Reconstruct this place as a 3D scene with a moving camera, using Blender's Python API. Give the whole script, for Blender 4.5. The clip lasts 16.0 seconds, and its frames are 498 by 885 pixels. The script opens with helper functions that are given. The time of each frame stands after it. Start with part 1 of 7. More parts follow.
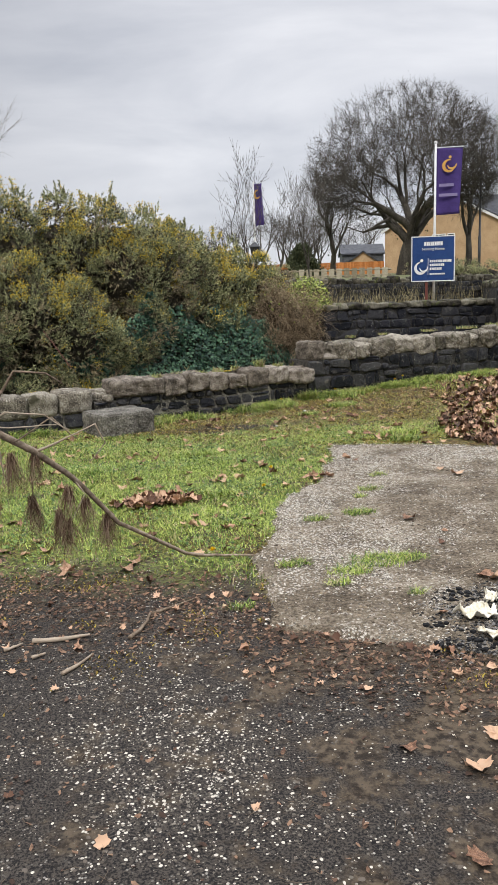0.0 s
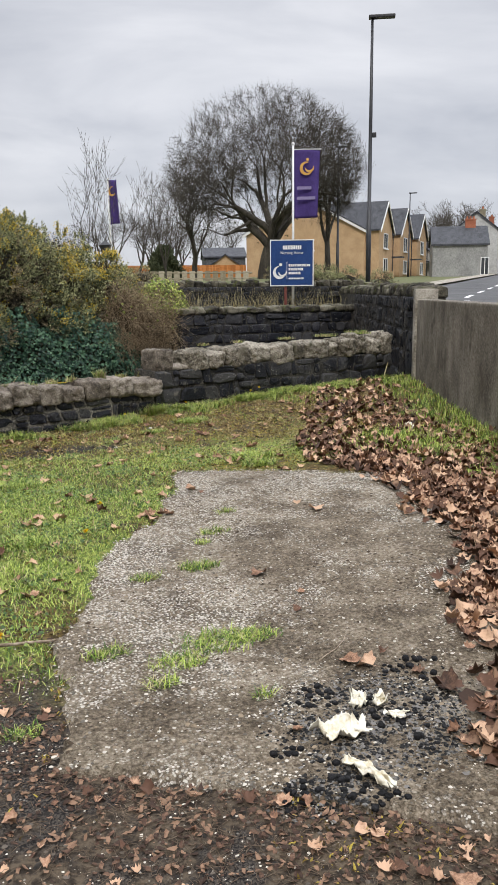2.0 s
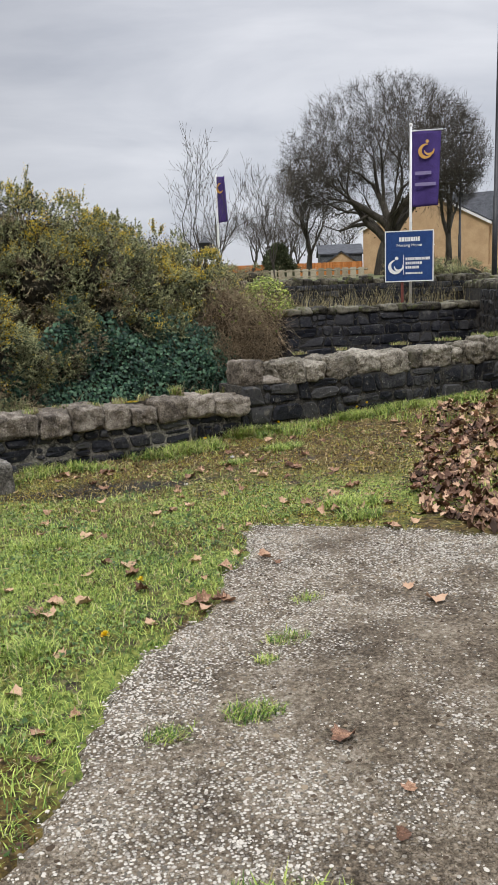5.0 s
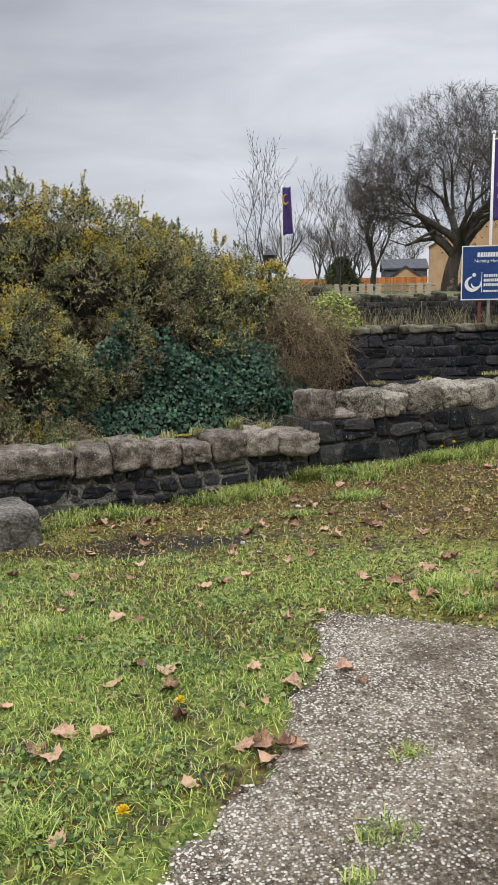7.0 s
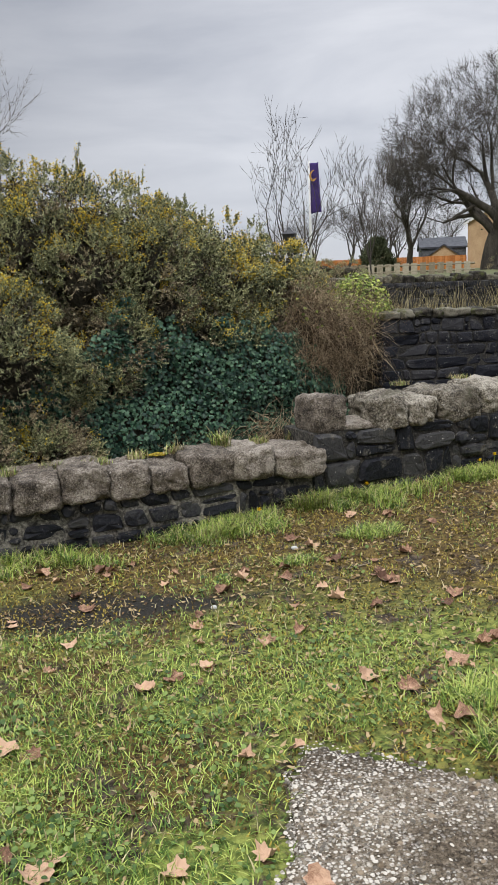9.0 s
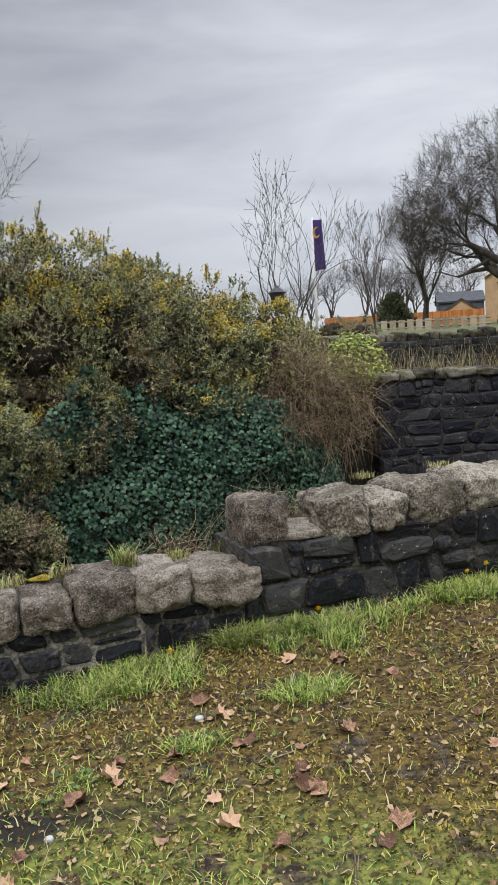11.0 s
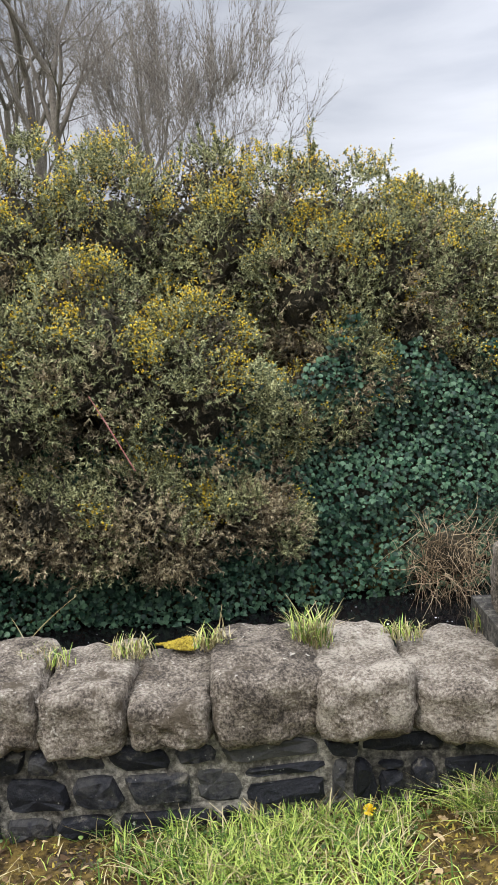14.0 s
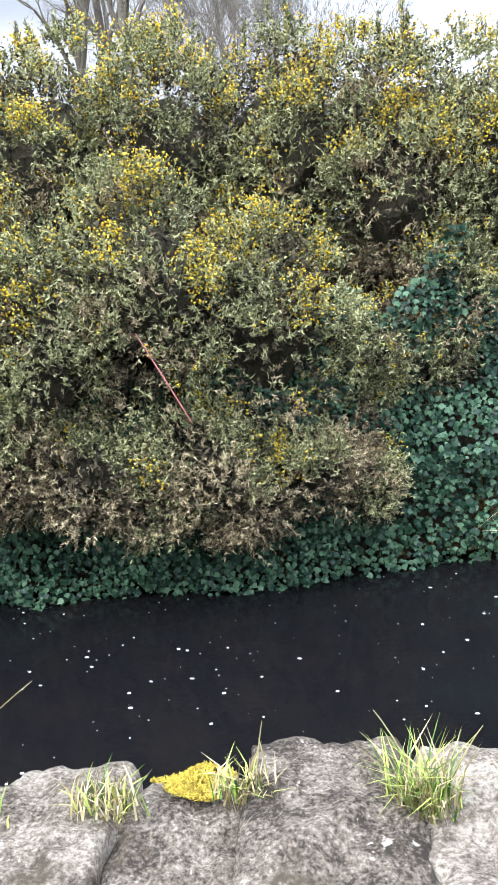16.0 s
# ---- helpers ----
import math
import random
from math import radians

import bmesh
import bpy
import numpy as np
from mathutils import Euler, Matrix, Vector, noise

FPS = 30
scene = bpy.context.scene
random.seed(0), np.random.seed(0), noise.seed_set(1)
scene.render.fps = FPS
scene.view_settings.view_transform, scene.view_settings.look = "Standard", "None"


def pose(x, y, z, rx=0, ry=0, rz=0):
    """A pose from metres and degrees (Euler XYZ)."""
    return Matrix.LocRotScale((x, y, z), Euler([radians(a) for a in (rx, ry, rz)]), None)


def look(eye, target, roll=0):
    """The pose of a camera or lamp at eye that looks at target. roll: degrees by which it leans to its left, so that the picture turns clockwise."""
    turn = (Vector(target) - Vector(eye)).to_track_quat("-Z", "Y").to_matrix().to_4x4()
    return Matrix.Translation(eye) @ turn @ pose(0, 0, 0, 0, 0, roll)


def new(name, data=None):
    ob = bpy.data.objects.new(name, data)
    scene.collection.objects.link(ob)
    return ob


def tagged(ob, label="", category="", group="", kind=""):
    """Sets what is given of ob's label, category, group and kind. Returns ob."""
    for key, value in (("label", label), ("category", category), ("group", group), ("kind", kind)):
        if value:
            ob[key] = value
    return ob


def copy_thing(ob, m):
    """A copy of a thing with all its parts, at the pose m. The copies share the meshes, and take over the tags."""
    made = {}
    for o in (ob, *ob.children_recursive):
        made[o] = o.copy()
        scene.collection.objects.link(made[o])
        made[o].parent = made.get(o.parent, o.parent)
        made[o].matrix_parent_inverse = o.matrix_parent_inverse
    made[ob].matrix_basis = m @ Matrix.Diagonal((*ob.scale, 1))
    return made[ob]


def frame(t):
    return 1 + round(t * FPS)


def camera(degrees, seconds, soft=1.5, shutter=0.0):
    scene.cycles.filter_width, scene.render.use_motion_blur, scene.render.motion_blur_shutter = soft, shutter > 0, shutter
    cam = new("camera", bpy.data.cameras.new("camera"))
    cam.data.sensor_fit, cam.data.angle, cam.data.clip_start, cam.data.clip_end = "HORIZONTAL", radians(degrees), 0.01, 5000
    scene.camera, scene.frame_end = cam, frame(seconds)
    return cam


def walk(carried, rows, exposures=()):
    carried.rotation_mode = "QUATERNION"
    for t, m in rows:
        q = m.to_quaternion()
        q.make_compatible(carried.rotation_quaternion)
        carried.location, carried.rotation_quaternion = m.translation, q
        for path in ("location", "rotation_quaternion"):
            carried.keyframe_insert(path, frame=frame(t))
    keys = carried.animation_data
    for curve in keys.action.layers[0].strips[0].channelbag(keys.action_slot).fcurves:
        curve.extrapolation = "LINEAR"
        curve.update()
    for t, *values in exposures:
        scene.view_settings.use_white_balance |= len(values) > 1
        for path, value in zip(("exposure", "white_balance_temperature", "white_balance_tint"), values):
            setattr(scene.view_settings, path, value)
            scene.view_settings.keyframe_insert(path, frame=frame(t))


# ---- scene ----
cam = camera(34.6, 16.0)
METRES, EYE, TILT, LEAN, TURN = 9.2, 1.5, 5.0, -1.8, -13.3
ROWS = [
    (0.0, 0.0, 0.0, 0.0, -0.97, -15.78, 3.42),
    (0.5, -0.0055, 0.0295, -0.0001, -6.33, -16.45, 1.21),
    (1.0, 0.0111, 0.0519, -0.0052, -7.95, -16.19, 2.4),
    (1.5, 0.0278, 0.0738, -0.0067, -8.38, -16.01, 3.08),
    (2.0, 0.0302, 0.1023, -0.0097, -10.39, -16.02, 1.45),
    (2.5, 0.0415, 0.1277, -0.0119, -12.24, -15.92, 0.81),
    (3.0, 0.0622, 0.1527, -0.0131, -9.87, -16.48, 3.07),
    (3.5, 0.0575, 0.1781, -0.016, -7.83, -16.48, 2.75),
    (4.0, 0.0582, 0.2061, -0.0181, -8.0, -16.0, 2.1),
    (4.5, 0.0739, 0.2307, -0.0201, -5.53, -15.74, 3.44),
    (5.0, 0.071, 0.2562, -0.024, -2.31, -15.78, 3.61),
    (7.5, 0.0751, 0.3985, -0.0301, 2.83, -14.63, 3.97),
    (8.0, 0.0933, 0.4322, -0.0348, 3.14, -15.7, 5.68),
    (8.5, 0.091, 0.4674, -0.0373, 4.12, -16.17, 4.28),
    (11.0, 0.1444, 0.6356, -0.0458, 5.99, -11.52, 5.62),
    (11.5, 0.1445, 0.6647, -0.0491, 7.33, -12.51, 4.42),
    (12.0, 0.145, 0.7012, -0.0512, 10.64, -12.91, 4.96),
    (12.5, 0.1541, 0.7354, -0.0511, 18.43, -14.08, 7.95),
    (13.0, 0.141, 0.759, -0.0536, 24.01, -14.24, 6.99),
    (13.5, 0.1266, 0.7871, -0.057, 26.02, -13.38, 5.66),
    (14.0, 0.1275, 0.8168, -0.0646, 27.49, -12.87, 6.67),
    (14.5, 0.1121, 0.8439, -0.0719, 28.41, -13.63, 7.2),
    (15.0, 0.0938, 0.8748, -0.0749, 29.81, -15.2, 7.8),
    (15.5, 0.0893, 0.9073, -0.0782, 33.0, -17.35, 9.65),
    (16.0, 0.0736, 0.9287, -0.0799, 33.37, -17.32, 8.88),
]
walk(cam, [(t, pose(0, 0, EYE, TILT, LEAN, TURN) @ pose(METRES * x, METRES * y, METRES * z, 90 + pitch, roll, yaw)) for t, x, y, z, yaw, pitch, roll in ROWS],
     exposures=[(0.0, 0.2, 6600, 10), (2.5, 0.12, 6550, 10), (4.0, 0.06, 6500, 10), (8.0, 0.06, 6500, 10), (11.5, 0.06, 6420, 10), (12.5, 0.24, 6450, 10), (13.5, 0.54, 6500, 10), (14.5, 0.82, 6350, 10), (15.0, 1.02, 6250, 10), (15.5, 1.22, 6130, 10), (16.0, 1.44, 5980, 10)])

# ---- light ----
SUN_EL, SUN_ROT = radians(48), radians(215)
world = bpy.data.worlds.new("overcast_sky")
scene.world = world
world.use_nodes = True
wt = world.node_tree
wt.nodes.clear()


def wnode(kind, **kw):
    n = wt.nodes.new(kind)
    for k, v in kw.items():
        if k in n.inputs:
            n.inputs[k].default_value = v
    return n


sky = wnode("ShaderNodeTexSky")
sky.sky_type, sky.sun_disc = "NISHITA", False
sky.sun_elevation, sky.sun_rotation = SUN_EL, SUN_ROT
wco = wnode("ShaderNodeTexCoord")
wmap = wnode("ShaderNodeMapping", Scale=(1.0, 1.0, 4.2))
wn = wnode("ShaderNodeTexNoise", Scale=2.6, Detail=6.0, Roughness=0.52, Distortion=0.35)
wramp = wnode("ShaderNodeValToRGB")
wramp.color_ramp.elements[0].position, wramp.color_ramp.elements[0].color = 0.3, (4.75, 5.0, 5.65, 1)
wramp.color_ramp.elements[1].position, wramp.color_ramp.elements[1].color = 0.68, (7.6, 7.75, 8.25, 1)
wmix = wnode("ShaderNodeMix")
wmix.data_type = "RGBA"
wmix.inputs[0].default_value = 0.93
wbg = wnode("ShaderNodeBackground", Strength=0.1)
wout = wnode("ShaderNodeOutputWorld")
wt.links.new(wco.outputs["Generated"], wmap.inputs["Vector"])
wt.links.new(wmap.outputs["Vector"], wn.inputs["Vector"])
wt.links.new(wn.outputs["Fac"], wramp.inputs["Fac"])
wt.links.new(sky.outputs["Color"], wmix.inputs[6])
wt.links.new(wramp.outputs["Color"], wmix.inputs[7])
wsep = wnode("ShaderNodeSeparateXYZ")
wup = wnode("ShaderNodeMapRange")
wup.inputs["From Min"].default_value, wup.inputs["From Max"].default_value = 0.42, 1.0
wup.inputs["To Min"].default_value, wup.inputs["To Max"].default_value = 1.0, 5.0
wside = wnode("ShaderNodeMapRange")
wside.interpolation_type = "SMOOTHSTEP"
wside.inputs["From Min"].default_value, wside.inputs["From Max"].default_value = -0.55, 0.25
wside.inputs["To Min"].default_value, wside.inputs["To Max"].default_value = 0.56, 1.0
wboth = wnode("ShaderNodeMath")
wboth.operation = "MULTIPLY"
wmul = wnode("ShaderNodeVectorMath")
wmul.operation = "SCALE"
wt.links.new(wco.outputs["Generated"], wsep.inputs[0])
wt.links.new(wsep.outputs["Z"], wup.inputs["Value"])
wt.links.new(wmix.outputs[2], wmul.inputs[0])
wt.links.new(wsep.outputs["X"], wside.inputs["Value"])
wt.links.new(wup.outputs[0], wboth.inputs[0])
wt.links.new(wside.outputs[0], wboth.inputs[1])
wt.links.new(wboth.outputs[0], wmul.inputs["Scale"])
wt.links.new(wmul.outputs[0], wbg.inputs["Color"])
wt.links.new(wbg.outputs["Background"], wout.inputs["Surface"])

sun = new("sun", bpy.data.lights.new("sun", "SUN"))
sun.data.energy, sun.data.angle, sun.data.color = 1.5, radians(14), (1.0, 0.96, 0.9)
sun.matrix_world = look((0, 0, 0), (-math.sin(SUN_ROT) * math.cos(SUN_EL), -math.cos(SUN_ROT) * math.cos(SUN_EL), -math.sin(SUN_EL)))

# ---- materials ----


def mat(name, stops, scale=6.0, fine=60.0, rough=0.85, bump=0.3, bump_scale=40.0, metal=0.0, spec=0.3, island=0.0, obj=0.0, mottled=0.0, mottle_col=(0.5, 0.5, 0.45), mottle_scale=2.0, stretch=(1, 1, 1), specks=0.0, speck_col=(0.36, 0.35, 0.31), speck_scale=45.0):
    """A weathered surface: colour stops over two scales of noise, patches of a second colour, and relief."""
    m = bpy.data.materials.new(name)
    m.use_nodes = True
    nt = m.node_tree
    b = nt.nodes["Principled BSDF"]
    L = nt.links.new

    def N(kind, **kw):
        n = nt.nodes.new(kind)
        for k, v in kw.items():
            n.inputs[k].default_value = v
        return n

    co = N("ShaderNodeTexCoord")
    info = N("ShaderNodeObjectInfo")
    geo = N("ShaderNodeNewGeometry")
    mp = N("ShaderNodeMapping")
    mp.inputs["Scale"].default_value = stretch
    off = N("ShaderNodeVectorMath")
    off.operation = "SCALE"
    off.inputs[0].default_value = (37.0, 19.0, 53.0)
    L(info.outputs["Random"], off.inputs["Scale"])
    L(co.outputs["Object"], mp.inputs["Vector"])
    L(off.outputs[0], mp.inputs["Location"])
    n1 = N("ShaderNodeTexNoise", Scale=scale, Detail=6.0, Roughness=0.62)
    n2 = N("ShaderNodeTexNoise", Scale=fine, Detail=4.0, Roughness=0.7)
    for n in (n1, n2):
        L(mp.outputs[0], n.inputs["Vector"])
    mixf = N("ShaderNodeMath")
    mixf.operation = "MULTIPLY_ADD"
    mixf.inputs[1].default_value = 0.55
    half = N("ShaderNodeMath")
    half.operation = "MULTIPLY"
    half.inputs[1].default_value = 0.45
    L(n1.outputs["Fac"], half.inputs[0])
    L(n2.outputs["Fac"], mixf.inputs[0])
    L(half.outputs[0], mixf.inputs[2])
    fac = mixf.outputs[0]
    for src, amount in ((geo.outputs["Random Per Island"], island), (info.outputs["Random"], obj)):
        if amount:
            sh = N("ShaderNodeMath")
            sh.operation = "MULTIPLY_ADD"
            sh.inputs[1].default_value = amount
            L(src, sh.inputs[0])
            ad = N("ShaderNodeMath")
            ad.operation = "SUBTRACT"
            ad.inputs[1].default_value = amount / 2
            L(fac, sh.inputs[2])
            L(sh.outputs[0], ad.inputs[0])
            fac = ad.outputs[0]
    r = N("ShaderNodeValToRGB")
    e = r.color_ramp.elements
    while len(e) < len(stops):
        e.new(0.5)
    for i, c in enumerate(stops):
        e[i].position = 0.395 + 0.21 * i / max(1, len(stops) - 1)
        e[i].color = (*c, 1)
    L(fac, r.inputs["Fac"])
    col = r.outputs["Color"]
    if mottled:
        n3 = N("ShaderNodeTexNoise", Scale=mottle_scale, Detail=7.0, Roughness=0.7)
        L(mp.outputs[0], n3.inputs["Vector"])
        mr = N("ShaderNodeMapRange")
        mr.inputs["From Min"].default_value = 0.62 - 0.25 * mottled
        mr.inputs["From Max"].default_value = 0.70 - 0.18 * mottled
        L(n3.outputs["Fac"], mr.inputs["Value"])
        mx = N("ShaderNodeMix")
        mx.data_type = "RGBA"
        mx.inputs[7].default_value = (*mottle_col, 1)
        L(mr.outputs[0], mx.inputs[0])
        L(col, mx.inputs[6])
        col = mx.outputs[2]
    if specks:
        ns = N("ShaderNodeTexNoise", Scale=speck_scale, Detail=2.0, Roughness=0.5)
        nl = N("ShaderNodeTexNoise", Scale=speck_scale * 0.12, Detail=3.0, Roughness=0.6)
        sm_ = N("ShaderNodeMath")
        sm_.operation = "MULTIPLY_ADD"
        sm_.inputs[1].default_value = 0.5
        sr = N("ShaderNodeMapRange")
        sr.inputs["From Min"].default_value = 1.16 - 0.2 * specks
        sr.inputs["From Max"].default_value = 1.24 - 0.2 * specks
        mz = N("ShaderNodeMix")
        mz.data_type = "RGBA"
        mz.inputs[7].default_value = (*speck_col, 1)
        for n in (ns, nl):
            L(mp.outputs[0], n.inputs["Vector"])
        L(nl.outputs["Fac"], sm_.inputs[0])
        L(ns.outputs["Fac"], sm_.inputs[2])
        L(sm_.outputs[0], sr.inputs["Value"])
        L(sr.outputs[0], mz.inputs[0])
        L(col, mz.inputs[6])
        col = mz.outputs[2]
    L(col, b.inputs["Base Color"])
    b.inputs["Roughness"].default_value = rough
    b.inputs["Metallic"].default_value = metal
    b.inputs["Specular IOR Level"].default_value = spec
    if bump:
        nb = N("ShaderNodeTexNoise", Scale=bump_scale, Detail=5.0, Roughness=0.65)
        L(mp.outputs[0], nb.inputs["Vector"])
        bp = N("ShaderNodeBump", Strength=min(1.0, bump), Distance=0.012 * max(1, bump))
        L(nb.outputs["Fac"], bp.inputs["Height"])
        L(bp.outputs[0], b.inputs["Normal"])
    return m


M_STONE = mat("dark_basalt", [(0.005, 0.006, 0.009), (0.014, 0.015, 0.02), (0.048, 0.047, 0.046)], 6, 45, 0.68, 1.0, 30, obj=0.3, mottled=0.14, mottle_col=(0.12, 0.11, 0.09), mottle_scale=9, spec=0.3, specks=1.0, speck_scale=70)
M_MORTAR2 = mat("dark_weathered_mortar", [(0.012, 0.012, 0.011), (0.04, 0.037, 0.032), (0.13, 0.12, 0.1)], 4, 50, 0.95, 1.0, 30, mottled=0.3, mottle_col=(0.015, 0.015, 0.016), mottle_scale=4, specks=0.6)
M_COPE2 = mat("mossy_dark_coping", [(0.02, 0.018, 0.014), (0.075, 0.066, 0.048), (0.19, 0.175, 0.13)], 9, 60, 0.95, 1.3, 40, obj=0.2, mottled=0.35, mottle_col=(0.075, 0.082, 0.025), mottle_scale=4, specks=0.8)
M_COPE3 = mat("grey_brown_coping", [(0.04, 0.034, 0.026), (0.165, 0.143, 0.108), (0.41, 0.375, 0.305)], 10, 80, 0.94, 1.6, 45, obj=0.1, mottled=0.3, mottle_col=(0.06, 0.055, 0.033), mottle_scale=5, specks=1.15, speck_col=(0.42, 0.4, 0.35), speck_scale=30)
M_MORTAR = mat("lime_mortar", [(0.03, 0.028, 0.024), (0.13, 0.12, 0.1), (0.34, 0.315, 0.265)], 4, 50, 0.95, 1.0, 30, mottled=0.35, mottle_col=(0.03, 0.029, 0.027), mottle_scale=6, specks=0.7)
M_COPE = mat("weathered_coping", [(0.042, 0.034, 0.026), (0.195, 0.163, 0.128), (0.41, 0.365, 0.3)], 11, 110, 0.93, 2.2, 60, obj=0.09, mottled=0.3, mottle_col=(0.085, 0.067, 0.045), mottle_scale=7, specks=1.0, speck_col=(0.5, 0.465, 0.4), speck_scale=55)
M_CONC = mat("old_concrete", [(0.075, 0.063, 0.048), (0.17, 0.148, 0.117), (0.3, 0.27, 0.22)], 2.5, 70, 0.95, 1.0, 55, mottled=0.3, mottle_col=(0.09, 0.076, 0.056), mottle_scale=3, stretch=(1, 1, 0.55))
M_POST = mat("pale_concrete", [(0.16, 0.14, 0.11), (0.33, 0.3, 0.25), (0.5, 0.46, 0.39)], 3, 45, 0.95, 1.0, 55, mottled=0.3, mottle_col=(0.13, 0.12, 0.085), mottle_scale=4)
M_BARK = mat("grey_bark", [(0.03, 0.026, 0.021), (0.062, 0.054, 0.044), (0.12, 0.108, 0.087)], 3, 40, 0.95, 0.6, 30, stretch=(1, 1, 0.3))
M_IVY = mat("ivy_leaf", [(0.008, 0.034, 0.018), (0.025, 0.075, 0.04), (0.085, 0.165, 0.088)], 3, 20, 0.45, 0, island=0.4, spec=0.32)
M_GORSE = mat("gorse_green", [(0.08, 0.093, 0.045), (0.235, 0.247, 0.122), (0.46, 0.46, 0.23)], 1.6, 10, 0.7, 0, island=0.45)
M_GORSE_DRY = mat("gorse_dry", [(0.15, 0.115, 0.07), (0.33, 0.265, 0.16), (0.52, 0.45, 0.27)], 1.6, 10, 0.8, 0, island=0.4)
# dead brown of old wood, darkened too for the shade between cushions
M_GORSE_OLD_SHADED = mat("gorse_old_wood_shaded", [(0.03, 0.027, 0.017), (0.075, 0.066, 0.042), (0.15, 0.125, 0.08)], 2, 10, 0.9, 0, island=0.4)
M_FLOWER = mat("gorse_flower", [(0.54, 0.35, 0.012), (0.74, 0.52, 0.02), (0.84, 0.66, 0.07)], 2, 20, 0.6, 0, island=0.4)
# near-black colour painted as the shade behind gorse, bramble and ivy
M_GAP_SHADE = mat("foliage_gap_shade", [(0.014, 0.014, 0.009), (0.034, 0.03, 0.019), (0.06, 0.05, 0.03)], 5, 40, 1.0, 1.0, 30)
M_WATER_BED = mat("river_bed", [(0.02, 0.014, 0.01), (0.05, 0.035, 0.022), (0.1, 0.07, 0.045)], 2, 14, 0.9, 0.6, 10)
M_BRICK = mat("buff_brick", [(0.4, 0.265, 0.15), (0.48, 0.325, 0.185), (0.55, 0.385, 0.23)], 1, 12, 0.9, 0.3, 12)
M_REDBRICK = mat("red_brick", [(0.3, 0.1, 0.06), (0.38, 0.14, 0.08), (0.44, 0.18, 0.1)], 1, 12, 0.9, 0.3, 12)
M_SLATE = mat("roof_slate", [(0.03, 0.032, 0.038), (0.055, 0.058, 0.066), (0.085, 0.088, 0.098)], 2, 14, 0.7, 0.4, 8)
M_RENDER = mat("grey_render", [(0.4, 0.4, 0.39), (0.5, 0.5, 0.48), (0.58, 0.58, 0.56)], 0.6, 6, 0.9, 0.2, 10)
M_WHITE = mat("white_paint", [(0.66, 0.66, 0.64), (0.75, 0.75, 0.73), (0.82, 0.82, 0.8)], 4, 30, 0.5, 0.1, 30)
M_GLASS = mat("window_glass", [(0.03, 0.035, 0.04), (0.05, 0.055, 0.06), (0.07, 0.075, 0.08)], 1, 3, 0.08, 0, spec=0.6)
M_BLACK = mat("black_metal", [(0.015, 0.016, 0.018), (0.025, 0.026, 0.03), (0.04, 0.04, 0.045)], 5, 30, 0.5, 0.1, 20, spec=0.5)
M_ORANGE = mat("orange_fence_board", [(0.36, 0.125, 0.03), (0.46, 0.17, 0.045), (0.53, 0.21, 0.065)], 2, 14, 0.8, 0.2, 10, obj=0.3)
M_FENCE = mat("pale_fence_timber", [(0.22, 0.19, 0.13), (0.32, 0.28, 0.2), (0.4, 0.36, 0.27)], 2, 14, 0.85, 0.2, 10, obj=0.3)
M_PURPLE = mat("purple_flag_cloth", [(0.04, 0.022, 0.11), (0.055, 0.032, 0.15), (0.075, 0.045, 0.19)], 2, 40, 0.8, 0.15, 60)
M_GOLD = mat("gold_print", [(0.5, 0.26, 0.06), (0.6, 0.33, 0.08), (0.66, 0.4, 0.12)], 2, 40, 0.7, 0)
M_BLUE = mat("blue_sign_board", [(0.012, 0.04, 0.14), (0.017, 0.052, 0.175), (0.022, 0.062, 0.2)], 2, 20, 0.45, 0)
M_ASPHALT = mat("road_asphalt", [(0.06, 0.06, 0.062), (0.085, 0.085, 0.087), (0.12, 0.12, 0.12)], 0.5, 30, 0.9, 0.4, 60)

# ---- plan ----
WX, WY, WK = 2.2, 9.08, 0.2736          # front face of the river wall: a point and its slope
WU = Vector((1, WK, 0)).normalized()
WN = Vector((-WU.y, WU.x, 0))
RO = Vector((5.05, 5.9, 0))             # roadside wall line
RU = Vector((0.4214, 0.9069, 0))
RN = Vector((0.9069, -0.4214, 0))
WATER = -1.4
BANK = ((-30, 1.5), (-8, 10.6), (-2, 13.4), (0.2, 14.1), (2.3, 15.25), (6, 17.2), (10.6, 17.3), (60, 17.3))


def bank_y(x):
    return float(np.interp(x, [p[0] for p in BANK], [p[1] for p in BANK]))


def wall_y(x):
    return WY + WK * (x - WX)


def along_road(x, y):
    d = Vector((x, y, 0)) - RO
    return d.dot(RU), d.dot(RN)


def hash_noise(x, y, s, seed=0.0):
    return noise.noise(Vector((x * s, y * s, seed)))


def step(a, b, v):
    t = min(1.0, max(0.0, (v - a) / (b - a)))
    return t * t * (3 - 2 * t)


def near_ground(x, y):
    z = 0.03 + 0.075 * step(-0.5, 3.6, y) + 0.045 * min(3.0, max(0.0, x - 2.0)) + 0.03 * step(8.0, 9.5, y)
    z += 0.018 * hash_noise(x, y, 0.9) + 0.008 * hash_noise(x, y, 3.0, 4.0)
    return z


def road_z(s):
    return 0.95 + 0.006 * min(max(s, 0.0), 120.0)


def ground_z(x, y):
    s, n = along_road(x, y)
    if n > 0.25 and y > -20:
        return road_z(s) - 0.06
    dw = y - wall_y(x)
    if dw < 0.22:
        return near_ground(x, y) if y > -1 else 0.0
    db = y - bank_y(x)
    if db < 0.4:
        return -1.85 + 0.1 * hash_noise(x, y, 0.8)
    if x > 5.6:
        return 0.82 + 0.78 * step(3.95, 4.2, db)
    return 0.55 + 0.9 * step(0.0, 2.5, db) + 0.15 * step(2.5, 12, db)


# ---- mesh helpers ----


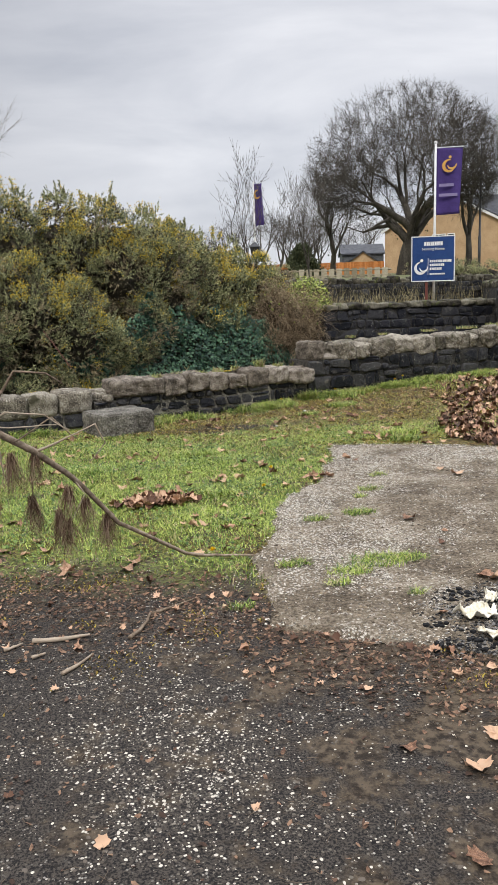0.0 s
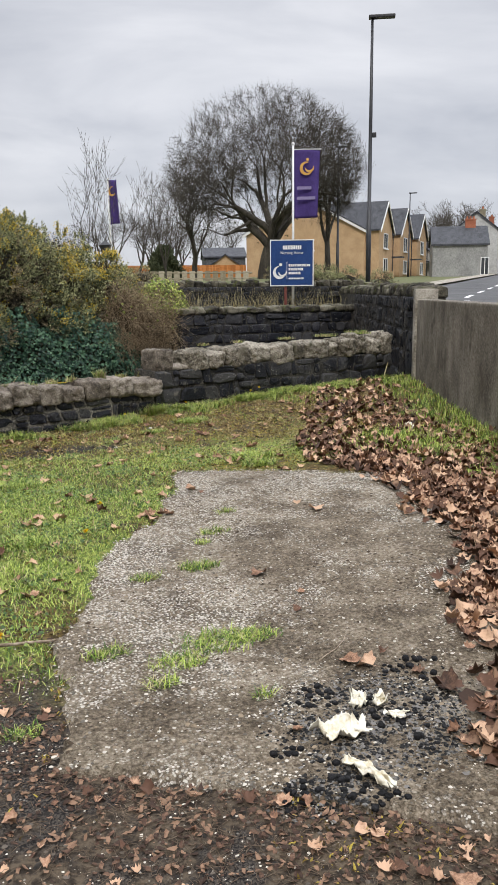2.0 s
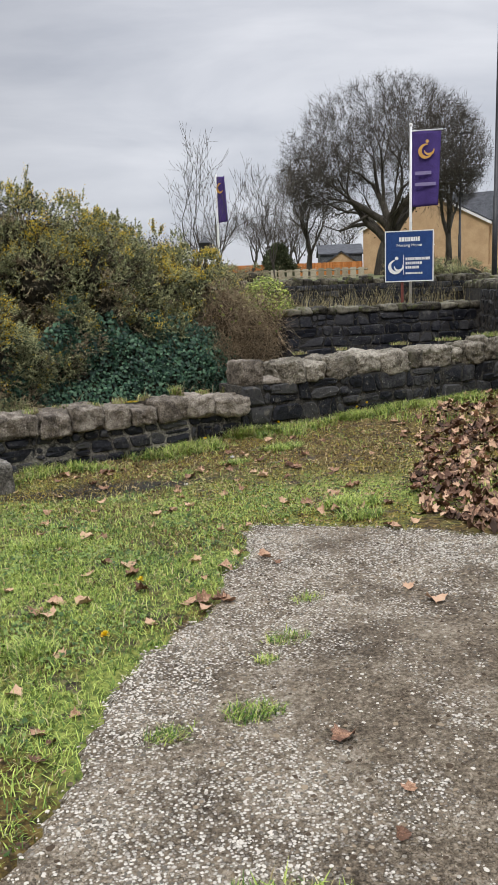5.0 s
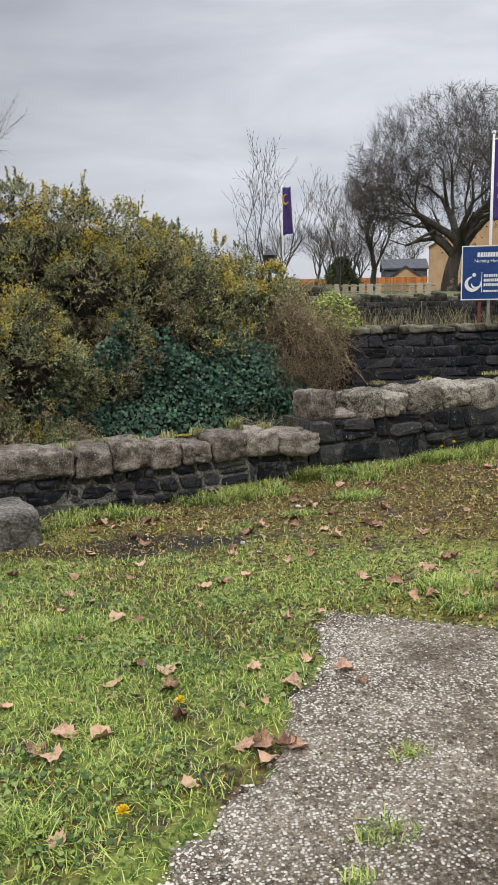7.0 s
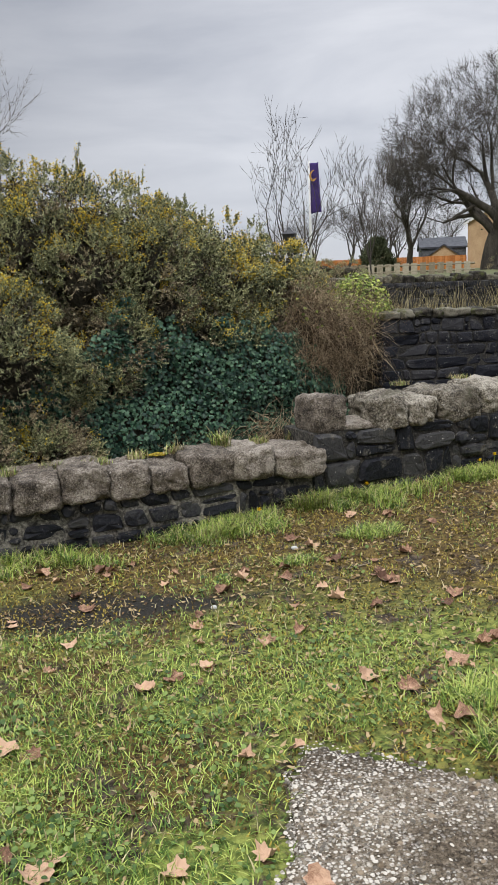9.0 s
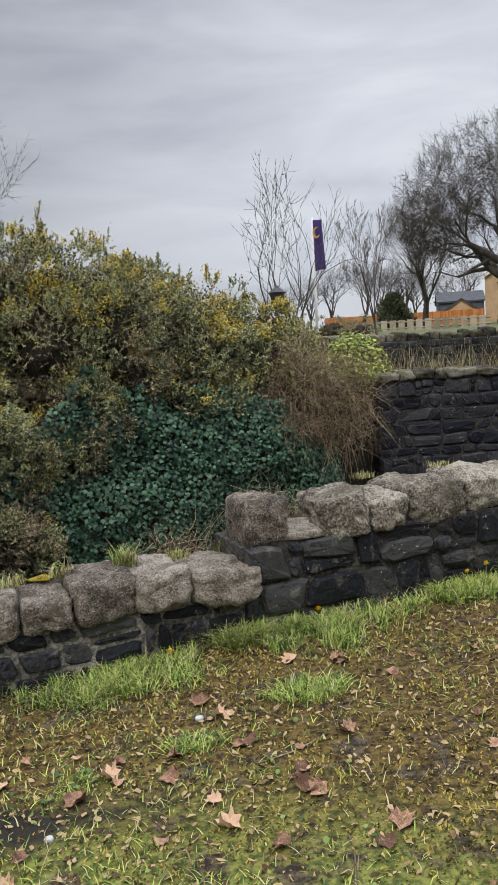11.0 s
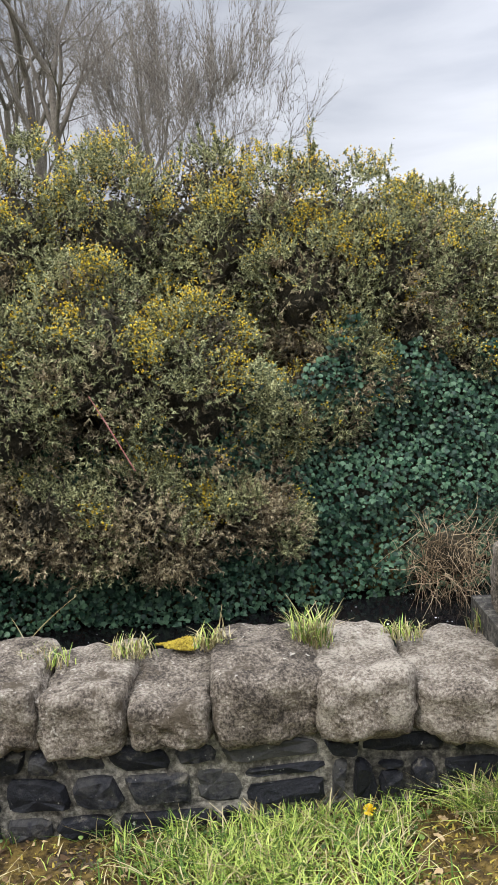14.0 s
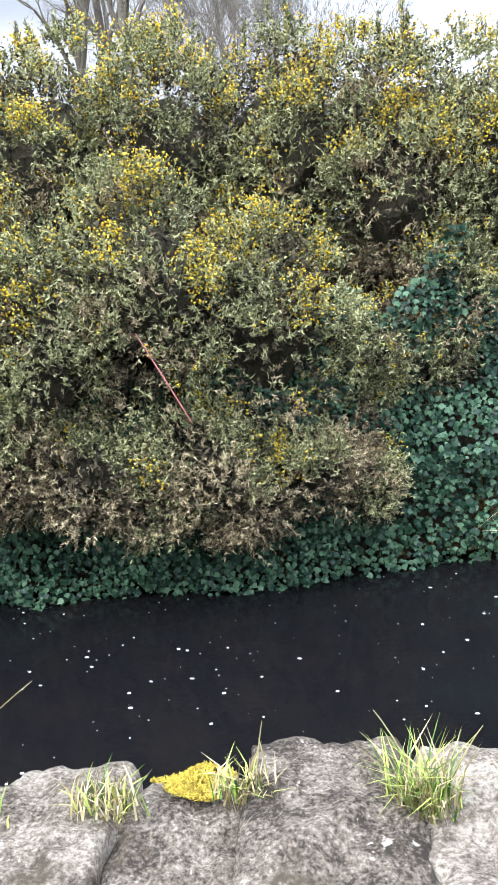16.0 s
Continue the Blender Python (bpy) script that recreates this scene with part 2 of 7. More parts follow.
def link_mesh(name, verts, faces, material, parent=None, label="", smooth=False):
    me = bpy.data.meshes.new(name)
    me.from_pydata([tuple(v) for v in verts], [], faces)
    me.materials.append(material)
    if smooth:
        me.polygons.foreach_set("use_smooth", [True] * len(me.polygons))
    me.update()
    ob = new(name, me)
    ob.parent = parent
    if label:
        tagged(ob, label)
    return ob


def part(name, bm, material, parent=None, label="", smooth=False):
    me = bpy.data.meshes.new(name)
    bm.to_mesh(me)
    bm.free()
    me.materials.append(material)
    if smooth:
        me.polygons.foreach_set("use_smooth", [True] * len(me.polygons))
    ob = new(name, me)
    ob.parent = parent
    if label:
        tagged(ob, label)
    return ob


def cloud_mesh(name, v, f, material, parent=None, label=""):
    """Many small triangles from numpy arrays."""
    me = bpy.data.meshes.new(name)
    v = np.asarray(v, np.float32)
    f = np.asarray(f, np.int32)
    me.vertices.add(len(v))
    me.vertices.foreach_set("co", v.ravel())
    me.loops.add(f.size)
    me.loops.foreach_set("vertex_index", f.ravel())
    me.polygons.add(len(f))
    me.polygons.foreach_set("loop_start", np.arange(0, f.size, f.shape[1], dtype=np.int32))
    me.update(calc_edges=True)
    me.materials.append(material)
    ob = new(name, me)
    ob.parent = parent
    if label:
        tagged(ob, label)
    return ob


def box(bm, x0, x1, y0, y1, z0, z1, m=None):
    r = bmesh.ops.create_cube(bm, size=1)
    t = Matrix.Translation(((x0 + x1) / 2, (y0 + y1) / 2, (z0 + z1) / 2)) @ Matrix.Diagonal((x1 - x0, y1 - y0, z1 - z0, 1))
    bmesh.ops.transform(bm, matrix=(m @ t) if m else t, verts=r["verts"])
    return r["verts"]


def bevelled(x0, x1, y0, y1, z0, z1, w=0.01, m=None):
    bm = bmesh.new()
    box(bm, x0, x1, y0, y1, z0, z1)
    bmesh.ops.bevel(bm, geom=bm.edges[:], offset=w, segments=2, affect="EDGES", profile=0.6)
    if m:
        bmesh.ops.transform(bm, matrix=m, verts=bm.verts)
    return bm


def tube(pts, radii, sides=6):
    """A tapered tube through points, as vertices and faces."""
    vs, fs = [], []
    n = len(pts)
    for i, p in enumerate(pts):
        d = Vector(pts[min(n - 1, i + 1)]) - Vector(pts[max(0, i - 1)])
        q = d.to_track_quat("Z", "Y")
        for k in range(sides):
            a = 2 * math.pi * k / sides
            vs.append(Vector(p) + q @ Vector((math.cos(a) * radii[i], math.sin(a) * radii[i], 0)))
    for i in range(n - 1):
        for k in range(sides):
            a, b = i * sides + k, i * sides + (k + 1) % sides
            fs.append((a, b, b + sides, a + sides))
    fs.append(tuple(range(sides))[::-1])
    fs.append(tuple(range((n - 1) * sides, n * sides)))
    return vs, fs


def empty(name, place, label="", category="", group="", kind=""):
    e = new(name)
    e.location = place
    e.empty_display_size = 0.2
    return tagged(e, label, category, group, kind)


def boulder(sx, sy, sz, seed, n=7, power=5.0, rough=0.03):
    """A worn block: a rounded box with uneven faces, centred on its base."""
    bm = bmesh.new()
    bmesh.ops.create_grid(bm, x_segments=1, y_segments=1, size=1)
    bm.clear()
    bmesh.ops.create_cube(bm, size=2)
    bmesh.ops.subdivide_edges(bm, edges=bm.edges[:], cuts=n, use_grid_fill=True)
    for v in bm.verts:
        p = v.co.copy()
        ln = (abs(p.x) ** power + abs(p.y) ** power + abs(p.z) ** power) ** (1 / power)
        p /= ln
        w = Vector((p.x * sx, p.y * sy, p.z * sz)) * 0.5
        q = w * 4 + Vector((seed * 7.3, seed * 3.1, seed * 1.7))
        w += p.normalized() * (rough * noise.noise(q) + rough * 0.5 * noise.noise(q * 3.1) + rough * 0.45 * noise.noise(q * 7.3))
        v.co = w + Vector((0, 0, sz / 2))
    return bm

# ---- ground and river ----


def field_z(x, y):
    return 0.02 * min(max(math.hypot(x, y) - 25, 0), 80)


def sheet_z(x, y):
    z = ground_z(x, y)
    s, n = along_road(x, y)
    if y > bank_y(x) + 1 or n > 0.25:
        z += field_z(x, y)
    return z


def ground_material():
    m = bpy.data.materials.new("ground_soil_moss_and_tar")
    m.use_nodes = True
    nt = m.node_tree
    b = nt.nodes["Principled BSDF"]
    L = nt.links.new

    def N(kind, **kw):
        n = nt.nodes.new(kind)
        for k, v in kw.items():
            n.inputs[k].default_value = v
        return n

    def ramp(src, a, c):
        n = N("ShaderNodeMapRange")
        n.interpolation_type = "SMOOTHSTEP"
        n.inputs["From Min"].default_value, n.inputs["From Max"].default_value = a, c
        L(src, n.inputs["Value"])
        return n.outputs[0]

    def math2(op, a, c):
        n = N("ShaderNodeMath")
        n.operation = op
        for i, v in enumerate((a, c)):
            if isinstance(v, (int, float)):
                n.inputs[i].default_value = v
            else:
                L(v, n.inputs[i])
        return n.outputs[0]

    def mix(f, a, c):
        n = N("ShaderNodeMix")
        n.data_type = "RGBA"
        L(f, n.inputs[0])
        for i, v in ((6, a), (7, c)):
            if isinstance(v, tuple):
                n.inputs[i].default_value = (*v, 1)
            else:
                L(v, n.inputs[i])
        return n.outputs[2]

    def noise_tex(scale, detail=6.0, rough=0.65):
        n = N("ShaderNodeTexNoise", Scale=scale, Detail=detail, Roughness=rough)
        L(co.outputs["Object"], n.inputs["Vector"])
        return n.outputs["Fac"]

    co = N("ShaderNodeTexCoord")
    xyz = N("ShaderNodeSeparateXYZ")
    L(co.outputs["Object"], xyz.inputs[0])
    X, Y = xyz.outputs["X"], xyz.outputs["Y"]
    big, mid, fine, grit = noise_tex(0.9), noise_tex(5.0), noise_tex(28.0), noise_tex(140.0, 3.0)
    wob = math2("MULTIPLY", math2("SUBTRACT", mid, 0.5), 1.6)
    tar_c = mix(ramp(grit, 0.42, 0.58), (0.009, 0.008, 0.008), (0.065, 0.055, 0.045))
    vor = N("ShaderNodeTexVoronoi", Scale=75.0)
    L(co.outputs["Object"], vor.inputs["Vector"])
    chip = math2("MULTIPLY", ramp(vor.outputs["Distance"], 0.34, 0.2), ramp(noise_tex(19.0, 3.0), 0.5, 0.62))
    chip = math2("MULTIPLY", chip, ramp(noise_tex(1.7, 4.0), 0.46, 0.56))
    tar_c = mix(chip, tar_c, (0.42, 0.39, 0.34))
    soil_c = mix(ramp(fine, 0.38, 0.62), (0.022, 0.016, 0.011), (0.105, 0.08, 0.054))
    soiled = N("ShaderNodeMapRange")
    soiled.inputs["From Min"].default_value, soiled.inputs["From Max"].default_value = -0.4, 1.3
    soiled.inputs["To Min"].default_value, soiled.inputs["To Max"].default_value = -0.12, 0.08
    L(X, soiled.inputs["Value"])
    tar_c = mix(ramp(math2("ADD", mid, soiled.outputs[0]), 0.46, 0.6), tar_c, soil_c)
    moss_c = mix(ramp(fine, 0.36, 0.64), (0.028, 0.018, 0.007), (0.15, 0.102, 0.027))
    green_c = mix(ramp(fine, 0.36, 0.64), (0.06, 0.09, 0.016), (0.25, 0.285, 0.065))
    turf_c = mix(math2("MULTIPLY", ramp(big, 0.4, 0.54), ramp(math2("ADD", Y, math2("MULTIPLY", X, 0.3)), 9.1, 8.0)), moss_c, green_c)
    turf_c = mix(ramp(mid, 0.53, 0.63), turf_c, soil_c)
    edge = math2("ADD", math2("ADD", Y, wob), math2("MULTIPLY", X, 0.45))
    col = mix(ramp(edge, 3.55, 4.5), tar_c, turf_c)
    wet = ramp(math2("ADD", math2("MULTIPLY", math2("ABSOLUTE", math2("SUBTRACT", X, 1.55), 0), 0.8), math2("ADD", math2("MULTIPLY", math2("ABSOLUTE", math2("SUBTRACT", Y, 7.95), 0), 3.0), wob)), 1.1, 0.45)
    col = mix(wet, col, (0.02, 0.018, 0.014))
    far = ramp(Y, 17.5, 22.0)
    lawn_c = mix(noise_tex(0.3), (0.075, 0.085, 0.035), (0.15, 0.155, 0.07))
    col = mix(far, col, lawn_c)
    L(col, b.inputs["Base Color"])
    b.inputs["Roughness"].default_value = 0.9
    b.inputs["Specular IOR Level"].default_value = 0.25
    h = math2("ADD", math2("MULTIPLY", grit, 0.5), math2("ADD", fine, math2("MULTIPLY", chip, 0.8)))
    bp = N("ShaderNodeBump", Strength=0.8, Distance=0.012)
    L(h, bp.inputs["Height"])
    L(bp.outputs[0], b.inputs["Normal"])
    return m


def pad_outline():
    pts = [(0.78, 3.08), (0.99, 3.93), (1.25, 4.63), (1.54, 5.12), (1.93, 5.6), (2.38, 6.66), (3.05, 6.15), (3.7, 5.62), (3.95, 5.35), (3.75, 4.4), (3.3, 3.3), (2.75, 2.2), (2.2, 2.0), (1.4, 2.66)]
    out = []
    for (ax, ay), (bx, by) in zip(pts, pts[1:] + pts[:1]):
        n = max(2, int(math.hypot(bx - ax, by - ay) / 0.035))
        for k in range(n):
            t = k / n
            x, y = ax + (bx - ax) * t, ay + (by - ay) * t
            d = 0.09 * hash_noise(x, y, 2.6, 9) + 0.05 * hash_noise(x, y, 9, 5)
            out.append((x + d, y - d * 0.7))
    return out


def inside(poly, x, y):
    hit = False
    for (ax, ay), (bx, by) in zip(poly, poly[1:] + poly[:1]):
        if (ay > y) != (by > y) and x < ax + (y - ay) * (bx - ax) / (by - ay):
            hit = not hit
    return hit


PAD = pad_outline()
PAD_H = 0.012


def build_ground():
    def lines(fine0, fine1, d, reach):
        near = list(np.arange(fine0, fine1 + 1e-6, d))
        out, g = [], d
        p = fine1
        while p < reach:
            g *= 1.16
            p += g
            out.append(p)
        neg, g, p = [], d, fine0
        while p > -reach:
            g *= 1.16
            p -= g
            neg.append(p)
        return neg[::-1] + near + out
    xs, ys = lines(-3, 9, 0.11, 600), lines(0.4, 19, 0.11, 900)
    vs = [(x, y, sheet_z(x, y) - (0.02 if inside(PAD, x, y) else 0)) for y in ys for x in xs]
    w = len(xs)
    fs = [(j * w + i, j * w + i + 1, (j + 1) * w + i + 1, (j + 1) * w + i) for j in range(len(ys) - 1) for i in range(w - 1)]
    ob = link_mesh("ground", vs, fs, ground_material(), smooth=True)
    return tagged(ob, "rough ground of moss, soil and old tar", "ground", kind="structure")



def water_material():
    m = bpy.data.materials.new("dark_river_water")
    m.use_nodes = True
    nt = m.node_tree
    b = nt.nodes["Principled BSDF"]
    b.inputs["Base Color"].default_value = (0.012, 0.011, 0.01, 1)
    b.inputs["Roughness"].default_value = 0.08
    b.inputs["IOR"].default_value = 1.33
    co = nt.nodes.new("ShaderNodeTexCoord")
    n = nt.nodes.new("ShaderNodeTexNoise")
    n.inputs["Scale"].default_value, n.inputs["Detail"].default_value = 5.0, 4.0
    stains = nt.nodes.new("ShaderNodeTexNoise")
    stains.inputs["Scale"].default_value, stains.inputs["Detail"].default_value = 3.0, 5.0
    rp = nt.nodes.new("ShaderNodeValToRGB")
    rp.color_ramp.elements[0].position, rp.color_ramp.elements[0].color = 0.5, (0.006, 0.006, 0.007, 1)
    rp.color_ramp.elements[1].position, rp.color_ramp.elements[1].color = 0.75, (0.009, 0.008, 0.008, 1)
    bp = nt.nodes.new("ShaderNodeBump")
    bp.inputs["Strength"].default_value, bp.inputs["Distance"].default_value = 0.25, 0.02
    nt.links.new(co.outputs["Object"], n.inputs["Vector"])
    nt.links.new(co.outputs["Object"], stains.inputs["Vector"])
    nt.links.new(stains.outputs["Fac"], rp.inputs["Fac"])
    nt.links.new(rp.outputs["Color"], b.inputs["Base Color"])
    nt.links.new(n.outputs["Fac"], bp.inputs["Height"])
    nt.links.new(bp.outputs[0], b.inputs["Normal"])
    return m


def build_water():
    xs = np.linspace(-30, 12, 60)
    vs, fs = [], []
    for x in xs:
        vs += [(x, wall_y(x) + 0.2, WATER), (x, bank_y(x) + 0.3, WATER)]
    fs = [(2 * i, 2 * i + 2, 2 * i + 3, 2 * i + 1) for i in range(len(xs) - 1)]
    tagged(link_mesh("water", vs, fs, water_material()), "dark slow river water between wall and bank", "water", kind="structure")


build_water()

# ---- stone walls ----


def rubble(parent, m, length, low, high, w, h, seed, joint=0.022, proud=0.03, material=None):
    """Rough stones in uneven courses over a wall face: x along the wall, z up, front towards -y. Each is a part of its wall."""
    rng = random.Random(seed)

    def wave(x, z):
        return 0.0 if z <= low + 1e-6 or z >= high - 1e-6 else 0.3 * h * noise.noise(Vector((x * 0.8 / w, z * 9.0, seed)))

    def lay_stone(x0, x1, z0, z1, k0, k1):
        g = [joint * rng.uniform(0.1, 1.1) for _ in range(4)]
        quad = [(x0 - k0 + g[0], z0 + wave(x0, z0) + g[1]), (x1 - k1 - g[2], z0 + wave(x1, z0) + g[1]), (x1 + k1 - g[2], z1 + wave(x1, z1) - g[3]), (x0 + k0 + g[0], z1 + wave(x0, z1) - g[3])]
        poly = []
        for a in range(4):
            c, before, after = quad[a], quad[a - 1], quad[(a + 1) % 4]
            cut = rng.uniform(0.08, 0.34)
            for o in (before, after):
                ln = max(1e-6, math.hypot(o[0] - c[0], o[1] - c[1]))
                q = min(cut * h, 0.4 * ln) * rng.uniform(0.5, 1.2)
                poly.append((min(length, max(0.0, c[0] + (o[0] - c[0]) * q / ln)), c[1] + (o[1] - c[1]) * q / ln))
        cx, cz = sum(p[0] for p in poly) / len(poly), sum(p[1] for p in poly) / len(poly)
        ring = []
        for p, q in zip(poly, poly[1:] + poly[:1]):
            el = math.hypot(q[0] - p[0], q[1] - p[1])
            for u in (0.1, 0.5) if el > 0.05 else (0.2,):
                e = rng.uniform(-0.03, 0.06) * min(el, 0.2)
                ring.append((p[0] + (q[0] - p[0]) * u + (cx - p[0]) * e / w, p[1] + (q[1] - p[1]) * u + (cz - p[1]) * e / h))
        out = -proud * rng.uniform(0.1, 1.3)
        tx, tz = rng.uniform(-0.09, 0.09), rng.uniform(-0.12, 0.12)
        n = len(ring)
        vs = [(p[0] - cx, 0.012, p[1] - cz) for p in ring]
        vs += [((p[0] - cx) * 0.97, out * 0.5 + 0.004 * rng.random(), (p[1] - cz) * 0.96) for p in ring]
        vs += [((p[0] - cx) * 0.84, out + tx * (p[0] - cx) + tz * (p[1] - cz) + rng.uniform(-0.006, 0.006), (p[1] - cz) * 0.78) for p in ring]
        vs.append((rng.uniform(-0.1, 0.1) * w, out - rng.uniform(0.0, 0.01), rng.uniform(-0.1, 0.1) * h))
        fs = [(i, (i + 1) % n, n + (i + 1) % n, n + i) for i in range(n)] + [(n + i, n + (i + 1) % n, 2 * n + (i + 1) % n, 2 * n + i) for i in range(n)]
        fs += [(2 * n + i, 2 * n + (i + 1) % n, 3 * n) for i in range(n)]
        ob = link_mesh("stone", vs, fs, material or M_STONE, parent)
        ob.matrix_local = m @ Matrix.Translation((cx, 0, cz))

    z = low
    while z < high - 1e-6:
        z1 = z + h * rng.uniform(0.7, 1.6)
        if high - z1 < 0.5 * h:
            z1 = high
        x, k0 = 0.0, 0.0
        while x < length - 1e-6:
            x1 = x + w * rng.choice((0.4, 0.6, 0.8, 1.0, 1.2, 1.5, 1.9)) * rng.uniform(0.85, 1.15)
            if length - x1 < 0.35 * w:
                x1 = length
            k1 = 0.0 if x1 == length else rng.uniform(-0.16, 0.16) * (z1 - z)
            if z1 - z > 1.15 * h and rng.random() < 0.4:
                zm = z + (z1 - z) * rng.uniform(0.35, 0.65)
                lay_stone(x, x1, z, zm, 0, 0)
                lay_stone(x, x1, zm, z1, 0, 0)
            else:
                lay_stone(x, x1, z, z1, k0, k1)
            x, k0 = x1, k1
        z = z1


def frame_of(origin, u):
    u = Vector(u).normalized()
    n = Vector((-u.y, u.x, 0))
    return Matrix(((u.x, n.x, 0, origin[0]), (u.y, n.y, 0, origin[1]), (0, 0, 1, origin[2]), (0, 0, 0, 1)))


WF = frame_of((WX, WY, 0), WU)      # river wall: x along, y away from the path


def core(name, m, x0, x1, thick, z0, z1, label, material=None, y0=0.0):
    bm = bmesh.new()
    box(bm, x0, x1, y0, y0 + thick, z0, z1)
    bmesh.ops.subdivide_edges(bm, edges=[e for e in bm.edges if abs(e.verts[0].co.x - e.verts[1].co.x) > 0.3], cuts=8)
    ob = part(name, bm, material or M_MORTAR)
    ob.matrix_world = m
    return tagged(ob, label, "wall", kind="structure")


def cope(parent, m, s0, s1, z0, height, depth, seed, y=-0.05, lift=0.0, power=5.0, rough=0.03, material=None, turn=0.0):
    bm = boulder(s1 - s0, depth, height, seed, n=15 if m is I4 and height > 0.15 and seed < 60 else 6, power=power, rough=rough)
    ob = part("coping_stone", bm, material or M_COPE, parent, smooth=True)
    ob.matrix_local = m @ Matrix.Translation(((s0 + s1) / 2, y + depth / 2, z0 + lift)) @ pose(0, 0, 0, 0, 0, turn)
    return ob


I4 = Matrix.Identity(4)
wall_low = core("wall_river_low", WF, -1.62, 0.84, 0.36, -1.7, 0.42, "low dark rubble river wall with rounded pale coping")
joints = [-1.66, -1.04, -0.78, -0.5, -0.25, -0.01, 0.285, 0.56, 0.93]
for i, (a, b) in enumerate(zip(joints, joints[1:])):
    r = random.Random(i)
    cope(wall_low, I4, a - 0.002, b + 0.002, 0.39 + r.uniform(-0.015, 0.015), 0.185 + r.uniform(-0.02, 0.02), 0.44 + r.uniform(-0.04, 0.04), i + 1.0, y=-0.055 + r.uniform(-0.025, 0.02), power=r.uniform(6, 10), rough=0.034, turn=r.uniform(-4, 4))

wall_high = core("wall_river_high", WF, 0.84, 4.72, 0.4, -1.7, 0.64, "higher dark rubble river wall with grey coping", M_MORTAR2)
cope(wall_high, I4, 0.875, 1.11, 0.63, 0.235, 0.32, 21.0, y=0.0, power=9, rough=0.025)
cope(wall_high, I4, 1.06, 1.36, 0.625, 0.06, 0.36, 22.0, y=-0.02, power=6, rough=0.02)
s, i = 1.29, 0
while s < 4.6:
    r = random.Random(50 + i)
    ln = r.uniform(0.16, 0.42)
    e = min(s + ln, 4.72)
    cope(wall_high, I4, s - 0.002, e + 0.002, 0.625 + r.uniform(-0.02, 0.01), 0.2 + 0.014 * (s - 1) + r.uniform(-0.045, 0.045), 0.42 + r.uniform(-0.05, 0.04), 30.0 + i, y=-0.03 + r.uniform(-0.03, 0.03), power=r.uniform(4.5, 9), rough=0.045, material=M_COPE3, turn=r.uniform(-6, 6))
    s, i = e, i + 1

# the broken stretch with its gap
wall_stub = core("wall_river_broken", WF, -6.5, -1.86, 0.36, -1.7, 0.3, "broken end of the rubble river wall")
wall_gap = core("wall_river_gap", WF, -1.86, -1.62, 0.34, -1.7, 0.38, "worn low gap in the rubble river wall")
s, i = -6.5, 0
while s < -1.95:
    r = random.Random(80 + i)
    e = min(s + r.uniform(0.3, 0.46), -1.86)
    cope(wall_stub, I4, s + 0.01, e - 0.01, 0.28, 0.24 + r.uniform(-0.02, 0.02), 0.42, 60.0 + i, y=-0.04, power=10, rough=0.028, material=M_COPE3, turn=r.uniform(-3, 3))
    s, i = e, i + 1
for i, (a, d, z, sz) in enumerate([(-1.8, 0.12, 0.37, 0.16), (-1.68, 0.05, 0.37, 0.13), (-1.74, 0.25, 0.375, 0.19), (-1.9, -0.14, 0.02, 0.17), (-1.66, -0.2, 0.03, 0.14), (-1.78, -0.08, 0.03, 0.12)]):
    st = part("fallen_stone", boulder(sz * 1.25, sz, sz * 0.6, 300.0 + i, n=5, power=4.5, rough=sz * 0.16), M_COPE3, smooth=True)
    st.matrix_world = WF @ Matrix.Translation((a, d, z)) @ pose(0, 0, 0, 0, 0, 57 * i)
    tagged(st, "rough grey stone fallen from the broken wall", "stone", "stones fallen from the wall")
block = boulder(0.62, 0.5, 0.3, 3.7, n=9, power=14, rough=0.018)
block = part("stone_block", block, mat("pitted_concrete", [(0.04, 0.036, 0.03), (0.13, 0.12, 0.1), (0.27, 0.25, 0.215)], 6, 50, 0.95, 1.5, 38, mottled=0.3, mottle_col=(0.05, 0.045, 0.035), mottle_scale=18))
block.matrix_world = Matrix.Translation((0.62, 8.24, 0.04)) @ pose(0, 0, 0, 0, 0, 20)
tagged(block, "large pitted grey stone block fallen beside the wall", "stone block")

# far embankment wall, field wall, road parapet, concrete boundary wall
EF = frame_of((6.0, 17.2, 0), (1, 0.02, 0))
wall_bank = core("wall_embankment", EF, 0, 4.7, 0.5, -1.9, 1.02, "dark wet rubble embankment wall beyond the river", M_MORTAR2)
s, i = 0.0, 0
while s < 4.6:
    r = random.Random(120 + i)
    e = min(s + r.uniform(0.18, 0.5), 4.7)
    cope(wall_bank, I4, s + 0.004, e - 0.004, 1.0, 0.15 + r.uniform(-0.04, 0.03), 0.6, 90.0 + i, y=-0.06, power=6, rough=0.05, material=M_COPE2)
    s, i = e, i + 1
FF = frame_of((5.6, 21.0, 0), (1, -0.02, 0))
wall_field = core("wall_field", FF, 0, 7.6, 0.45, 0.8, 1.6, "grey rubble field wall with ragged upright coping", M_MORTAR2)
s, i = 0.0, 0
while s < 7.5:
    r = random.Random(160 + i)
    e = s + r.uniform(0.14, 0.3)
    cope(wall_field, I4, s + 0.004, e - 0.004, 1.57, 0.16 + r.uniform(-0.05, 0.06), 0.4, 130.0 + i, y=0.02, power=6, rough=0.04, material=M_COPE2)
    s, i = e, i + 1
RF = frame_of((RO.x, RO.y, 0), RU)     # road wall: x along, -y towards the road
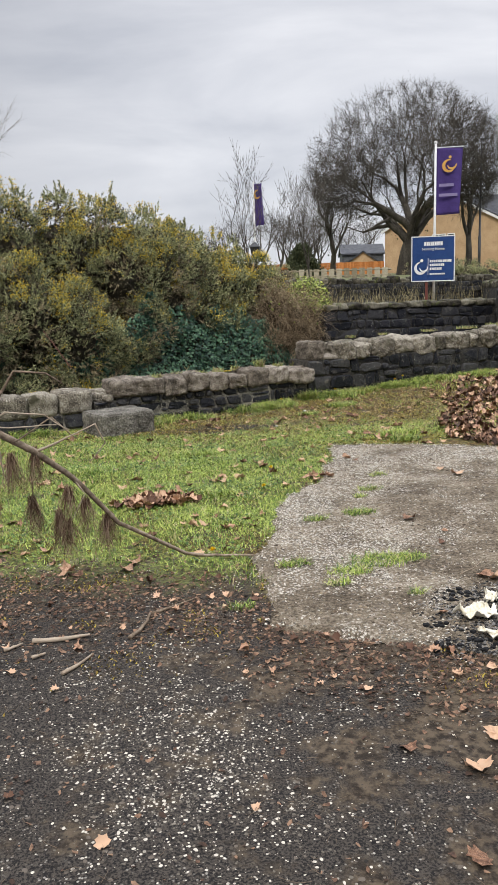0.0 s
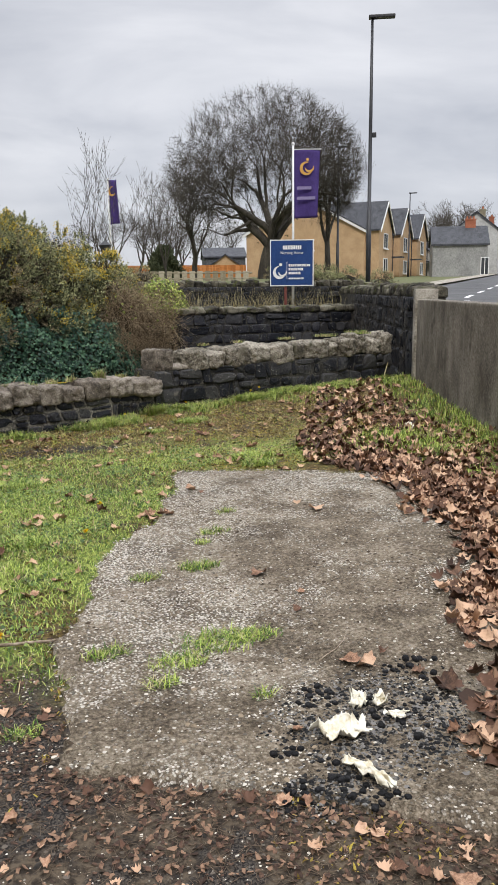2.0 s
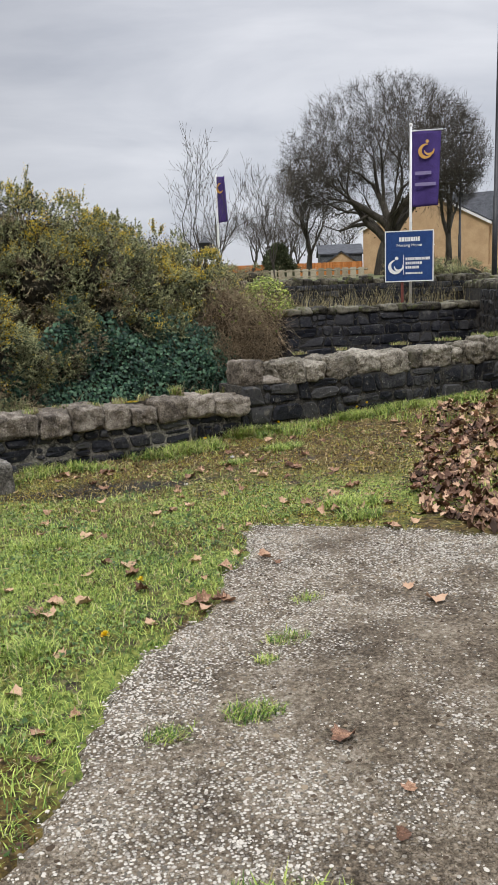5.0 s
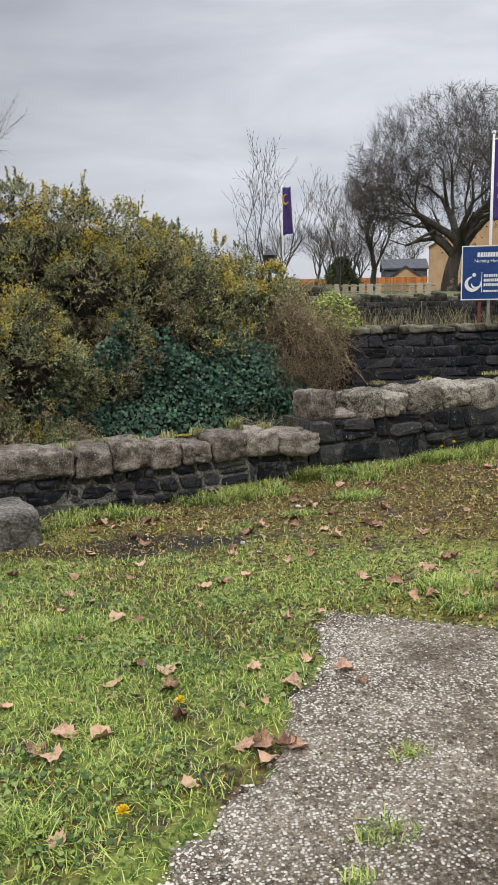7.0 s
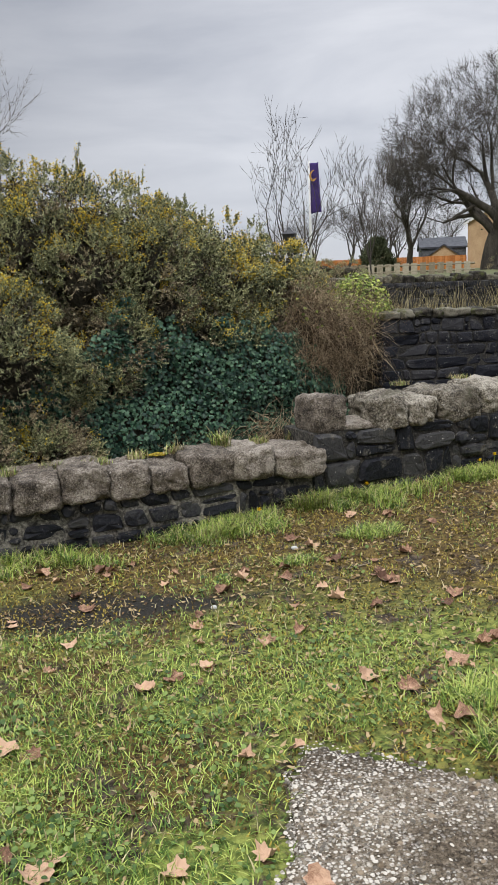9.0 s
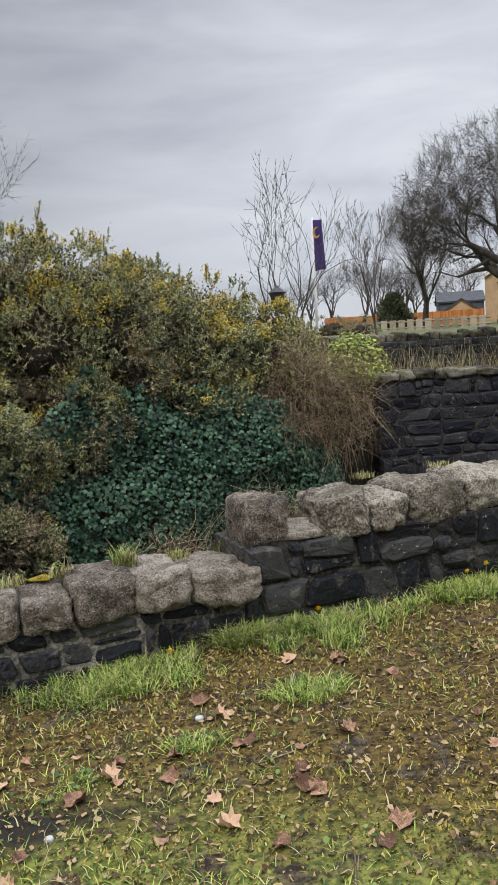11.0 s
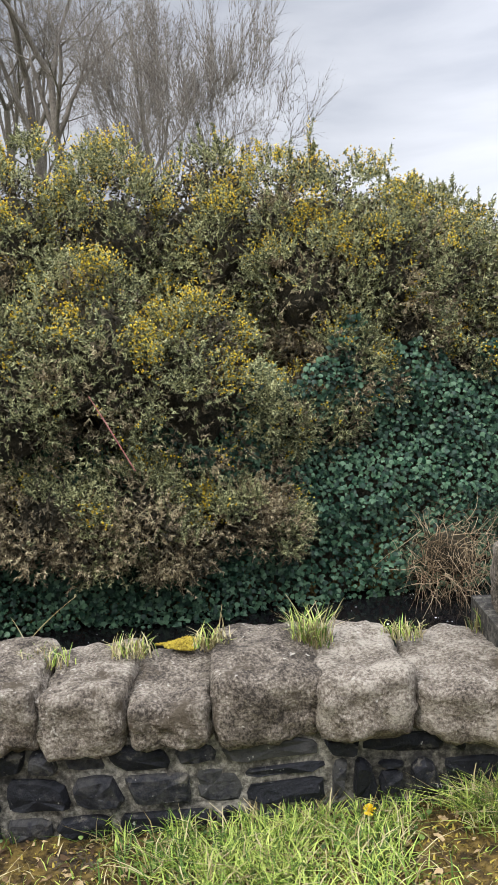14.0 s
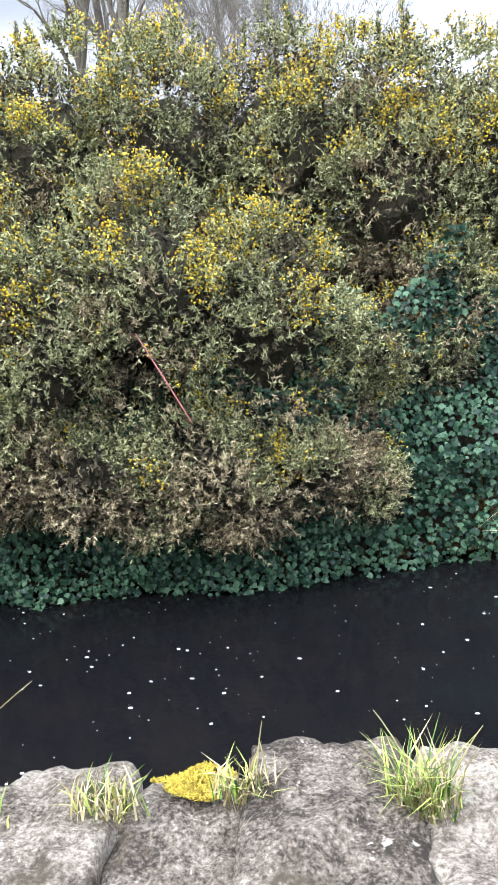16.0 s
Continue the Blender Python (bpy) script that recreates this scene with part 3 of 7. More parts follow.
wall_parapet = core("wall_parapet", RF, 4.72, 20.5, 0.42, -1.9, 1.4, "stone bridge parapet hung with dead creeper", M_MORTAR2, y0=-0.42)
s, i = 4.72, 0
while s < 20.4:
    r = random.Random(200 + i)
    e = s + r.uniform(0.22, 0.4)
    cope(wall_parapet, I4, s + 0.004, min(e, 20.5) - 0.004, 1.38, 0.17 + r.uniform(-0.04, 0.05), 0.46, 170.0 + i, y=-0.45, power=6, rough=0.04, material=M_COPE2)
    s, i = e, i + 1
wall_concrete = part("wall_roadside", bevelled(-14, 4.56, -0.24, 0.0, -0.3, 1.36, 0.02), M_CONC)
wall_concrete.matrix_world = RF
tagged(wall_concrete, "streaked old concrete boundary wall beside the road", "wall", kind="structure")
gatepost = part("concrete_post", bevelled(4.56, 4.715, -0.28, 0.03, -0.3, 1.5, 0.015), M_POST)
gatepost.matrix_world = RF
tagged(gatepost, "squared pale concrete end post of the wall", "post")

# ---- concrete pad ----


def pad_material():
    m = mat("washed_concrete", [(0.06, 0.045, 0.029), (0.18, 0.142, 0.098), (0.36, 0.305, 0.23)], 3.0, 60, 0.95, 1.0, 70, mottled=0.0)
    nt = m.node_tree
    b = nt.nodes["Principled BSDF"]
    L = nt.links.new
    co = nt.nodes.new("ShaderNodeTexCoord")
    v = nt.nodes.new("ShaderNodeTexVoronoi")
    v.inputs["Scale"].default_value = 92.0
    n = nt.nodes.new("ShaderNodeTexNoise")
    n.inputs["Scale"].default_value, n.inputs["Detail"].default_value = 1.9, 10.0
    n.inputs["Roughness"].default_value = 0.74
    near = nt.nodes.new("ShaderNodeMapRange")
    near.inputs["From Min"].default_value, near.inputs["From Max"].default_value = 0.47, 0.54
    near.inputs["To Max"].default_value = 1.0
    peb = nt.nodes.new("ShaderNodeMapRange")
    peb.inputs["From Min"].default_value, peb.inputs["From Max"].default_value = 0.6, 0.42
    pick = nt.nodes.new("ShaderNodeMapRange")
    pick.inputs["From Min"].default_value, pick.inputs["From Max"].default_value = 0.3, 0.75
    mul, mul2 = nt.nodes.new("ShaderNodeMath"), nt.nodes.new("ShaderNodeMath")
    mul.operation = mul2.operation = "MULTIPLY"
    mx = nt.nodes.new("ShaderNodeMix")
    mx.data_type = "RGBA"
    mx.inputs[7].default_value = (0.66, 0.615, 0.535, 1)
    old = b.inputs["Base Color"].links[0].from_socket
    for t in (v, n):
        L(co.outputs["Object"], t.inputs["Vector"])
    sep = nt.nodes.new("ShaderNodeSeparateXYZ")
    L(co.outputs["Object"], sep.inputs[0])
    ex, ey, em = (nt.nodes.new("ShaderNodeMath") for _ in range(3))
    for q, k in ((ex, -0.06), (ey, 0.065)):
        q.operation = "MULTIPLY_ADD"
        q.inputs[1].default_value = k
    ex.inputs[2].default_value = -0.165
    L(sep.outputs["X"], ex.inputs[0])
    L(sep.outputs["Y"], ey.inputs[0])
    L(ex.outputs[0], ey.inputs[2])
    em.operation = "ADD"
    L(ey.outputs[0], em.inputs[0])
    L(n.outputs["Fac"], em.inputs[1])
    L(em.outputs[0], near.inputs["Value"])
    L(v.outputs["Distance"], peb.inputs["Value"])
    L(v.outputs["Color"], pick.inputs["Value"])
    L(peb.outputs[0], mul.inputs[0])
    L(pick.outputs[0], mul.inputs[1])
    L(mul.outputs[0], mul2.inputs[0])
    L(near.outputs[0], mul2.inputs[1])
    L(mul2.outputs[0], mx.inputs[0])
    L(old, mx.inputs[6])
    L(mx.outputs[2], b.inputs["Base Color"])
    bp = nt.nodes.new("ShaderNodeBump")
    bp.inputs["Strength"].default_value, bp.inputs["Distance"].default_value = 1.0, 0.008
    L(peb.outputs[0], bp.inputs["Height"])
    L(b.inputs["Normal"].links[0].from_socket, bp.inputs["Normal"])
    L(bp.outputs[0], b.inputs["Normal"])
    return m


def build_pad():
    c = 0.03
    x0, y0 = min(p[0] for p in PAD), min(p[1] for p in PAD)
    nx, ny = int((max(p[0] for p in PAD) - x0) / c) + 2, int((max(p[1] for p in PAD) - y0) / c) + 2
    rows = []
    for j in range(ny):
        yy = y0 + (j + 0.5) * c
        rows.append(sorted(ax + (yy - ay) * (bx - ax) / (by - ay) for (ax, ay), (bx, by) in zip(PAD, PAD[1:] + PAD[:1]) if (ay > yy) != (by > yy)))
    on = {(i, j) for j in range(ny) for i in range(nx) if sum(q < x0 + (i + 0.5) * c for q in rows[j]) % 2}
    ids, vs, fs = {}, [], []

    def corner(i, j):
        if (i, j) not in ids:
            rim = sum((i - a, j - b) in on for a in (0, 1) for b in (0, 1)) < 4
            x, y = x0 + i * c, y0 + j * c
            if rim:
                x += 0.012 * hash_noise(x, y, 31, 1)
                y += 0.012 * hash_noise(x, y, 31, 8)
            relief = 0.004 * hash_noise(x, y, 11, 3) + 0.003 * hash_noise(x, y, 26, 4)
            ids[(i, j)] = len(vs)
            vs.append((x, y, near_ground(x, y) + (-0.012 if rim else PAD_H + relief)))
        return ids[(i, j)]
    for i, j in sorted(on):
        fs.append((corner(i, j), corner(i + 1, j), corner(i + 1, j + 1), corner(i, j + 1)))
    ob = link_mesh("pavement", vs, fs, pad_material(), smooth=True)
    return tagged(ob, "worn washed-out concrete pad with pale aggregate", "concrete pad", kind="structure")


ground = build_ground()
build_pad()

# ---- road ----


def road_line(s):
    """Middle of the road: straight beside the wall, then bending away."""
    c = RO + RN * 3.6
    if s <= 14:
        return c + RU * s, RU
    a0, a1, r = math.atan2(RU.x, RU.y), radians(44), 26.0
    p, a = c + RU * 14, a0
    left = s - 14
    while left > 0:
        d = min(0.5, left)
        a = min(a1, a + d / r)
        p = p + Vector((math.sin(a), math.cos(a), 0)) * d
        left -= d
    return p, Vector((math.sin(a), math.cos(a), 0))


def strip(name, n0, n1, dz, material, s0, s1, ds=2.0, label="", category="", kind="structure", parent=None):
    vs, fs = [], []
    ss = np.arange(s0, s1 + 1e-6, ds)
    for s in ss:
        p, d = road_line(s)
        n = Vector((d.y, -d.x, 0))
        for w in (n0, n1):
            q = p + n * w
            vs.append((q.x, q.y, road_z(s) + field_z(q.x, q.y) + dz))
    for i in range(len(ss) - 1):
        fs.append((2 * i, 2 * i + 1, 2 * i + 3, 2 * i + 2))
    ob = link_mesh(name, vs, fs, material, parent)
    return tagged(ob, label, category, kind=kind) if label else ob


road = strip("road", -3.1, 4.2, 0.02, M_ASPHALT, -25, 150, label="grey asphalt road climbing away between houses", category="road")
strip("pavement", -4.6, -3.1, 0.12, M_POST, 28, 150, label="pale pavement along the road", category="pavement")
for s in np.arange(16, 100, 5.0):
    strip("road_marking", -0.08, 0.08, 0.028, M_WHITE, s, s + 2.6, ds=1.3, parent=road)
strip("red_surfacing", 0.3, 3.0, 0.026, M_REDBRICK, 36, 44, parent=road)

# ---- hedge bank ----


def unit(a):
    return a / np.maximum(1e-9, np.linalg.norm(a, axis=-1, keepdims=True))


def spikes(rng, base, axis, length, n, spine, width):
    """Prickly sprigs: n thin spines round each axis. Returns vertices and triangles."""
    k = len(base)
    t = np.tile(np.linspace(0.08, 1.0, n), (k, 1)) + rng.uniform(-0.04, 0.04, (k, n))
    root = base[:, None, :] + axis[:, None, :] * (length[:, None] * t)[..., None]
    d = unit(unit(rng.normal(size=(k, n, 3))) + 0.75 * axis[:, None, :])
    side = unit(np.cross(d, rng.normal(size=(k, n, 3))))
    ln = spine * rng.uniform(0.6, 1.25, (k, n, 1)) * (1.15 - 0.5 * t[..., None])
    w = width * rng.uniform(0.7, 1.3, (k, n, 1))
    v = np.stack([root - side * w, root + side * w, root + d * ln], axis=2).reshape(-1, 3)
    return v, np.arange(len(v)).reshape(-1, 3)


def blobs(rng, centre, size):
    """Small four-sided buds."""
    k = len(centre)
    a = unit(rng.normal(size=(k, 3)))
    b = unit(np.cross(a, rng.normal(size=(k, 3))))
    c = np.cross(a, b)
    s = (size * rng.uniform(0.6, 1.3, (k, 1)))
    v = np.stack([centre + a * s, centre + (b - a * 0.3) * s, centre + (c * 0.9 - b * 0.6 - a * 0.3) * s, centre + (-c * 0.9 - b * 0.6 - a * 0.3) * s], axis=1)
    f = np.array([[0, 1, 2], [0, 2, 3], [0, 3, 1], [1, 3, 2]])[None] + 4 * np.arange(k)[:, None, None]
    return v.reshape(-1, 3), f.reshape(-1, 3)


def value_noise(p, s, seed):
    return np.array([noise.noise(Vector((q[0] * s + seed, q[1] * s, q[2] * s))) for q in p])


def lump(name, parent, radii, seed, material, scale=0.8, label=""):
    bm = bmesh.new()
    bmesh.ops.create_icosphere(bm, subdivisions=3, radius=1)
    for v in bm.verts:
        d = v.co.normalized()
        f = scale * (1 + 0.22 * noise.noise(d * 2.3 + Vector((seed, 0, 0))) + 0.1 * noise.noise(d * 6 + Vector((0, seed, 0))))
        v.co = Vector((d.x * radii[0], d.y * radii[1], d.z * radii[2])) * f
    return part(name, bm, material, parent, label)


def gorse(place, radii, seed, bloom=0.1, dry=0.25, count=700, group="gorse bushes on the river bank", label="dense dark green gorse bush with yellow flowers", name="gorse_bush", spires=0):
    rng = np.random.default_rng(seed)
    bush = empty(name, place, label, "bush", group)
    nc = max(12, count // 38)
    cd = unit(rng.normal(size=(nc * 4, 3)))
    cd = cd[cd[:, 1] < 0.45][:nc]
    nc = len(cd)
    cf = 0.84 + 0.28 * value_noise(cd, 2.3, seed) + 0.12 * value_noise(cd, 6.0, seed + 9) + rng.uniform(-0.2, 0.09, nc)
    cr = rng.uniform(0.13, 0.33, nc) * min(1.0, 0.35 + radii[0])
    pick = rng.integers(0, nc, count)
    q = unit(unit(rng.normal(size=(count, 3))) + cd[pick] * 0.85 + np.array([0, 0, 0.25]))
    base = cd[pick] * np.array(radii) * cf[pick][:, None] + q * (cr[pick] * rng.uniform(0.35, 1.0, count))[:, None]
    d, f = cd[pick], cf[pick]
    axis = unit(q * 0.9 + np.array([0, -0.05, 0.4]) + rng.normal(size=d.shape) * 0.3)
    length = rng.uniform(0.06, 0.17, len(d))
    # a thinner inner layer between the cushions, later coloured dark as shade
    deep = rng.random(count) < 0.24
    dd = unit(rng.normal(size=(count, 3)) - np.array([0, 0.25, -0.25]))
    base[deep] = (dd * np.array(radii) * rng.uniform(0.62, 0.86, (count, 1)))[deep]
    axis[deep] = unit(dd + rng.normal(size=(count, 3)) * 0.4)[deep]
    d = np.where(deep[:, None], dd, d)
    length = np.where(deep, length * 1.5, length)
    if spires:
        sp = unit(np.stack([rng.normal(size=spires) * 0.6, rng.normal(size=spires) * 0.4 - 0.15, np.full(spires, 1.0)], 1)) * np.array(radii) * rng.uniform(0.88, 1.02, (spires, 1))
        lean = unit(np.stack([rng.normal(size=spires) * 0.16, rng.normal(size=spires) * 0.16, np.full(spires, 1.0)], 1))
        reach = rng.uniform(0.08, 0.3, spires)
        steps = np.linspace(0, 1, 9)
        sb_ = (sp[:, None, :] + lean[:, None, :] * (reach[:, None] * steps)[..., None]).reshape(-1, 3)
        base = np.concatenate([base, sb_])
        axis = np.concatenate([axis, unit(np.repeat(lean, 9, 0) + rng.normal(size=sb_.shape) * 0.22)])
        length = np.concatenate([length, np.tile(0.1 - 0.03 * steps, spires)])
        d = np.concatenate([d, unit(sb_)])
        f = np.concatenate([f, np.full(len(sb_), 1.0)])
        q = np.concatenate([q, np.repeat(lean, 9, 0)])
        deep = np.concatenate([deep, np.zeros(len(sb_), bool)])
    world_p = base + np.array(place)
    dn = value_noise(world_p, 1.7, 3.0) + value_noise(world_p, 5.0, 8.0) * 0.4 - 0.45 * d[:, 2] - 0.1 * (f - 0.9) * 8
    is_dry = dn > np.quantile(dn, 1 - dry) if dry > 0 else np.zeros(len(d), bool)
    for nm, sel, m, lab in (("foliage", ~is_dry & ~deep, M_GORSE, ""), ("dead_foliage", is_dry & ~deep, M_GORSE_DRY, "brown dead gorse twigs"), ("old_wood", deep, M_GORSE_OLD_SHADED, "bare brown old gorse stems, darkened as inner shade")):
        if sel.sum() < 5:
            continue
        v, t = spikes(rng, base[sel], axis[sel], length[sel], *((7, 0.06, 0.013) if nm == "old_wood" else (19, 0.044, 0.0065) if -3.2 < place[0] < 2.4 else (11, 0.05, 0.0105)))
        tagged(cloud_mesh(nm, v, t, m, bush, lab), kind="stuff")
    fl = value_noise(world_p, 2.4, 21.0) + 0.6 * value_noise(world_p, 6.0, 2.0) + 0.25 * d[:, 2] + 0.25 * q[:, 2] - 0.3 * is_dry - 0.8 * deep
    sel = (fl > np.quantile(fl, 1 - bloom)) | ((rng.random(len(d)) < bloom * 0.25) & ~is_dry)
    if sel.sum() > 3:
        b = np.repeat(base[sel] + axis[sel] * (length[sel] * 0.8)[:, None], 6, axis=0)
        v, t = blobs(rng, b + rng.normal(size=b.shape) * 0.032, 0.0118)
        tagged(cloud_mesh("blossom", v, t, M_FLOWER, bush, "bright yellow gorse flowers"), kind="stuff")
    # dark lump closes the see-through gaps and stands in for their shade
    lump("inner_wood", bush, radii, seed, M_GAP_SHADE, 0.58, "solid dark lump painted as shade inside the bush")
    return bush


def at_bank(x, d):
    return (x, bank_y(x) + d)


bushes = []
for i, x in enumerate(np.arange(-6.6, 5.0, 0.98)):
    top = float(np.interp(x, [-7, -2, 1.2, 2.0, 3.0, 4.0, 4.9], [3.3, 3.35, 3.3, 3.1, 2.75, 2.45, 2.0]))
    zc = top - 1.15
    bx, by = at_bank(x, 1.35 + 0.15 * math.sin(i * 2.1))
    bushes.append(gorse((bx, by, zc), (0.95, 0.9, 1.1), 11 + i, bloom=0.1 if x > -2.5 else 0.05, dry=0.16, count=3000, spires=8))
for i, x in enumerate(np.arange(-5.9, 1.1, 0.78)):
    bx, by = at_bank(x, 0.6 - 0.5 * step(1.2, 0.2, x) + 0.12 * math.sin(i * 1.7))
    zc = 1.0 + 0.2 * math.sin(i * 2.9)
    bushes.append(gorse((bx, by, zc), (0.72, 0.58, 0.95), 40 + i, bloom=0.13 if -1.2 < x < 0.8 else 0.06, dry=0.25, count=2200))
for i, (x, d, z, r) in enumerate([(1.35, 0.62, 1.75, 0.6), (2.05, 0.6, 1.95, 0.62), (2.75, 0.75, 1.7, 0.6), (3.45, 0.8, 1.5, 0.6), (1.7, 0.32, 1.0, 0.36), (2.95, 0.45, 1.0, 0.35), (4.1, 0.85, 1.3, 0.5), (1.15, 0.3, 0.6, 0.32), (2.4, 0.4, 1.25, 0.36), (3.45, 0.5, 0.85, 0.32), (1.0, 0.2, -0.05, 0.28), (1.65, 0.28, 0.45, 0.26), (3.75, 0.6, 0.95, 0.4), (2.1, 0.35, 0.85, 0.22)]):
    bx, by = at_bank(x, d)
    bushes.append(gorse((bx, by, z), (r, r * 0.8, r * 1.15), 60 + i, bloom=0.09, dry=0.3, count=int(2300 * r), spires=2))
for i, (x, d, z, r) in enumerate([(-2.6, -0.1, -0.2, 0.5), (-1.7, -0.15, -0.1, 0.5), (-0.9, -0.2, -0.2, 0.52), (-0.1, -0.15, -0.25, 0.5), (0.6, 0.0, -0.35, 0.42), (-0.5, -0.2, -0.45, 0.34), (1.05, 0.05, -0.55, 0.28), (0.25, -0.1, -0.6, 0.3)]):
    bx, by = at_bank(x, d)
    bushes.append(gorse((bx, by, z), (r * 1.1, r * 0.7, r * 0.75), 75 + i, bloom=0.03, dry=0.55, count=1300, label="half-dead gorse bush drooping over the river"))
# upright shoots along the top
shoots = empty("gorse_shoots", (1.32, 16.0, 3.05), "upright flowering gorse shoots above the hedge", "bush", "gorse bushes on the river bank")
rng = np.random.default_rng(5)
sb = np.array([[0, 0, 0.06], [0.02, 0, 0.16], [-0.01, 0, 0.26], [0.0, 0, 0.38], [0.03, 0.05, 0.02], [0.5, -0.2, -0.12], [0.52, -0.2, -0.02], [0.8, -0.2, -0.12], [0.86, -0.2, -0.02], [-0.45, 0, -0.1], [-0.3, 0.1, -0.05], [1.1, 0, -0.25], [1.35, 0.1, -0.35], [-1.0, -0.3, -0.05], [-1.3, -0.3, -0.1], [1.75, 0.3, -0.45]])
sa = unit(np.tile([0.02, 0, 1.0], (len(sb), 1)) + rng.normal(size=sb.shape) * 0.12)
v, t = spikes(rng, np.repeat(sb, 2, 0), np.repeat(sa, 2, 0), np.full(len(sb) * 2, 0.2), 40, 0.045, 0.005)
cloud_mesh("foliage", v, t, M_GORSE, shoots)
fb = np.repeat(sb[:12] + [0, 0, 0.1], 12, axis=0)
v, t = blobs(rng, fb + rng.normal(size=fb.shape) * [0.03, 0.03, 0.07], 0.011)
tagged(cloud_mesh("blossom", v, t, M_FLOWER, shoots), kind="stuff")
stem_v, stem_f = tube([(0, 0, -0.4), (0.01, 0, 0.1), (0, 0, 0.5)], [0.012, 0.008, 0.003], 5)
link_mesh("stem", stem_v, stem_f, M_BARK, shoots)


# backing sheet of the bank; its dark colour paints shade between ivy leaves
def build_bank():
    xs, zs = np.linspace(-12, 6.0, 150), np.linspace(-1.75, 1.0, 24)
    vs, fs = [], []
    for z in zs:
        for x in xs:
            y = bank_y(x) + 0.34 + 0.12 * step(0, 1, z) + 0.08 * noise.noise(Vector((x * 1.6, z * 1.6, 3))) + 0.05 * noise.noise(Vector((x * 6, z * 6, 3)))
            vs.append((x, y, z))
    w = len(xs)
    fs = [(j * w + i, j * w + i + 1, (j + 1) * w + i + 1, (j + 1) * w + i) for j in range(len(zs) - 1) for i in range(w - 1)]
    return tagged(link_mesh("bank", vs, fs, M_GAP_SHADE, smooth=True), "steep earth river bank under ivy, coloured dark as leaf-gap shade", "bank", kind="structure")


build_bank()


def leaf_cloud(rng, p, normal, size, shape, fold=0.25):
    """Flat lobed leaves as fans: shape is a ring of (u, v), folded along the middle."""
    k = len(p)
    n = unit(normal + rng.normal(size=(k, 3)) * 0.35)
    up = unit(np.array([0, 0, -1.0]) + rng.normal(size=(k, 3)) * 0.5)
    a = unit(np.cross(up, n))
    b = np.cross(n, a)
    s = size * rng.uniform(0.55, 1.35, (k, 1))
    rings = [p]
    for u, v in shape:
        rings.append(p + (a * u + b * v) * s - n * (abs(u) * fold) * s)
    v = np.stack(rings, axis=1)
    m = len(shape)
    tri = np.array([[0, 1 + i, 1 + (i + 1) % m] for i in range(m)])
    f = tri[None] + (m + 1) * np.arange(k)[:, None, None]
    return v.reshape(-1, 3), f.reshape(-1, 3)


IVY_SHAPE = [(0, 0.62), (0.28, 0.2), (0.55, 0.1), (0.38, -0.28), (0, -0.4), (-0.38, -0.28), (-0.55, 0.1), (-0.28, 0.2)]
rng = np.random.default_rng(9)
n = 30000
x = rng.uniform(-4.0, 5.3, n)
zt = np.interp(x, [-4, 0.6, 1.0, 1.8, 3.6, 4.6, 5.3], [0.35, 0.45, 1.1, 1.25, 1.15, 0.75, 0.1])
zt = zt + 0.45 * value_noise(np.stack([x, x * 0, x * 0], 1), 1.9, 31.0) + 0.2 * value_noise(np.stack([x, x * 0, x * 0], 1), 6.0, 3.0)
z = -1.42 + (zt + 1.42) * rng.uniform(0, 1, n) ** 0.9
y = np.array([bank_y(a) for a in x]) + 0.03 + 0.1 * np.clip(z, 0, 1) + 0.2 * value_noise(np.stack([x, z, z * 0], 1), 1.6, 3.0) + 0.08 * value_noise(np.stack([x, z, z * 0], 1), 5.0, 7.0) + rng.uniform(-0.07, 0.07, n)
v, f = leaf_cloud(rng, np.stack([x, y, z], 1), np.tile([0.25, -1.0, 0.45], (n, 1)), 0.05, IVY_SHAPE)
tagged(cloud_mesh("ivy", v, f, M_IVY), "glossy dark green ivy covering the river bank", "ivy", kind="stuff")

M_BRAMBLE = mat("dead_bramble", [(0.1, 0.066, 0.036), (0.25, 0.175, 0.1), (0.46, 0.36, 0.23)], 3, 20, 0.9, 0, island=0.5)
M_LIGHTLEAF = mat("pale_green_leaf", [(0.13, 0.19, 0.035), (0.28, 0.35, 0.06), (0.42, 0.48, 0.1)], 3, 20, 0.7, 0, island=0.5)


def twig_cloud(rng, start, vec, droop, r, seg=4):
    """Thin three-sided arching twigs."""
    k = len(start)
    side = unit(np.cross(vec, rng.normal(size=vec.shape)))
    up = unit(np.cross(vec, side))
    ring = []
    for j in range(seg + 1):
        t = j / seg
        c = start + vec * t + np.array([0, 0, -1.0]) * (droop[:, None] * t * t) + side * (0.12 * np.linalg.norm(vec, axis=1, keepdims=True) * math.sin(t * 4))
        w = (r * (1 - 0.7 * t))[:, None]
        ring.append(np.stack([c + side * w, c - side * w * 0.5 + up * w * 0.87, c - side * w * 0.5 - up * w * 0.87], 1))
    v = np.stack(ring, 1).reshape(k, -1, 3)
    tri = []
    for j in range(seg):
        for q in range(3):
            a, b = 3 * j + q, 3 * j + (q + 1) % 3
            tri += [[a, b, b + 3], [a, b + 3, a + 3]]
    f = np.array(tri)[None] + v.shape[1] * np.arange(k)[:, None, None]
    return v.reshape(-1, 3), f.reshape(-1, 3)


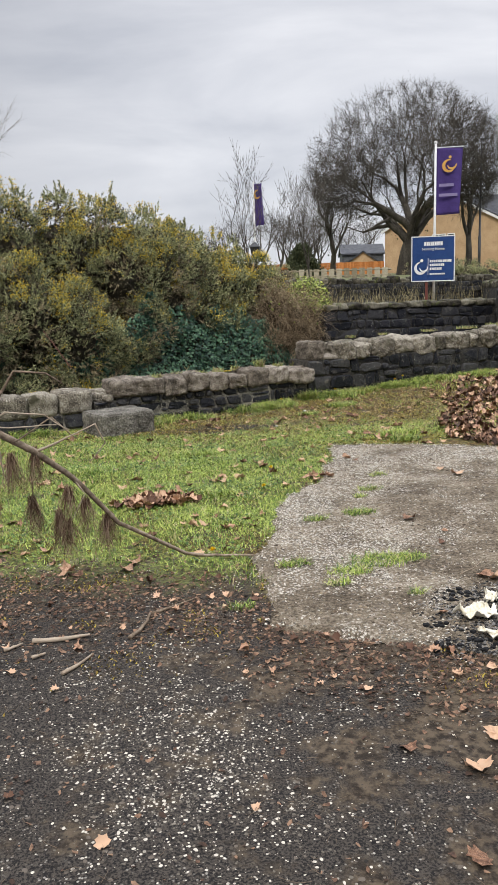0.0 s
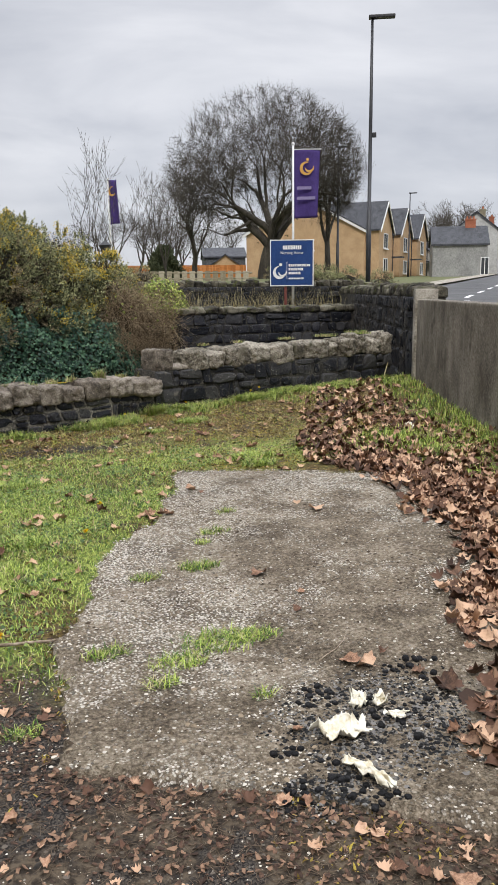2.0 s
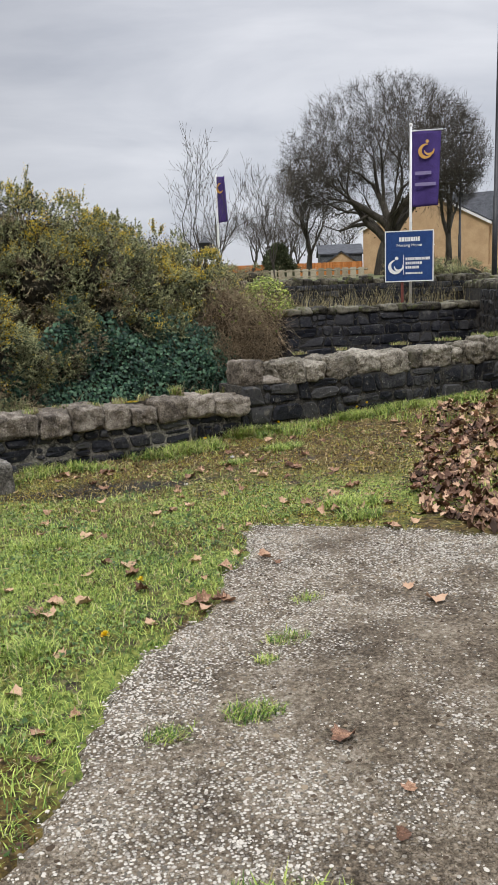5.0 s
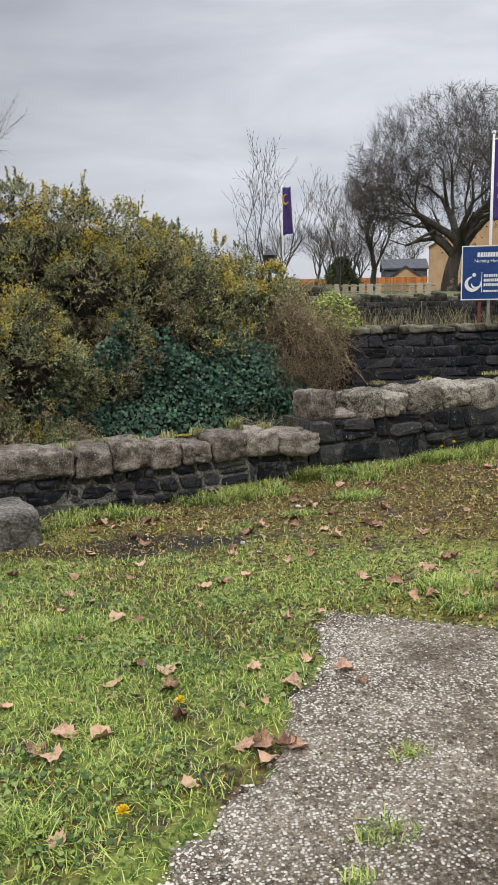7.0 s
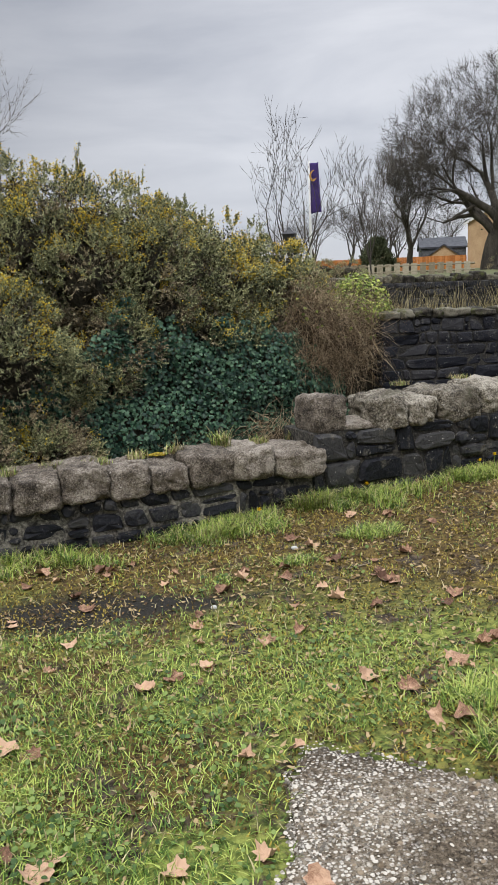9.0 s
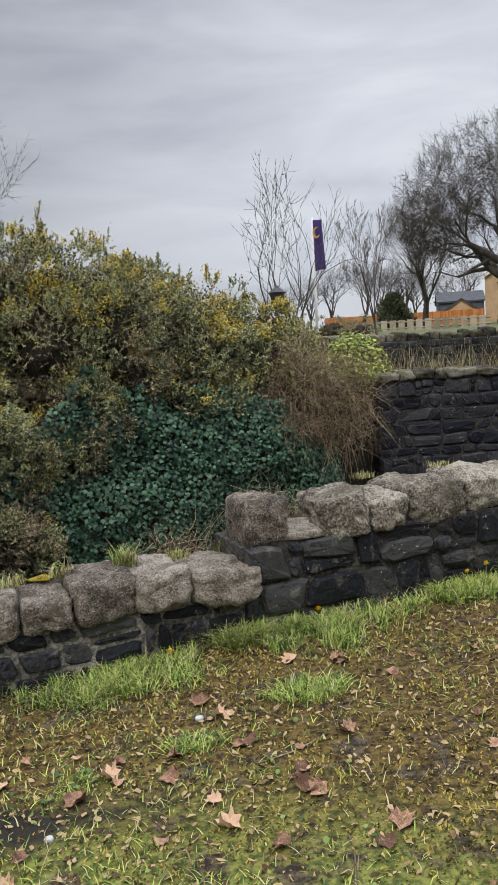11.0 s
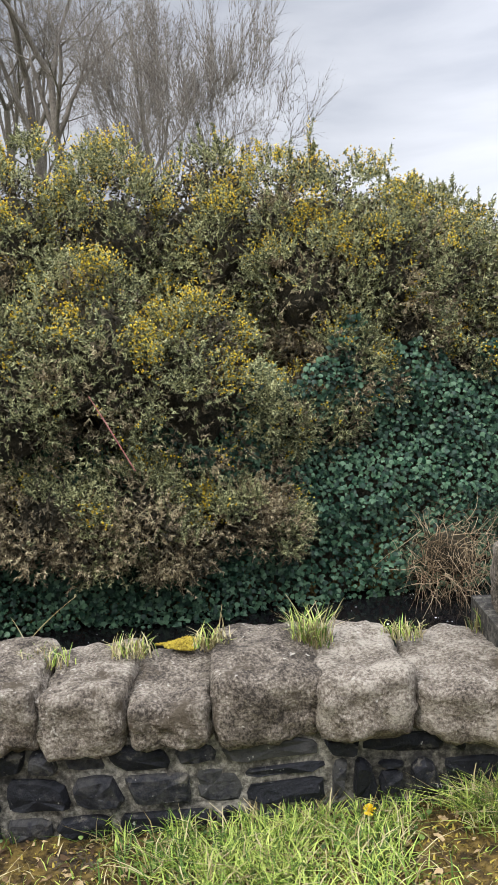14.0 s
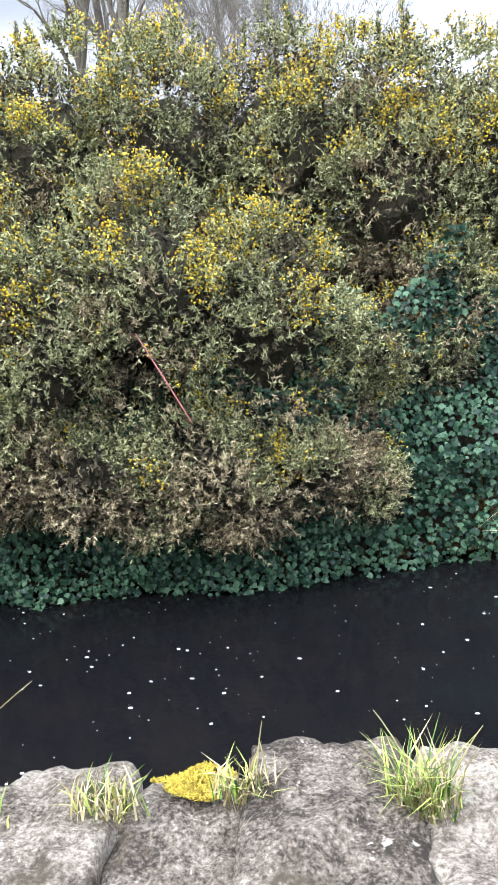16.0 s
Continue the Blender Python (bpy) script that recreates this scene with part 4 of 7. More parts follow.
def bramble(place, radii, seed, count, label, leaves=0):
    rng = np.random.default_rng(seed)
    th = empty("bramble_thicket", place, label, "bush", "brambles on the river bank")
    d = unit(rng.normal(size=(count, 3)))
    d[:, 1] = -np.abs(d[:, 1])
    p = d * np.array(radii) * rng.uniform(0.5, 1.0, (count, 1)) * (1 + 0.5 * value_noise(d, 2.2, seed * 3.0))[:, None]
    vec = unit(rng.normal(size=(count, 3)) + np.array([0, -0.3, 0.5])) * rng.uniform(0.2, 0.7, (count, 1))
    v, f = twig_cloud(rng, p, vec, rng.uniform(0.05, 0.4, count), rng.uniform(0.002, 0.0045, count))
    tagged(cloud_mesh("tangle", v, f, M_BRAMBLE, th), kind="stuff")
    if leaves:
        d = unit(rng.normal(size=(leaves, 3)))
        d[:, 2] = np.abs(d[:, 2])
        q = d * np.array(radii) * rng.uniform(0.85, 1.08, (leaves, 1))
        v, f = leaf_cloud(rng, q, d, 0.045, IVY_SHAPE)
        tagged(cloud_mesh("leafage", v, f, M_LIGHTLEAF, th, "pale yellow-green leaves"), kind="stuff")
    # the same dark lump, shade put into colour behind the twigs
    lump("inner_wood", th, radii, seed, M_GAP_SHADE, 0.45, "solid dark lump painted as shade among the stems")
    return th


bramble((4.65, 16.75, 0.95), (0.55, 0.4, 0.85), 1, 1500, "leafless brown bramble thicket on the bank", 60)
bramble((5.2, 17.0, 0.75), (0.65, 0.4, 0.85), 2, 1700, "leafless brown bramble thicket on the bank", 120)
bramble((5.75, 17.7, 0.95), (0.6, 0.45, 0.8), 3, 700, "brown thicket with pale green leaves", 1900)
bramble((2.75, 15.25, -0.95), (0.55, 0.35, 0.5), 4, 420, "dead grey brambles trailing to the water")
bramble((4.0, 15.95, -0.8), (0.7, 0.4, 0.6), 5, 700, "dead grey brambles trailing to the water")
stick_v, stick_f = tube([(-0.1, 13.1, 0.98), (0.1, 13.06, 0.68), (0.3, 13.03, 0.36)], [0.004, 0.006, 0.005], 6)
cane = link_mesh("bramble_cane", stick_v, stick_f, mat("red_cane", [(0.2, 0.07, 0.06), (0.3, 0.11, 0.1), (0.36, 0.16, 0.14)], 4, 30, 0.7, 0))
tagged(cane, "single reddish bramble cane among the gorse", "stem")

# ---- trees ----


def branches(rng, start, direction, length, radius, levels, ratio, spread, lift, kids, segs):
    """Recursive limbs; appends (p0, p1, r0, r1, level)."""
    stack = [(Vector(start), Vector(direction).normalized(), length, radius, 0)]
    while stack:
        p, d, ln, r, lv = stack.pop()
        n = 4 if lv < 2 else 3
        for k in range(n):
            d2 = (d + Vector((rng.gauss(0, 1), rng.gauss(0, 1), rng.gauss(0, 1))) * 0.13 + Vector((0, 0, lift * (0.05 + 0.02 * lv)))).normalized()
            q = p + d2 * (ln / n)
            r2 = r * (1 - 0.45 * (k + 1) / n)
            r1 = r * (1 - 0.45 * k / n)
            segs.append((p, q, r1, r2, lv))
            p, d = q, d2
            if lv + 1 < levels and (k >= 1 or lv > 1):
                for _ in range(kids if k == n - 1 else (1 if rng.random() < 0.75 else 0)):
                    ax = d.cross(Vector((rng.gauss(0, 1), rng.gauss(0, 1), rng.gauss(0, 1)))).normalized()
                    e = (Matrix.Rotation(rng.uniform(0.5, 1.2) * spread, 3, ax) @ d).normalized()
                    stack.append((p.copy(), e, ln * ratio * rng.uniform(0.75, 1.15), r2 * rng.uniform(0.45, 0.72), lv + 1))


def segs_mesh(name, segs, sides, material, parent, low=0.0):
    p0 = np.array([s[0] for s in segs])
    p1 = np.array([s[1] for s in segs])
    r0 = np.maximum(low, np.array([s[2] for s in segs]))
    r1 = np.maximum(low, np.array([s[3] for s in segs]))
    d = unit(p1 - p0)
    a = unit(np.cross(d, np.tile([0.31, 0.2, 0.93], (len(d), 1)) + 0.01))
    b = np.cross(d, a)
    ring = []
    for c, r in ((p0, r0), (p1, r1)):
        for k in range(sides):
            t = 2 * math.pi * k / sides
            ring.append(c + (a * math.cos(t) + b * math.sin(t)) * r[:, None])
    v = np.stack(ring, 1)
    q = np.array([[k, (k + 1) % sides, sides + (k + 1) % sides, sides + k] for k in range(sides)])
    f = q[None] + 2 * sides * np.arange(len(segs))[:, None, None]
    return cloud_mesh(name, v.reshape(-1, 3), f.reshape(-1, 4), material, parent)


def twig_tips(name, segs, r, material, parent):
    """The finest twigs as slender three-sided cones."""
    p0, p1 = np.array([s[0] for s in segs]), np.array([s[1] for s in segs])
    d = unit(p1 - p0)
    a = unit(np.cross(d, np.tile([0.31, 0.2, 0.93], (len(d), 1)) + 0.01))
    b = np.cross(d, a)
    ring = [p0 + (a * math.cos(2.094 * k) + b * math.sin(2.094 * k)) * r for k in range(3)] + [p1 + d * 0.02]
    f = np.array([[0, 1, 3], [1, 2, 3], [2, 0, 3]])[None] + 4 * np.arange(len(segs))[:, None, None]
    return cloud_mesh(name, np.stack(ring, 1).reshape(-1, 3), f.reshape(-1, 3), material, parent)


def bare_tree(place, height, seed, trunk=0.22, radius=0.35, levels=6, ratio=0.72, spread=0.8, lift=1.0, kids=3, limbs=5, limb_up=0.7, label="", group="", low=0.006, ivy=0, width=0, round_crown=False, twigs=0, bark=None):
    rng = random.Random(seed)
    tree = empty("bare_tree", place, label, "tree", group)
    th = height * trunk
    base = []
    branches(rng, (0, 0, -0.2), (rng.uniform(-0.05, 0.05), 0, 1), th + 0.2, radius, 1, 1, 0, 0, 0, base)
    crown = []
    top = base[-1][1]
    for i in range(limbs):
        a = 2 * math.pi * (i + rng.uniform(-0.3, 0.3)) / limbs
        d = Vector((math.cos(a) * (1 - limb_up), math.sin(a) * (1 - limb_up), limb_up))
        start = base[-1][1] if i % 2 else base[-2][1]
        branches(rng, start, d, (height - th) * 0.36, radius * 0.5 * rng.uniform(0.75, 1.1), levels, ratio, spread, lift, kids, crown)
    zmax = max(s[1].z for s in crown)
    k = height / zmax
    if round_crown:
        k *= 1.25
    kx = k
    if width:
        xs_, ys_ = [s[1].x for s in crown], [s[1].y for s in crown]
        kx = (1.3 if round_crown else 1.0) * width / max(max(xs_) - min(xs_), max(ys_) - min(ys_))
    squash = Matrix.Diagonal((kx, kx, k))
    for group_ in (base, crown):
        for i, s in enumerate(group_):
            group_[i] = (squash @ s[0], squash @ s[1], s[2], s[3], s[4])
    if round_crown:
        cz, rz, rx = height * 0.61, height * 0.405, width / 2
        crown = [s for s in crown if s[4] <= 1 or ((s[1].x / rx) ** 2 + (s[1].y / rx) ** 2 + ((s[1].z - cz) / rz) ** 2) < 1 + 0.12 * rng.random()]
    segs_mesh("trunk", base, 10, bark or M_BARK, tree)
    segs_mesh("bough", [s for s in crown if s[4] <= 1], 6, bark or M_BARK, tree)
    thick = [s for s in crown if s[4] > 1 and s[2] > low]
    if thick:
        tagged(segs_mesh("crown", thick, 3, bark or M_BARK, tree, low), kind="stuff")
    fine = [s for s in crown if s[4] > 1 and s[2] <= low]
    if fine:
        tagged(twig_tips("fine_crown", fine, low * 1.25, bark or M_BARK, tree), kind="stuff")
    if twigs:
        g = np.random.default_rng(seed + 1)
        src = [s for s in crown if s[4] >= levels - 2][::2]
        p0 = np.repeat(np.array([s[1] for s in src]), twigs, 0)
        d0 = np.repeat(unit(np.array([s[1] - s[0] for s in src])), twigs, 0)
        out = p0 - np.array([0, 0, height * 0.45])
        d1 = unit(d0 + g.normal(size=p0.shape) * 0.55 + unit(out) * 0.5) * g.uniform(0.02, 0.055, (len(p0), 1)) * height
        tagged(twig_tips("outer_crown", list(zip(p0, p0 + d1)), low * 0.5, bark or M_BARK, tree), kind="stuff")
    if ivy:
        g = np.random.default_rng(seed)
        src = [s for s in crown if s[4] <= 1][: 60]
        pts = np.array([s[0] * (1 - t) + s[1] * t for s in src for t in (0.2, 0.5, 0.8)])
        p = np.repeat(pts, ivy, 0) + g.normal(size=(len(pts) * ivy, 3)) * 0.35
        v, f = leaf_cloud(g, p, g.normal(size=p.shape), 0.12, IVY_SHAPE)
        cloud_mesh("ivy", v, f, M_IVYFAR, tree, "dark ivy on the trunk and limbs")
    return tree


M_IVYFAR = mat("tree_ivy", [(0.03, 0.04, 0.018), (0.055, 0.065, 0.03), (0.09, 0.1, 0.045)], 1, 5, 0.8, 0, island=0.4)


def polar(az, dist, z=None):
    a = radians(az)
    x, y = math.sin(a) * dist, math.cos(a) * dist
    return (x, y, sheet_z(x, y) if z is None else z)


bare_tree(polar(24.75, 60), 12.6, 4, trunk=0.22, radius=0.6, levels=7, ratio=0.76, spread=0.78, lift=0.1, kids=2, limbs=9, limb_up=0.52, width=14.0, round_crown=True, twigs=1, label="broad leafless mature tree with ivy on its trunk", ivy=3, low=0.012)
bare_tree(polar(29.0, 66), 13.0, 8, trunk=0.3, radius=0.3, levels=5, ratio=0.74, spread=0.65, kids=2, limbs=5, limb_up=0.7, width=9.5, label="slender leafless tree beside the brick house", low=0.009)
bare_tree(polar(19.9, 70), 9.5, 12, trunk=0.25, radius=0.3, levels=6, spread=0.65, limb_up=0.7, kids=2, label="leafless tree with ivy behind the fence", ivy=2, low=0.008)
bare_tree(polar(15.9, 60), 5.2, 15, trunk=0.3, radius=0.14, levels=5, kids=2, spread=0.7, label="small leafless tree by the orange fence", low=0.01)
bare_tree(polar(18.0, 85), 7.5, 17, trunk=0.2, radius=0.2, levels=5, kids=2, limbs=6, limb_up=0.85, label="upright leafless tree behind the fence", group="far bare trees", low=0.009)
bare_tree(polar(37.3, 170), 16, 19, trunk=0.15, radius=0.5, levels=6, kids=2, limbs=7, limb_up=0.6, label="rounded leafless tree behind the grey houses", low=0.03)
bare_tree(polar(45.5, 150), 14, 23, trunk=0.2, radius=0.4, levels=5, label="pale leafless tree far along the road", low=0.03)
first = bare_tree(polar(13.6, 105), 9, 29, trunk=0.2, radius=0.22, levels=4, kids=3, limb_up=0.75, label="far leafless tree at the field edge", group="far bare trees", low=0.012)
for i, (az, dist, sc) in enumerate([(16.8, 112, 1.0), (17.6, 118, 1.1), (19.0, 120, 1.05), (20.9, 125, 1.0), (22.2, 118, 1.1), (12.2, 110, 0.9), (10.8, 118, 0.85), (34.4, 190, 1.3), (41, 180, 1.2), (9.0, 120, 0.8), (6.5, 125, 0.8)]):
    copy_thing(first, Matrix.Translation(polar(az, dist)) @ Matrix.Rotation(i * 1.3, 4, "Z") @ Matrix.Scale(sc, 4))
# sapling behind the hedge
bare_tree((5.25, 20.6, 1.4), 4.0, 31, trunk=0.06, radius=0.04, levels=4, ratio=0.62, spread=0.6, lift=0.7, kids=2, limbs=7, limb_up=0.62, width=3.6, label="thin many-stemmed leafless sapling behind the hedge", low=0.0045)
bare_tree((8.0, 24.3, 1.6), 3.4, 37, trunk=0.15, radius=0.035, levels=5, ratio=0.6, spread=0.5, lift=1.6, kids=2, limbs=4, limb_up=0.85, label="thin leafless sapling beside the flagpole", low=0.0045)
# tall trees behind the hedge, up-river
# brown bark lightened so that distance haze is in its colour
M_HAZEBARK = mat("haze_lightened_bark", [(0.09, 0.078, 0.065), (0.165, 0.146, 0.123), (0.25, 0.225, 0.19)], 3, 40, 0.95, 0.6, 30, stretch=(1, 1, 0.3))
bare_tree(polar(-10.2, 33, 1.5), 11.5, 41, trunk=0.08, radius=0.13, levels=6, ratio=0.72, spread=0.5, lift=0.8, kids=2, limbs=7, limb_up=0.68, width=9.5, bark=M_HAZEBARK, twigs=2, label="tall many-stemmed leafless tree behind the hedge", low=0.008)
up = bare_tree(polar(-16.2, 34, 1.5), 15, 43, trunk=0.5, radius=0.2, levels=6, ratio=0.64, spread=0.75, lift=0.8, kids=2, limbs=5, limb_up=0.75, bark=M_HAZEBARK, label="tall slender leafless tree behind the hedge", group="tall trees behind the hedge", low=0.007)
for i, (az, dist, sc) in enumerate([(-18.6, 36, 1.05), (-21.8, 38, 1.0), (-25.0, 33, 0.95), (-13.6, 42, 0.95), (-28, 36, 1.1), (-20.3, 46, 1.0), (-31.5, 38, 1.0), (-11.8, 50, 0.9)]):
    copy_thing(up, Matrix.Translation(polar(az, dist, 1.5)) @ Matrix.Rotation(1 + i * 2.1, 4, "Z") @ Matrix.Scale(sc, 4))


def conifer(place, height, seed):
    rng = np.random.default_rng(seed)
    t = empty("conifer", place, "dark green bushy conifer behind the fence", "tree")
    n = 2600
    h = rng.uniform(0, 1, n) ** 1.3
    a = rng.uniform(0, 2 * math.pi, n)
    r = (1 - h) ** 0.8 * height * 0.5 * (0.45 + 0.6 * rng.random(n)) * (1 + 0.35 * np.sin(a * 3 + h * 9))
    p = np.stack([np.cos(a) * r, np.sin(a) * r, h * height], 1)
    ax = unit(np.stack([np.cos(a), np.sin(a), 0 * a + 0.3], 1))
    v, f = spikes(rng, p, ax, np.full(n, 0.5), 8, 0.35, 0.04)
    cloud_mesh("foliage", v, f, M_IVYFAR, t)
    tv, tf = tube([(0, 0, -0.2), (0, 0, height * 0.9)], [0.2, 0.03], 8)
    link_mesh("trunk", tv, tf, M_BARK, t)


conifer(polar(17.75, 82), 3.0, 3)

# ---- houses ----


def gabled(bm_wall, bm_roof, m, w, d, eave, ridge, over=0.3, thick=0.18):
    """A gabled block: ridge along local x, walls to the eaves, gable ends and a thick roof."""
    vs = [m @ Vector(p) for p in ((0, 0, 0), (w, 0, 0), (w, d, 0), (0, d, 0), (0, 0, eave), (w, 0, eave), (w, d, eave), (0, d, eave), (0, d / 2, ridge), (w, d / 2, ridge))]
    b = [bm_wall.verts.new(v) for v in vs]
    for f in ((0, 1, 5, 4), (2, 3, 7, 6), (3, 0, 4, 8, 7), (1, 2, 6, 9, 5), (4, 5, 9, 8), (6, 7, 8, 9), (3, 2, 1, 0)):
        bm_wall.faces.new([b[i] for i in f])
    slope = (ridge - eave) / (d / 2)
    for sgn in (0, 1):
        y0, y1 = (-over, d / 2) if not sgn else (d + over, d / 2)
        z0, z1 = eave - over * slope, ridge
        q = [m @ Vector(p) for p in ((-over, y0, z0), (w + over, y0, z0), (w + over, y1, z1), (-over, y1, z1), (-over, y0, z0 + thick), (w + over, y0, z0 + thick), (w + over, y1, z1 + thick), (-over, y1, z1 + thick))]
        r = [bm_roof.verts.new(v) for v in q]
        for f in ((3, 2, 1, 0), (4, 5, 6, 7), (0, 1, 5, 4), (1, 2, 6, 5), (2, 3, 7, 6), (3, 0, 4, 7)):
            bm_roof.faces.new([r[i] for i in f])


def window(parent, m, x, z, w, h, panes=2, sill=True):
    """A framed window on the face y = 0 of m, front towards -y."""
    bm = bmesh.new()
    for a in ((0, w, 0, 0.09), (0, w, h - 0.09, h), (0, 0.09, 0.09, h - 0.09), (w - 0.09, w, 0.09, h - 0.09)):
        box(bm, x + a[0], x + a[1], -0.06, 0.05, z + a[2], z + a[3])
    for k in range(1, panes):
        c = x + w * k / panes
        box(bm, c - 0.04, c + 0.04, -0.055, 0.05, z + 0.09, z + h - 0.09)
    wob = part("window", bm, M_WHITE, parent)
    wob.matrix_local = m
    bm = bmesh.new()
    box(bm, x + 0.09, x + w - 0.09, -0.03, 0.02, z + 0.09, z + h - 0.09)
    part("pane", bm, M_GLASS, wob)
    if sill:
        bm = bmesh.new()
        box(bm, x - 0.08, x + w + 0.08, -0.14, 0.03, z - 0.1, z - 0.005)
        part("sill", bm, M_WHITE, wob)


def frame3(origin, az):
    """Local x along a compass bearing, y to its left, at origin."""
    a = radians(az)
    return frame_of(origin, (math.sin(a), math.cos(a), 0))


def slats_on_roof(parent, m, w, d, eave, ridge, over=0.3, n=9):
    """Courses of tiles as raised strips on the front slope."""
    slope = (ridge - eave) / (d / 2)
    for k in range(n):
        t0 = k / n
        y = -over + (d / 2 + over) * t0
        y1 = y + (d / 2 + over) / n
        vs = []
        for yy, lift in ((y, 0.27), (y1, 0.2)):
            for xx in (-over - 0.02, w + over + 0.02):
                vs.append(m @ Vector((xx, yy, eave + slope * yy + lift)))
        vs += [v - Vector((0, 0, 0.08)) for v in vs]
        link_mesh("tile_course", vs, [(0, 1, 3, 2), (4, 6, 7, 5), (0, 4, 5, 1), (2, 3, 7, 6), (0, 2, 6, 4), (1, 5, 7, 3)], M_SLATE, parent)


def brick_house():
    bz = 2.55
    house = empty("brick_house", (46, 75, bz), "buff brick house row with dark slate roof and gabled bays", "house")
    inv = Matrix.Translation((-46, -75, -bz))
    mm = inv @ frame3((46, 75, bz), 48)      # x along the street front, y away from the street
    w, d, eave, ridge = 26.0, 13.6, 5.0, 8.6
    bw, br = bmesh.new(), bmesh.new()
    gabled(bw, br, mm, w, d, eave, ridge, over=0.25)
    part("wall", bw, M_BRICK, house)
    roof = part("roof", br, M_SLATE, house)
    slats_on_roof(roof, mm, w, d, eave, ridge)
    # white barge boards on the near gable
    for y0, y1 in ((-0.35, d / 2), (d + 0.35, d / 2)):
        sl = (ridge - eave) / (d / 2)
        za = eave - 0.35 * sl
        vs = []
        for xx in (-0.3, -0.22):
            for yy, zz in ((y0, za), (y1, ridge)):
                vs += [mm @ Vector((xx, yy, zz - 0.16)), mm @ Vector((xx, yy, zz + 0.12))]
        link_mesh("bargeboard", vs, [(0, 1, 3, 2), (4, 6, 7, 5), (0, 4, 5, 1), (2, 3, 7, 6), (1, 5, 7, 3), (0, 2, 6, 4)], M_WHITE, house)
    gm = mm @ pose(0, 0, 0, 0, 0, -90) @ Matrix.Translation((-d, 0, 0))       # near gable face
    window(house, gm, d - 8.1, 3.1, 1.5, 1.2)
    window(house, gm, d - 6.4, 3.1, 0.8, 1.2, 1)
    for x0 in (0.6, 9.4, 18.2):
        b2, r2 = bmesh.new(), bmesh.new()
        pm = mm @ Matrix.Translation((x0, -1.4, 0)) @ pose(0, 0, 0, 0, 0, 90) @ Matrix.Translation((0, -5.2, 0))
        gabled(b2, r2, pm, 6.0, 5.2, 5.2, 8.0, over=0.25)
        bay = part("bay_wall", b2, M_BRICK, house)
        part("bay_roof", r2, M_SLATE, house)
        fm = mm @ Matrix.Translation((x0, -1.4, 0))
        window(bay, fm, 1.7, 3.2, 1.7, 1.6)
        window(bay, fm, 1.7, 0.7, 1.7, 1.5)
        bm = bmesh.new()
        box(bm, 5.9, 7.0, -1.0, 1.3, 2.35, 2.5, fm)
        box(bm, 6.0, 6.9, 1.2, 1.38, 0, 2.2, fm)
        part("porch", bm, M_SLATE, house, "small dark porch roof over the door")
        for sgn in (0, 1):
            sl = 2.8 / 2.6
            vs = []
            y0, y1 = (-0.3, 2.6) if not sgn else (5.5, 2.6)
            for xx in (-0.06, 0.02):
                for yy, zz in ((y0, 5.2 - 0.3 * sl), (y1, 8.0)):
                    vs += [fm @ Vector((yy, xx - 0.26, zz - 0.14)), fm @ Vector((yy, xx - 0.26, zz + 0.14))]
            link_mesh("bargeboard", vs, [(0, 1, 3, 2), (4, 6, 7, 5), (0, 4, 5, 1), (2, 3, 7, 6), (1, 5, 7, 3), (0, 2, 6, 4)], M_WHITE, house)
        tv, tf = tube([fm @ Vector((5.35, -0.1, 0)), fm @ Vector((5.35, -0.1, 5.1))], [0.06, 0.06], 6)
        link_mesh("downpipe", tv, tf, M_BLACK, house)
    return house


brick_house()


M_RENDER2 = mat("weathered_render", [(0.22, 0.22, 0.215), (0.3, 0.3, 0.29), (0.38, 0.38, 0.365)], 0.6, 6, 0.9, 0.2, 10)


def simple_house(name, origin, az, w, d, eave, ridge, wall_m, label, chimneys=(), windows=(), category="house"):
    h = empty(name, origin, label, category)
    mm = Matrix.Translation([-c for c in origin]) @ frame3(origin, az)
    bw, br = bmesh.new(), bmesh.new()
    gabled(bw, br, mm, w, d, eave, ridge, over=0.2)
    part("wall", bw, wall_m, h)
    roof = part("roof", br, M_SLATE, h)
    for c, material in chimneys:
        bm = bmesh.new()
        box(bm, c, c + 1.1, d / 2 - 0.3, d / 2 + 0.3, ridge - 0.6, ridge + 0.8, mm)
        box(bm, c - 0.06, c + 1.16, d / 2 - 0.36, d / 2 + 0.36, ridge + 0.8, ridge + 0.92, mm)
        ch = part("chimney", bm, material, roof)
        for k in range(3):
            tv, tf = tube([mm @ Vector((c + 0.2 + 0.35 * k, d / 2, ridge + 0.9)), mm @ Vector((c + 0.2 + 0.35 * k, d / 2, ridge + 1.2))], [0.11, 0.09], 8)
            link_mesh("chimney_pot", tv, tf, M_REDBRICK, roof)
    for wx, wz, ww, wh in windows:
        window(h, mm, wx, wz, ww, wh)
    return h


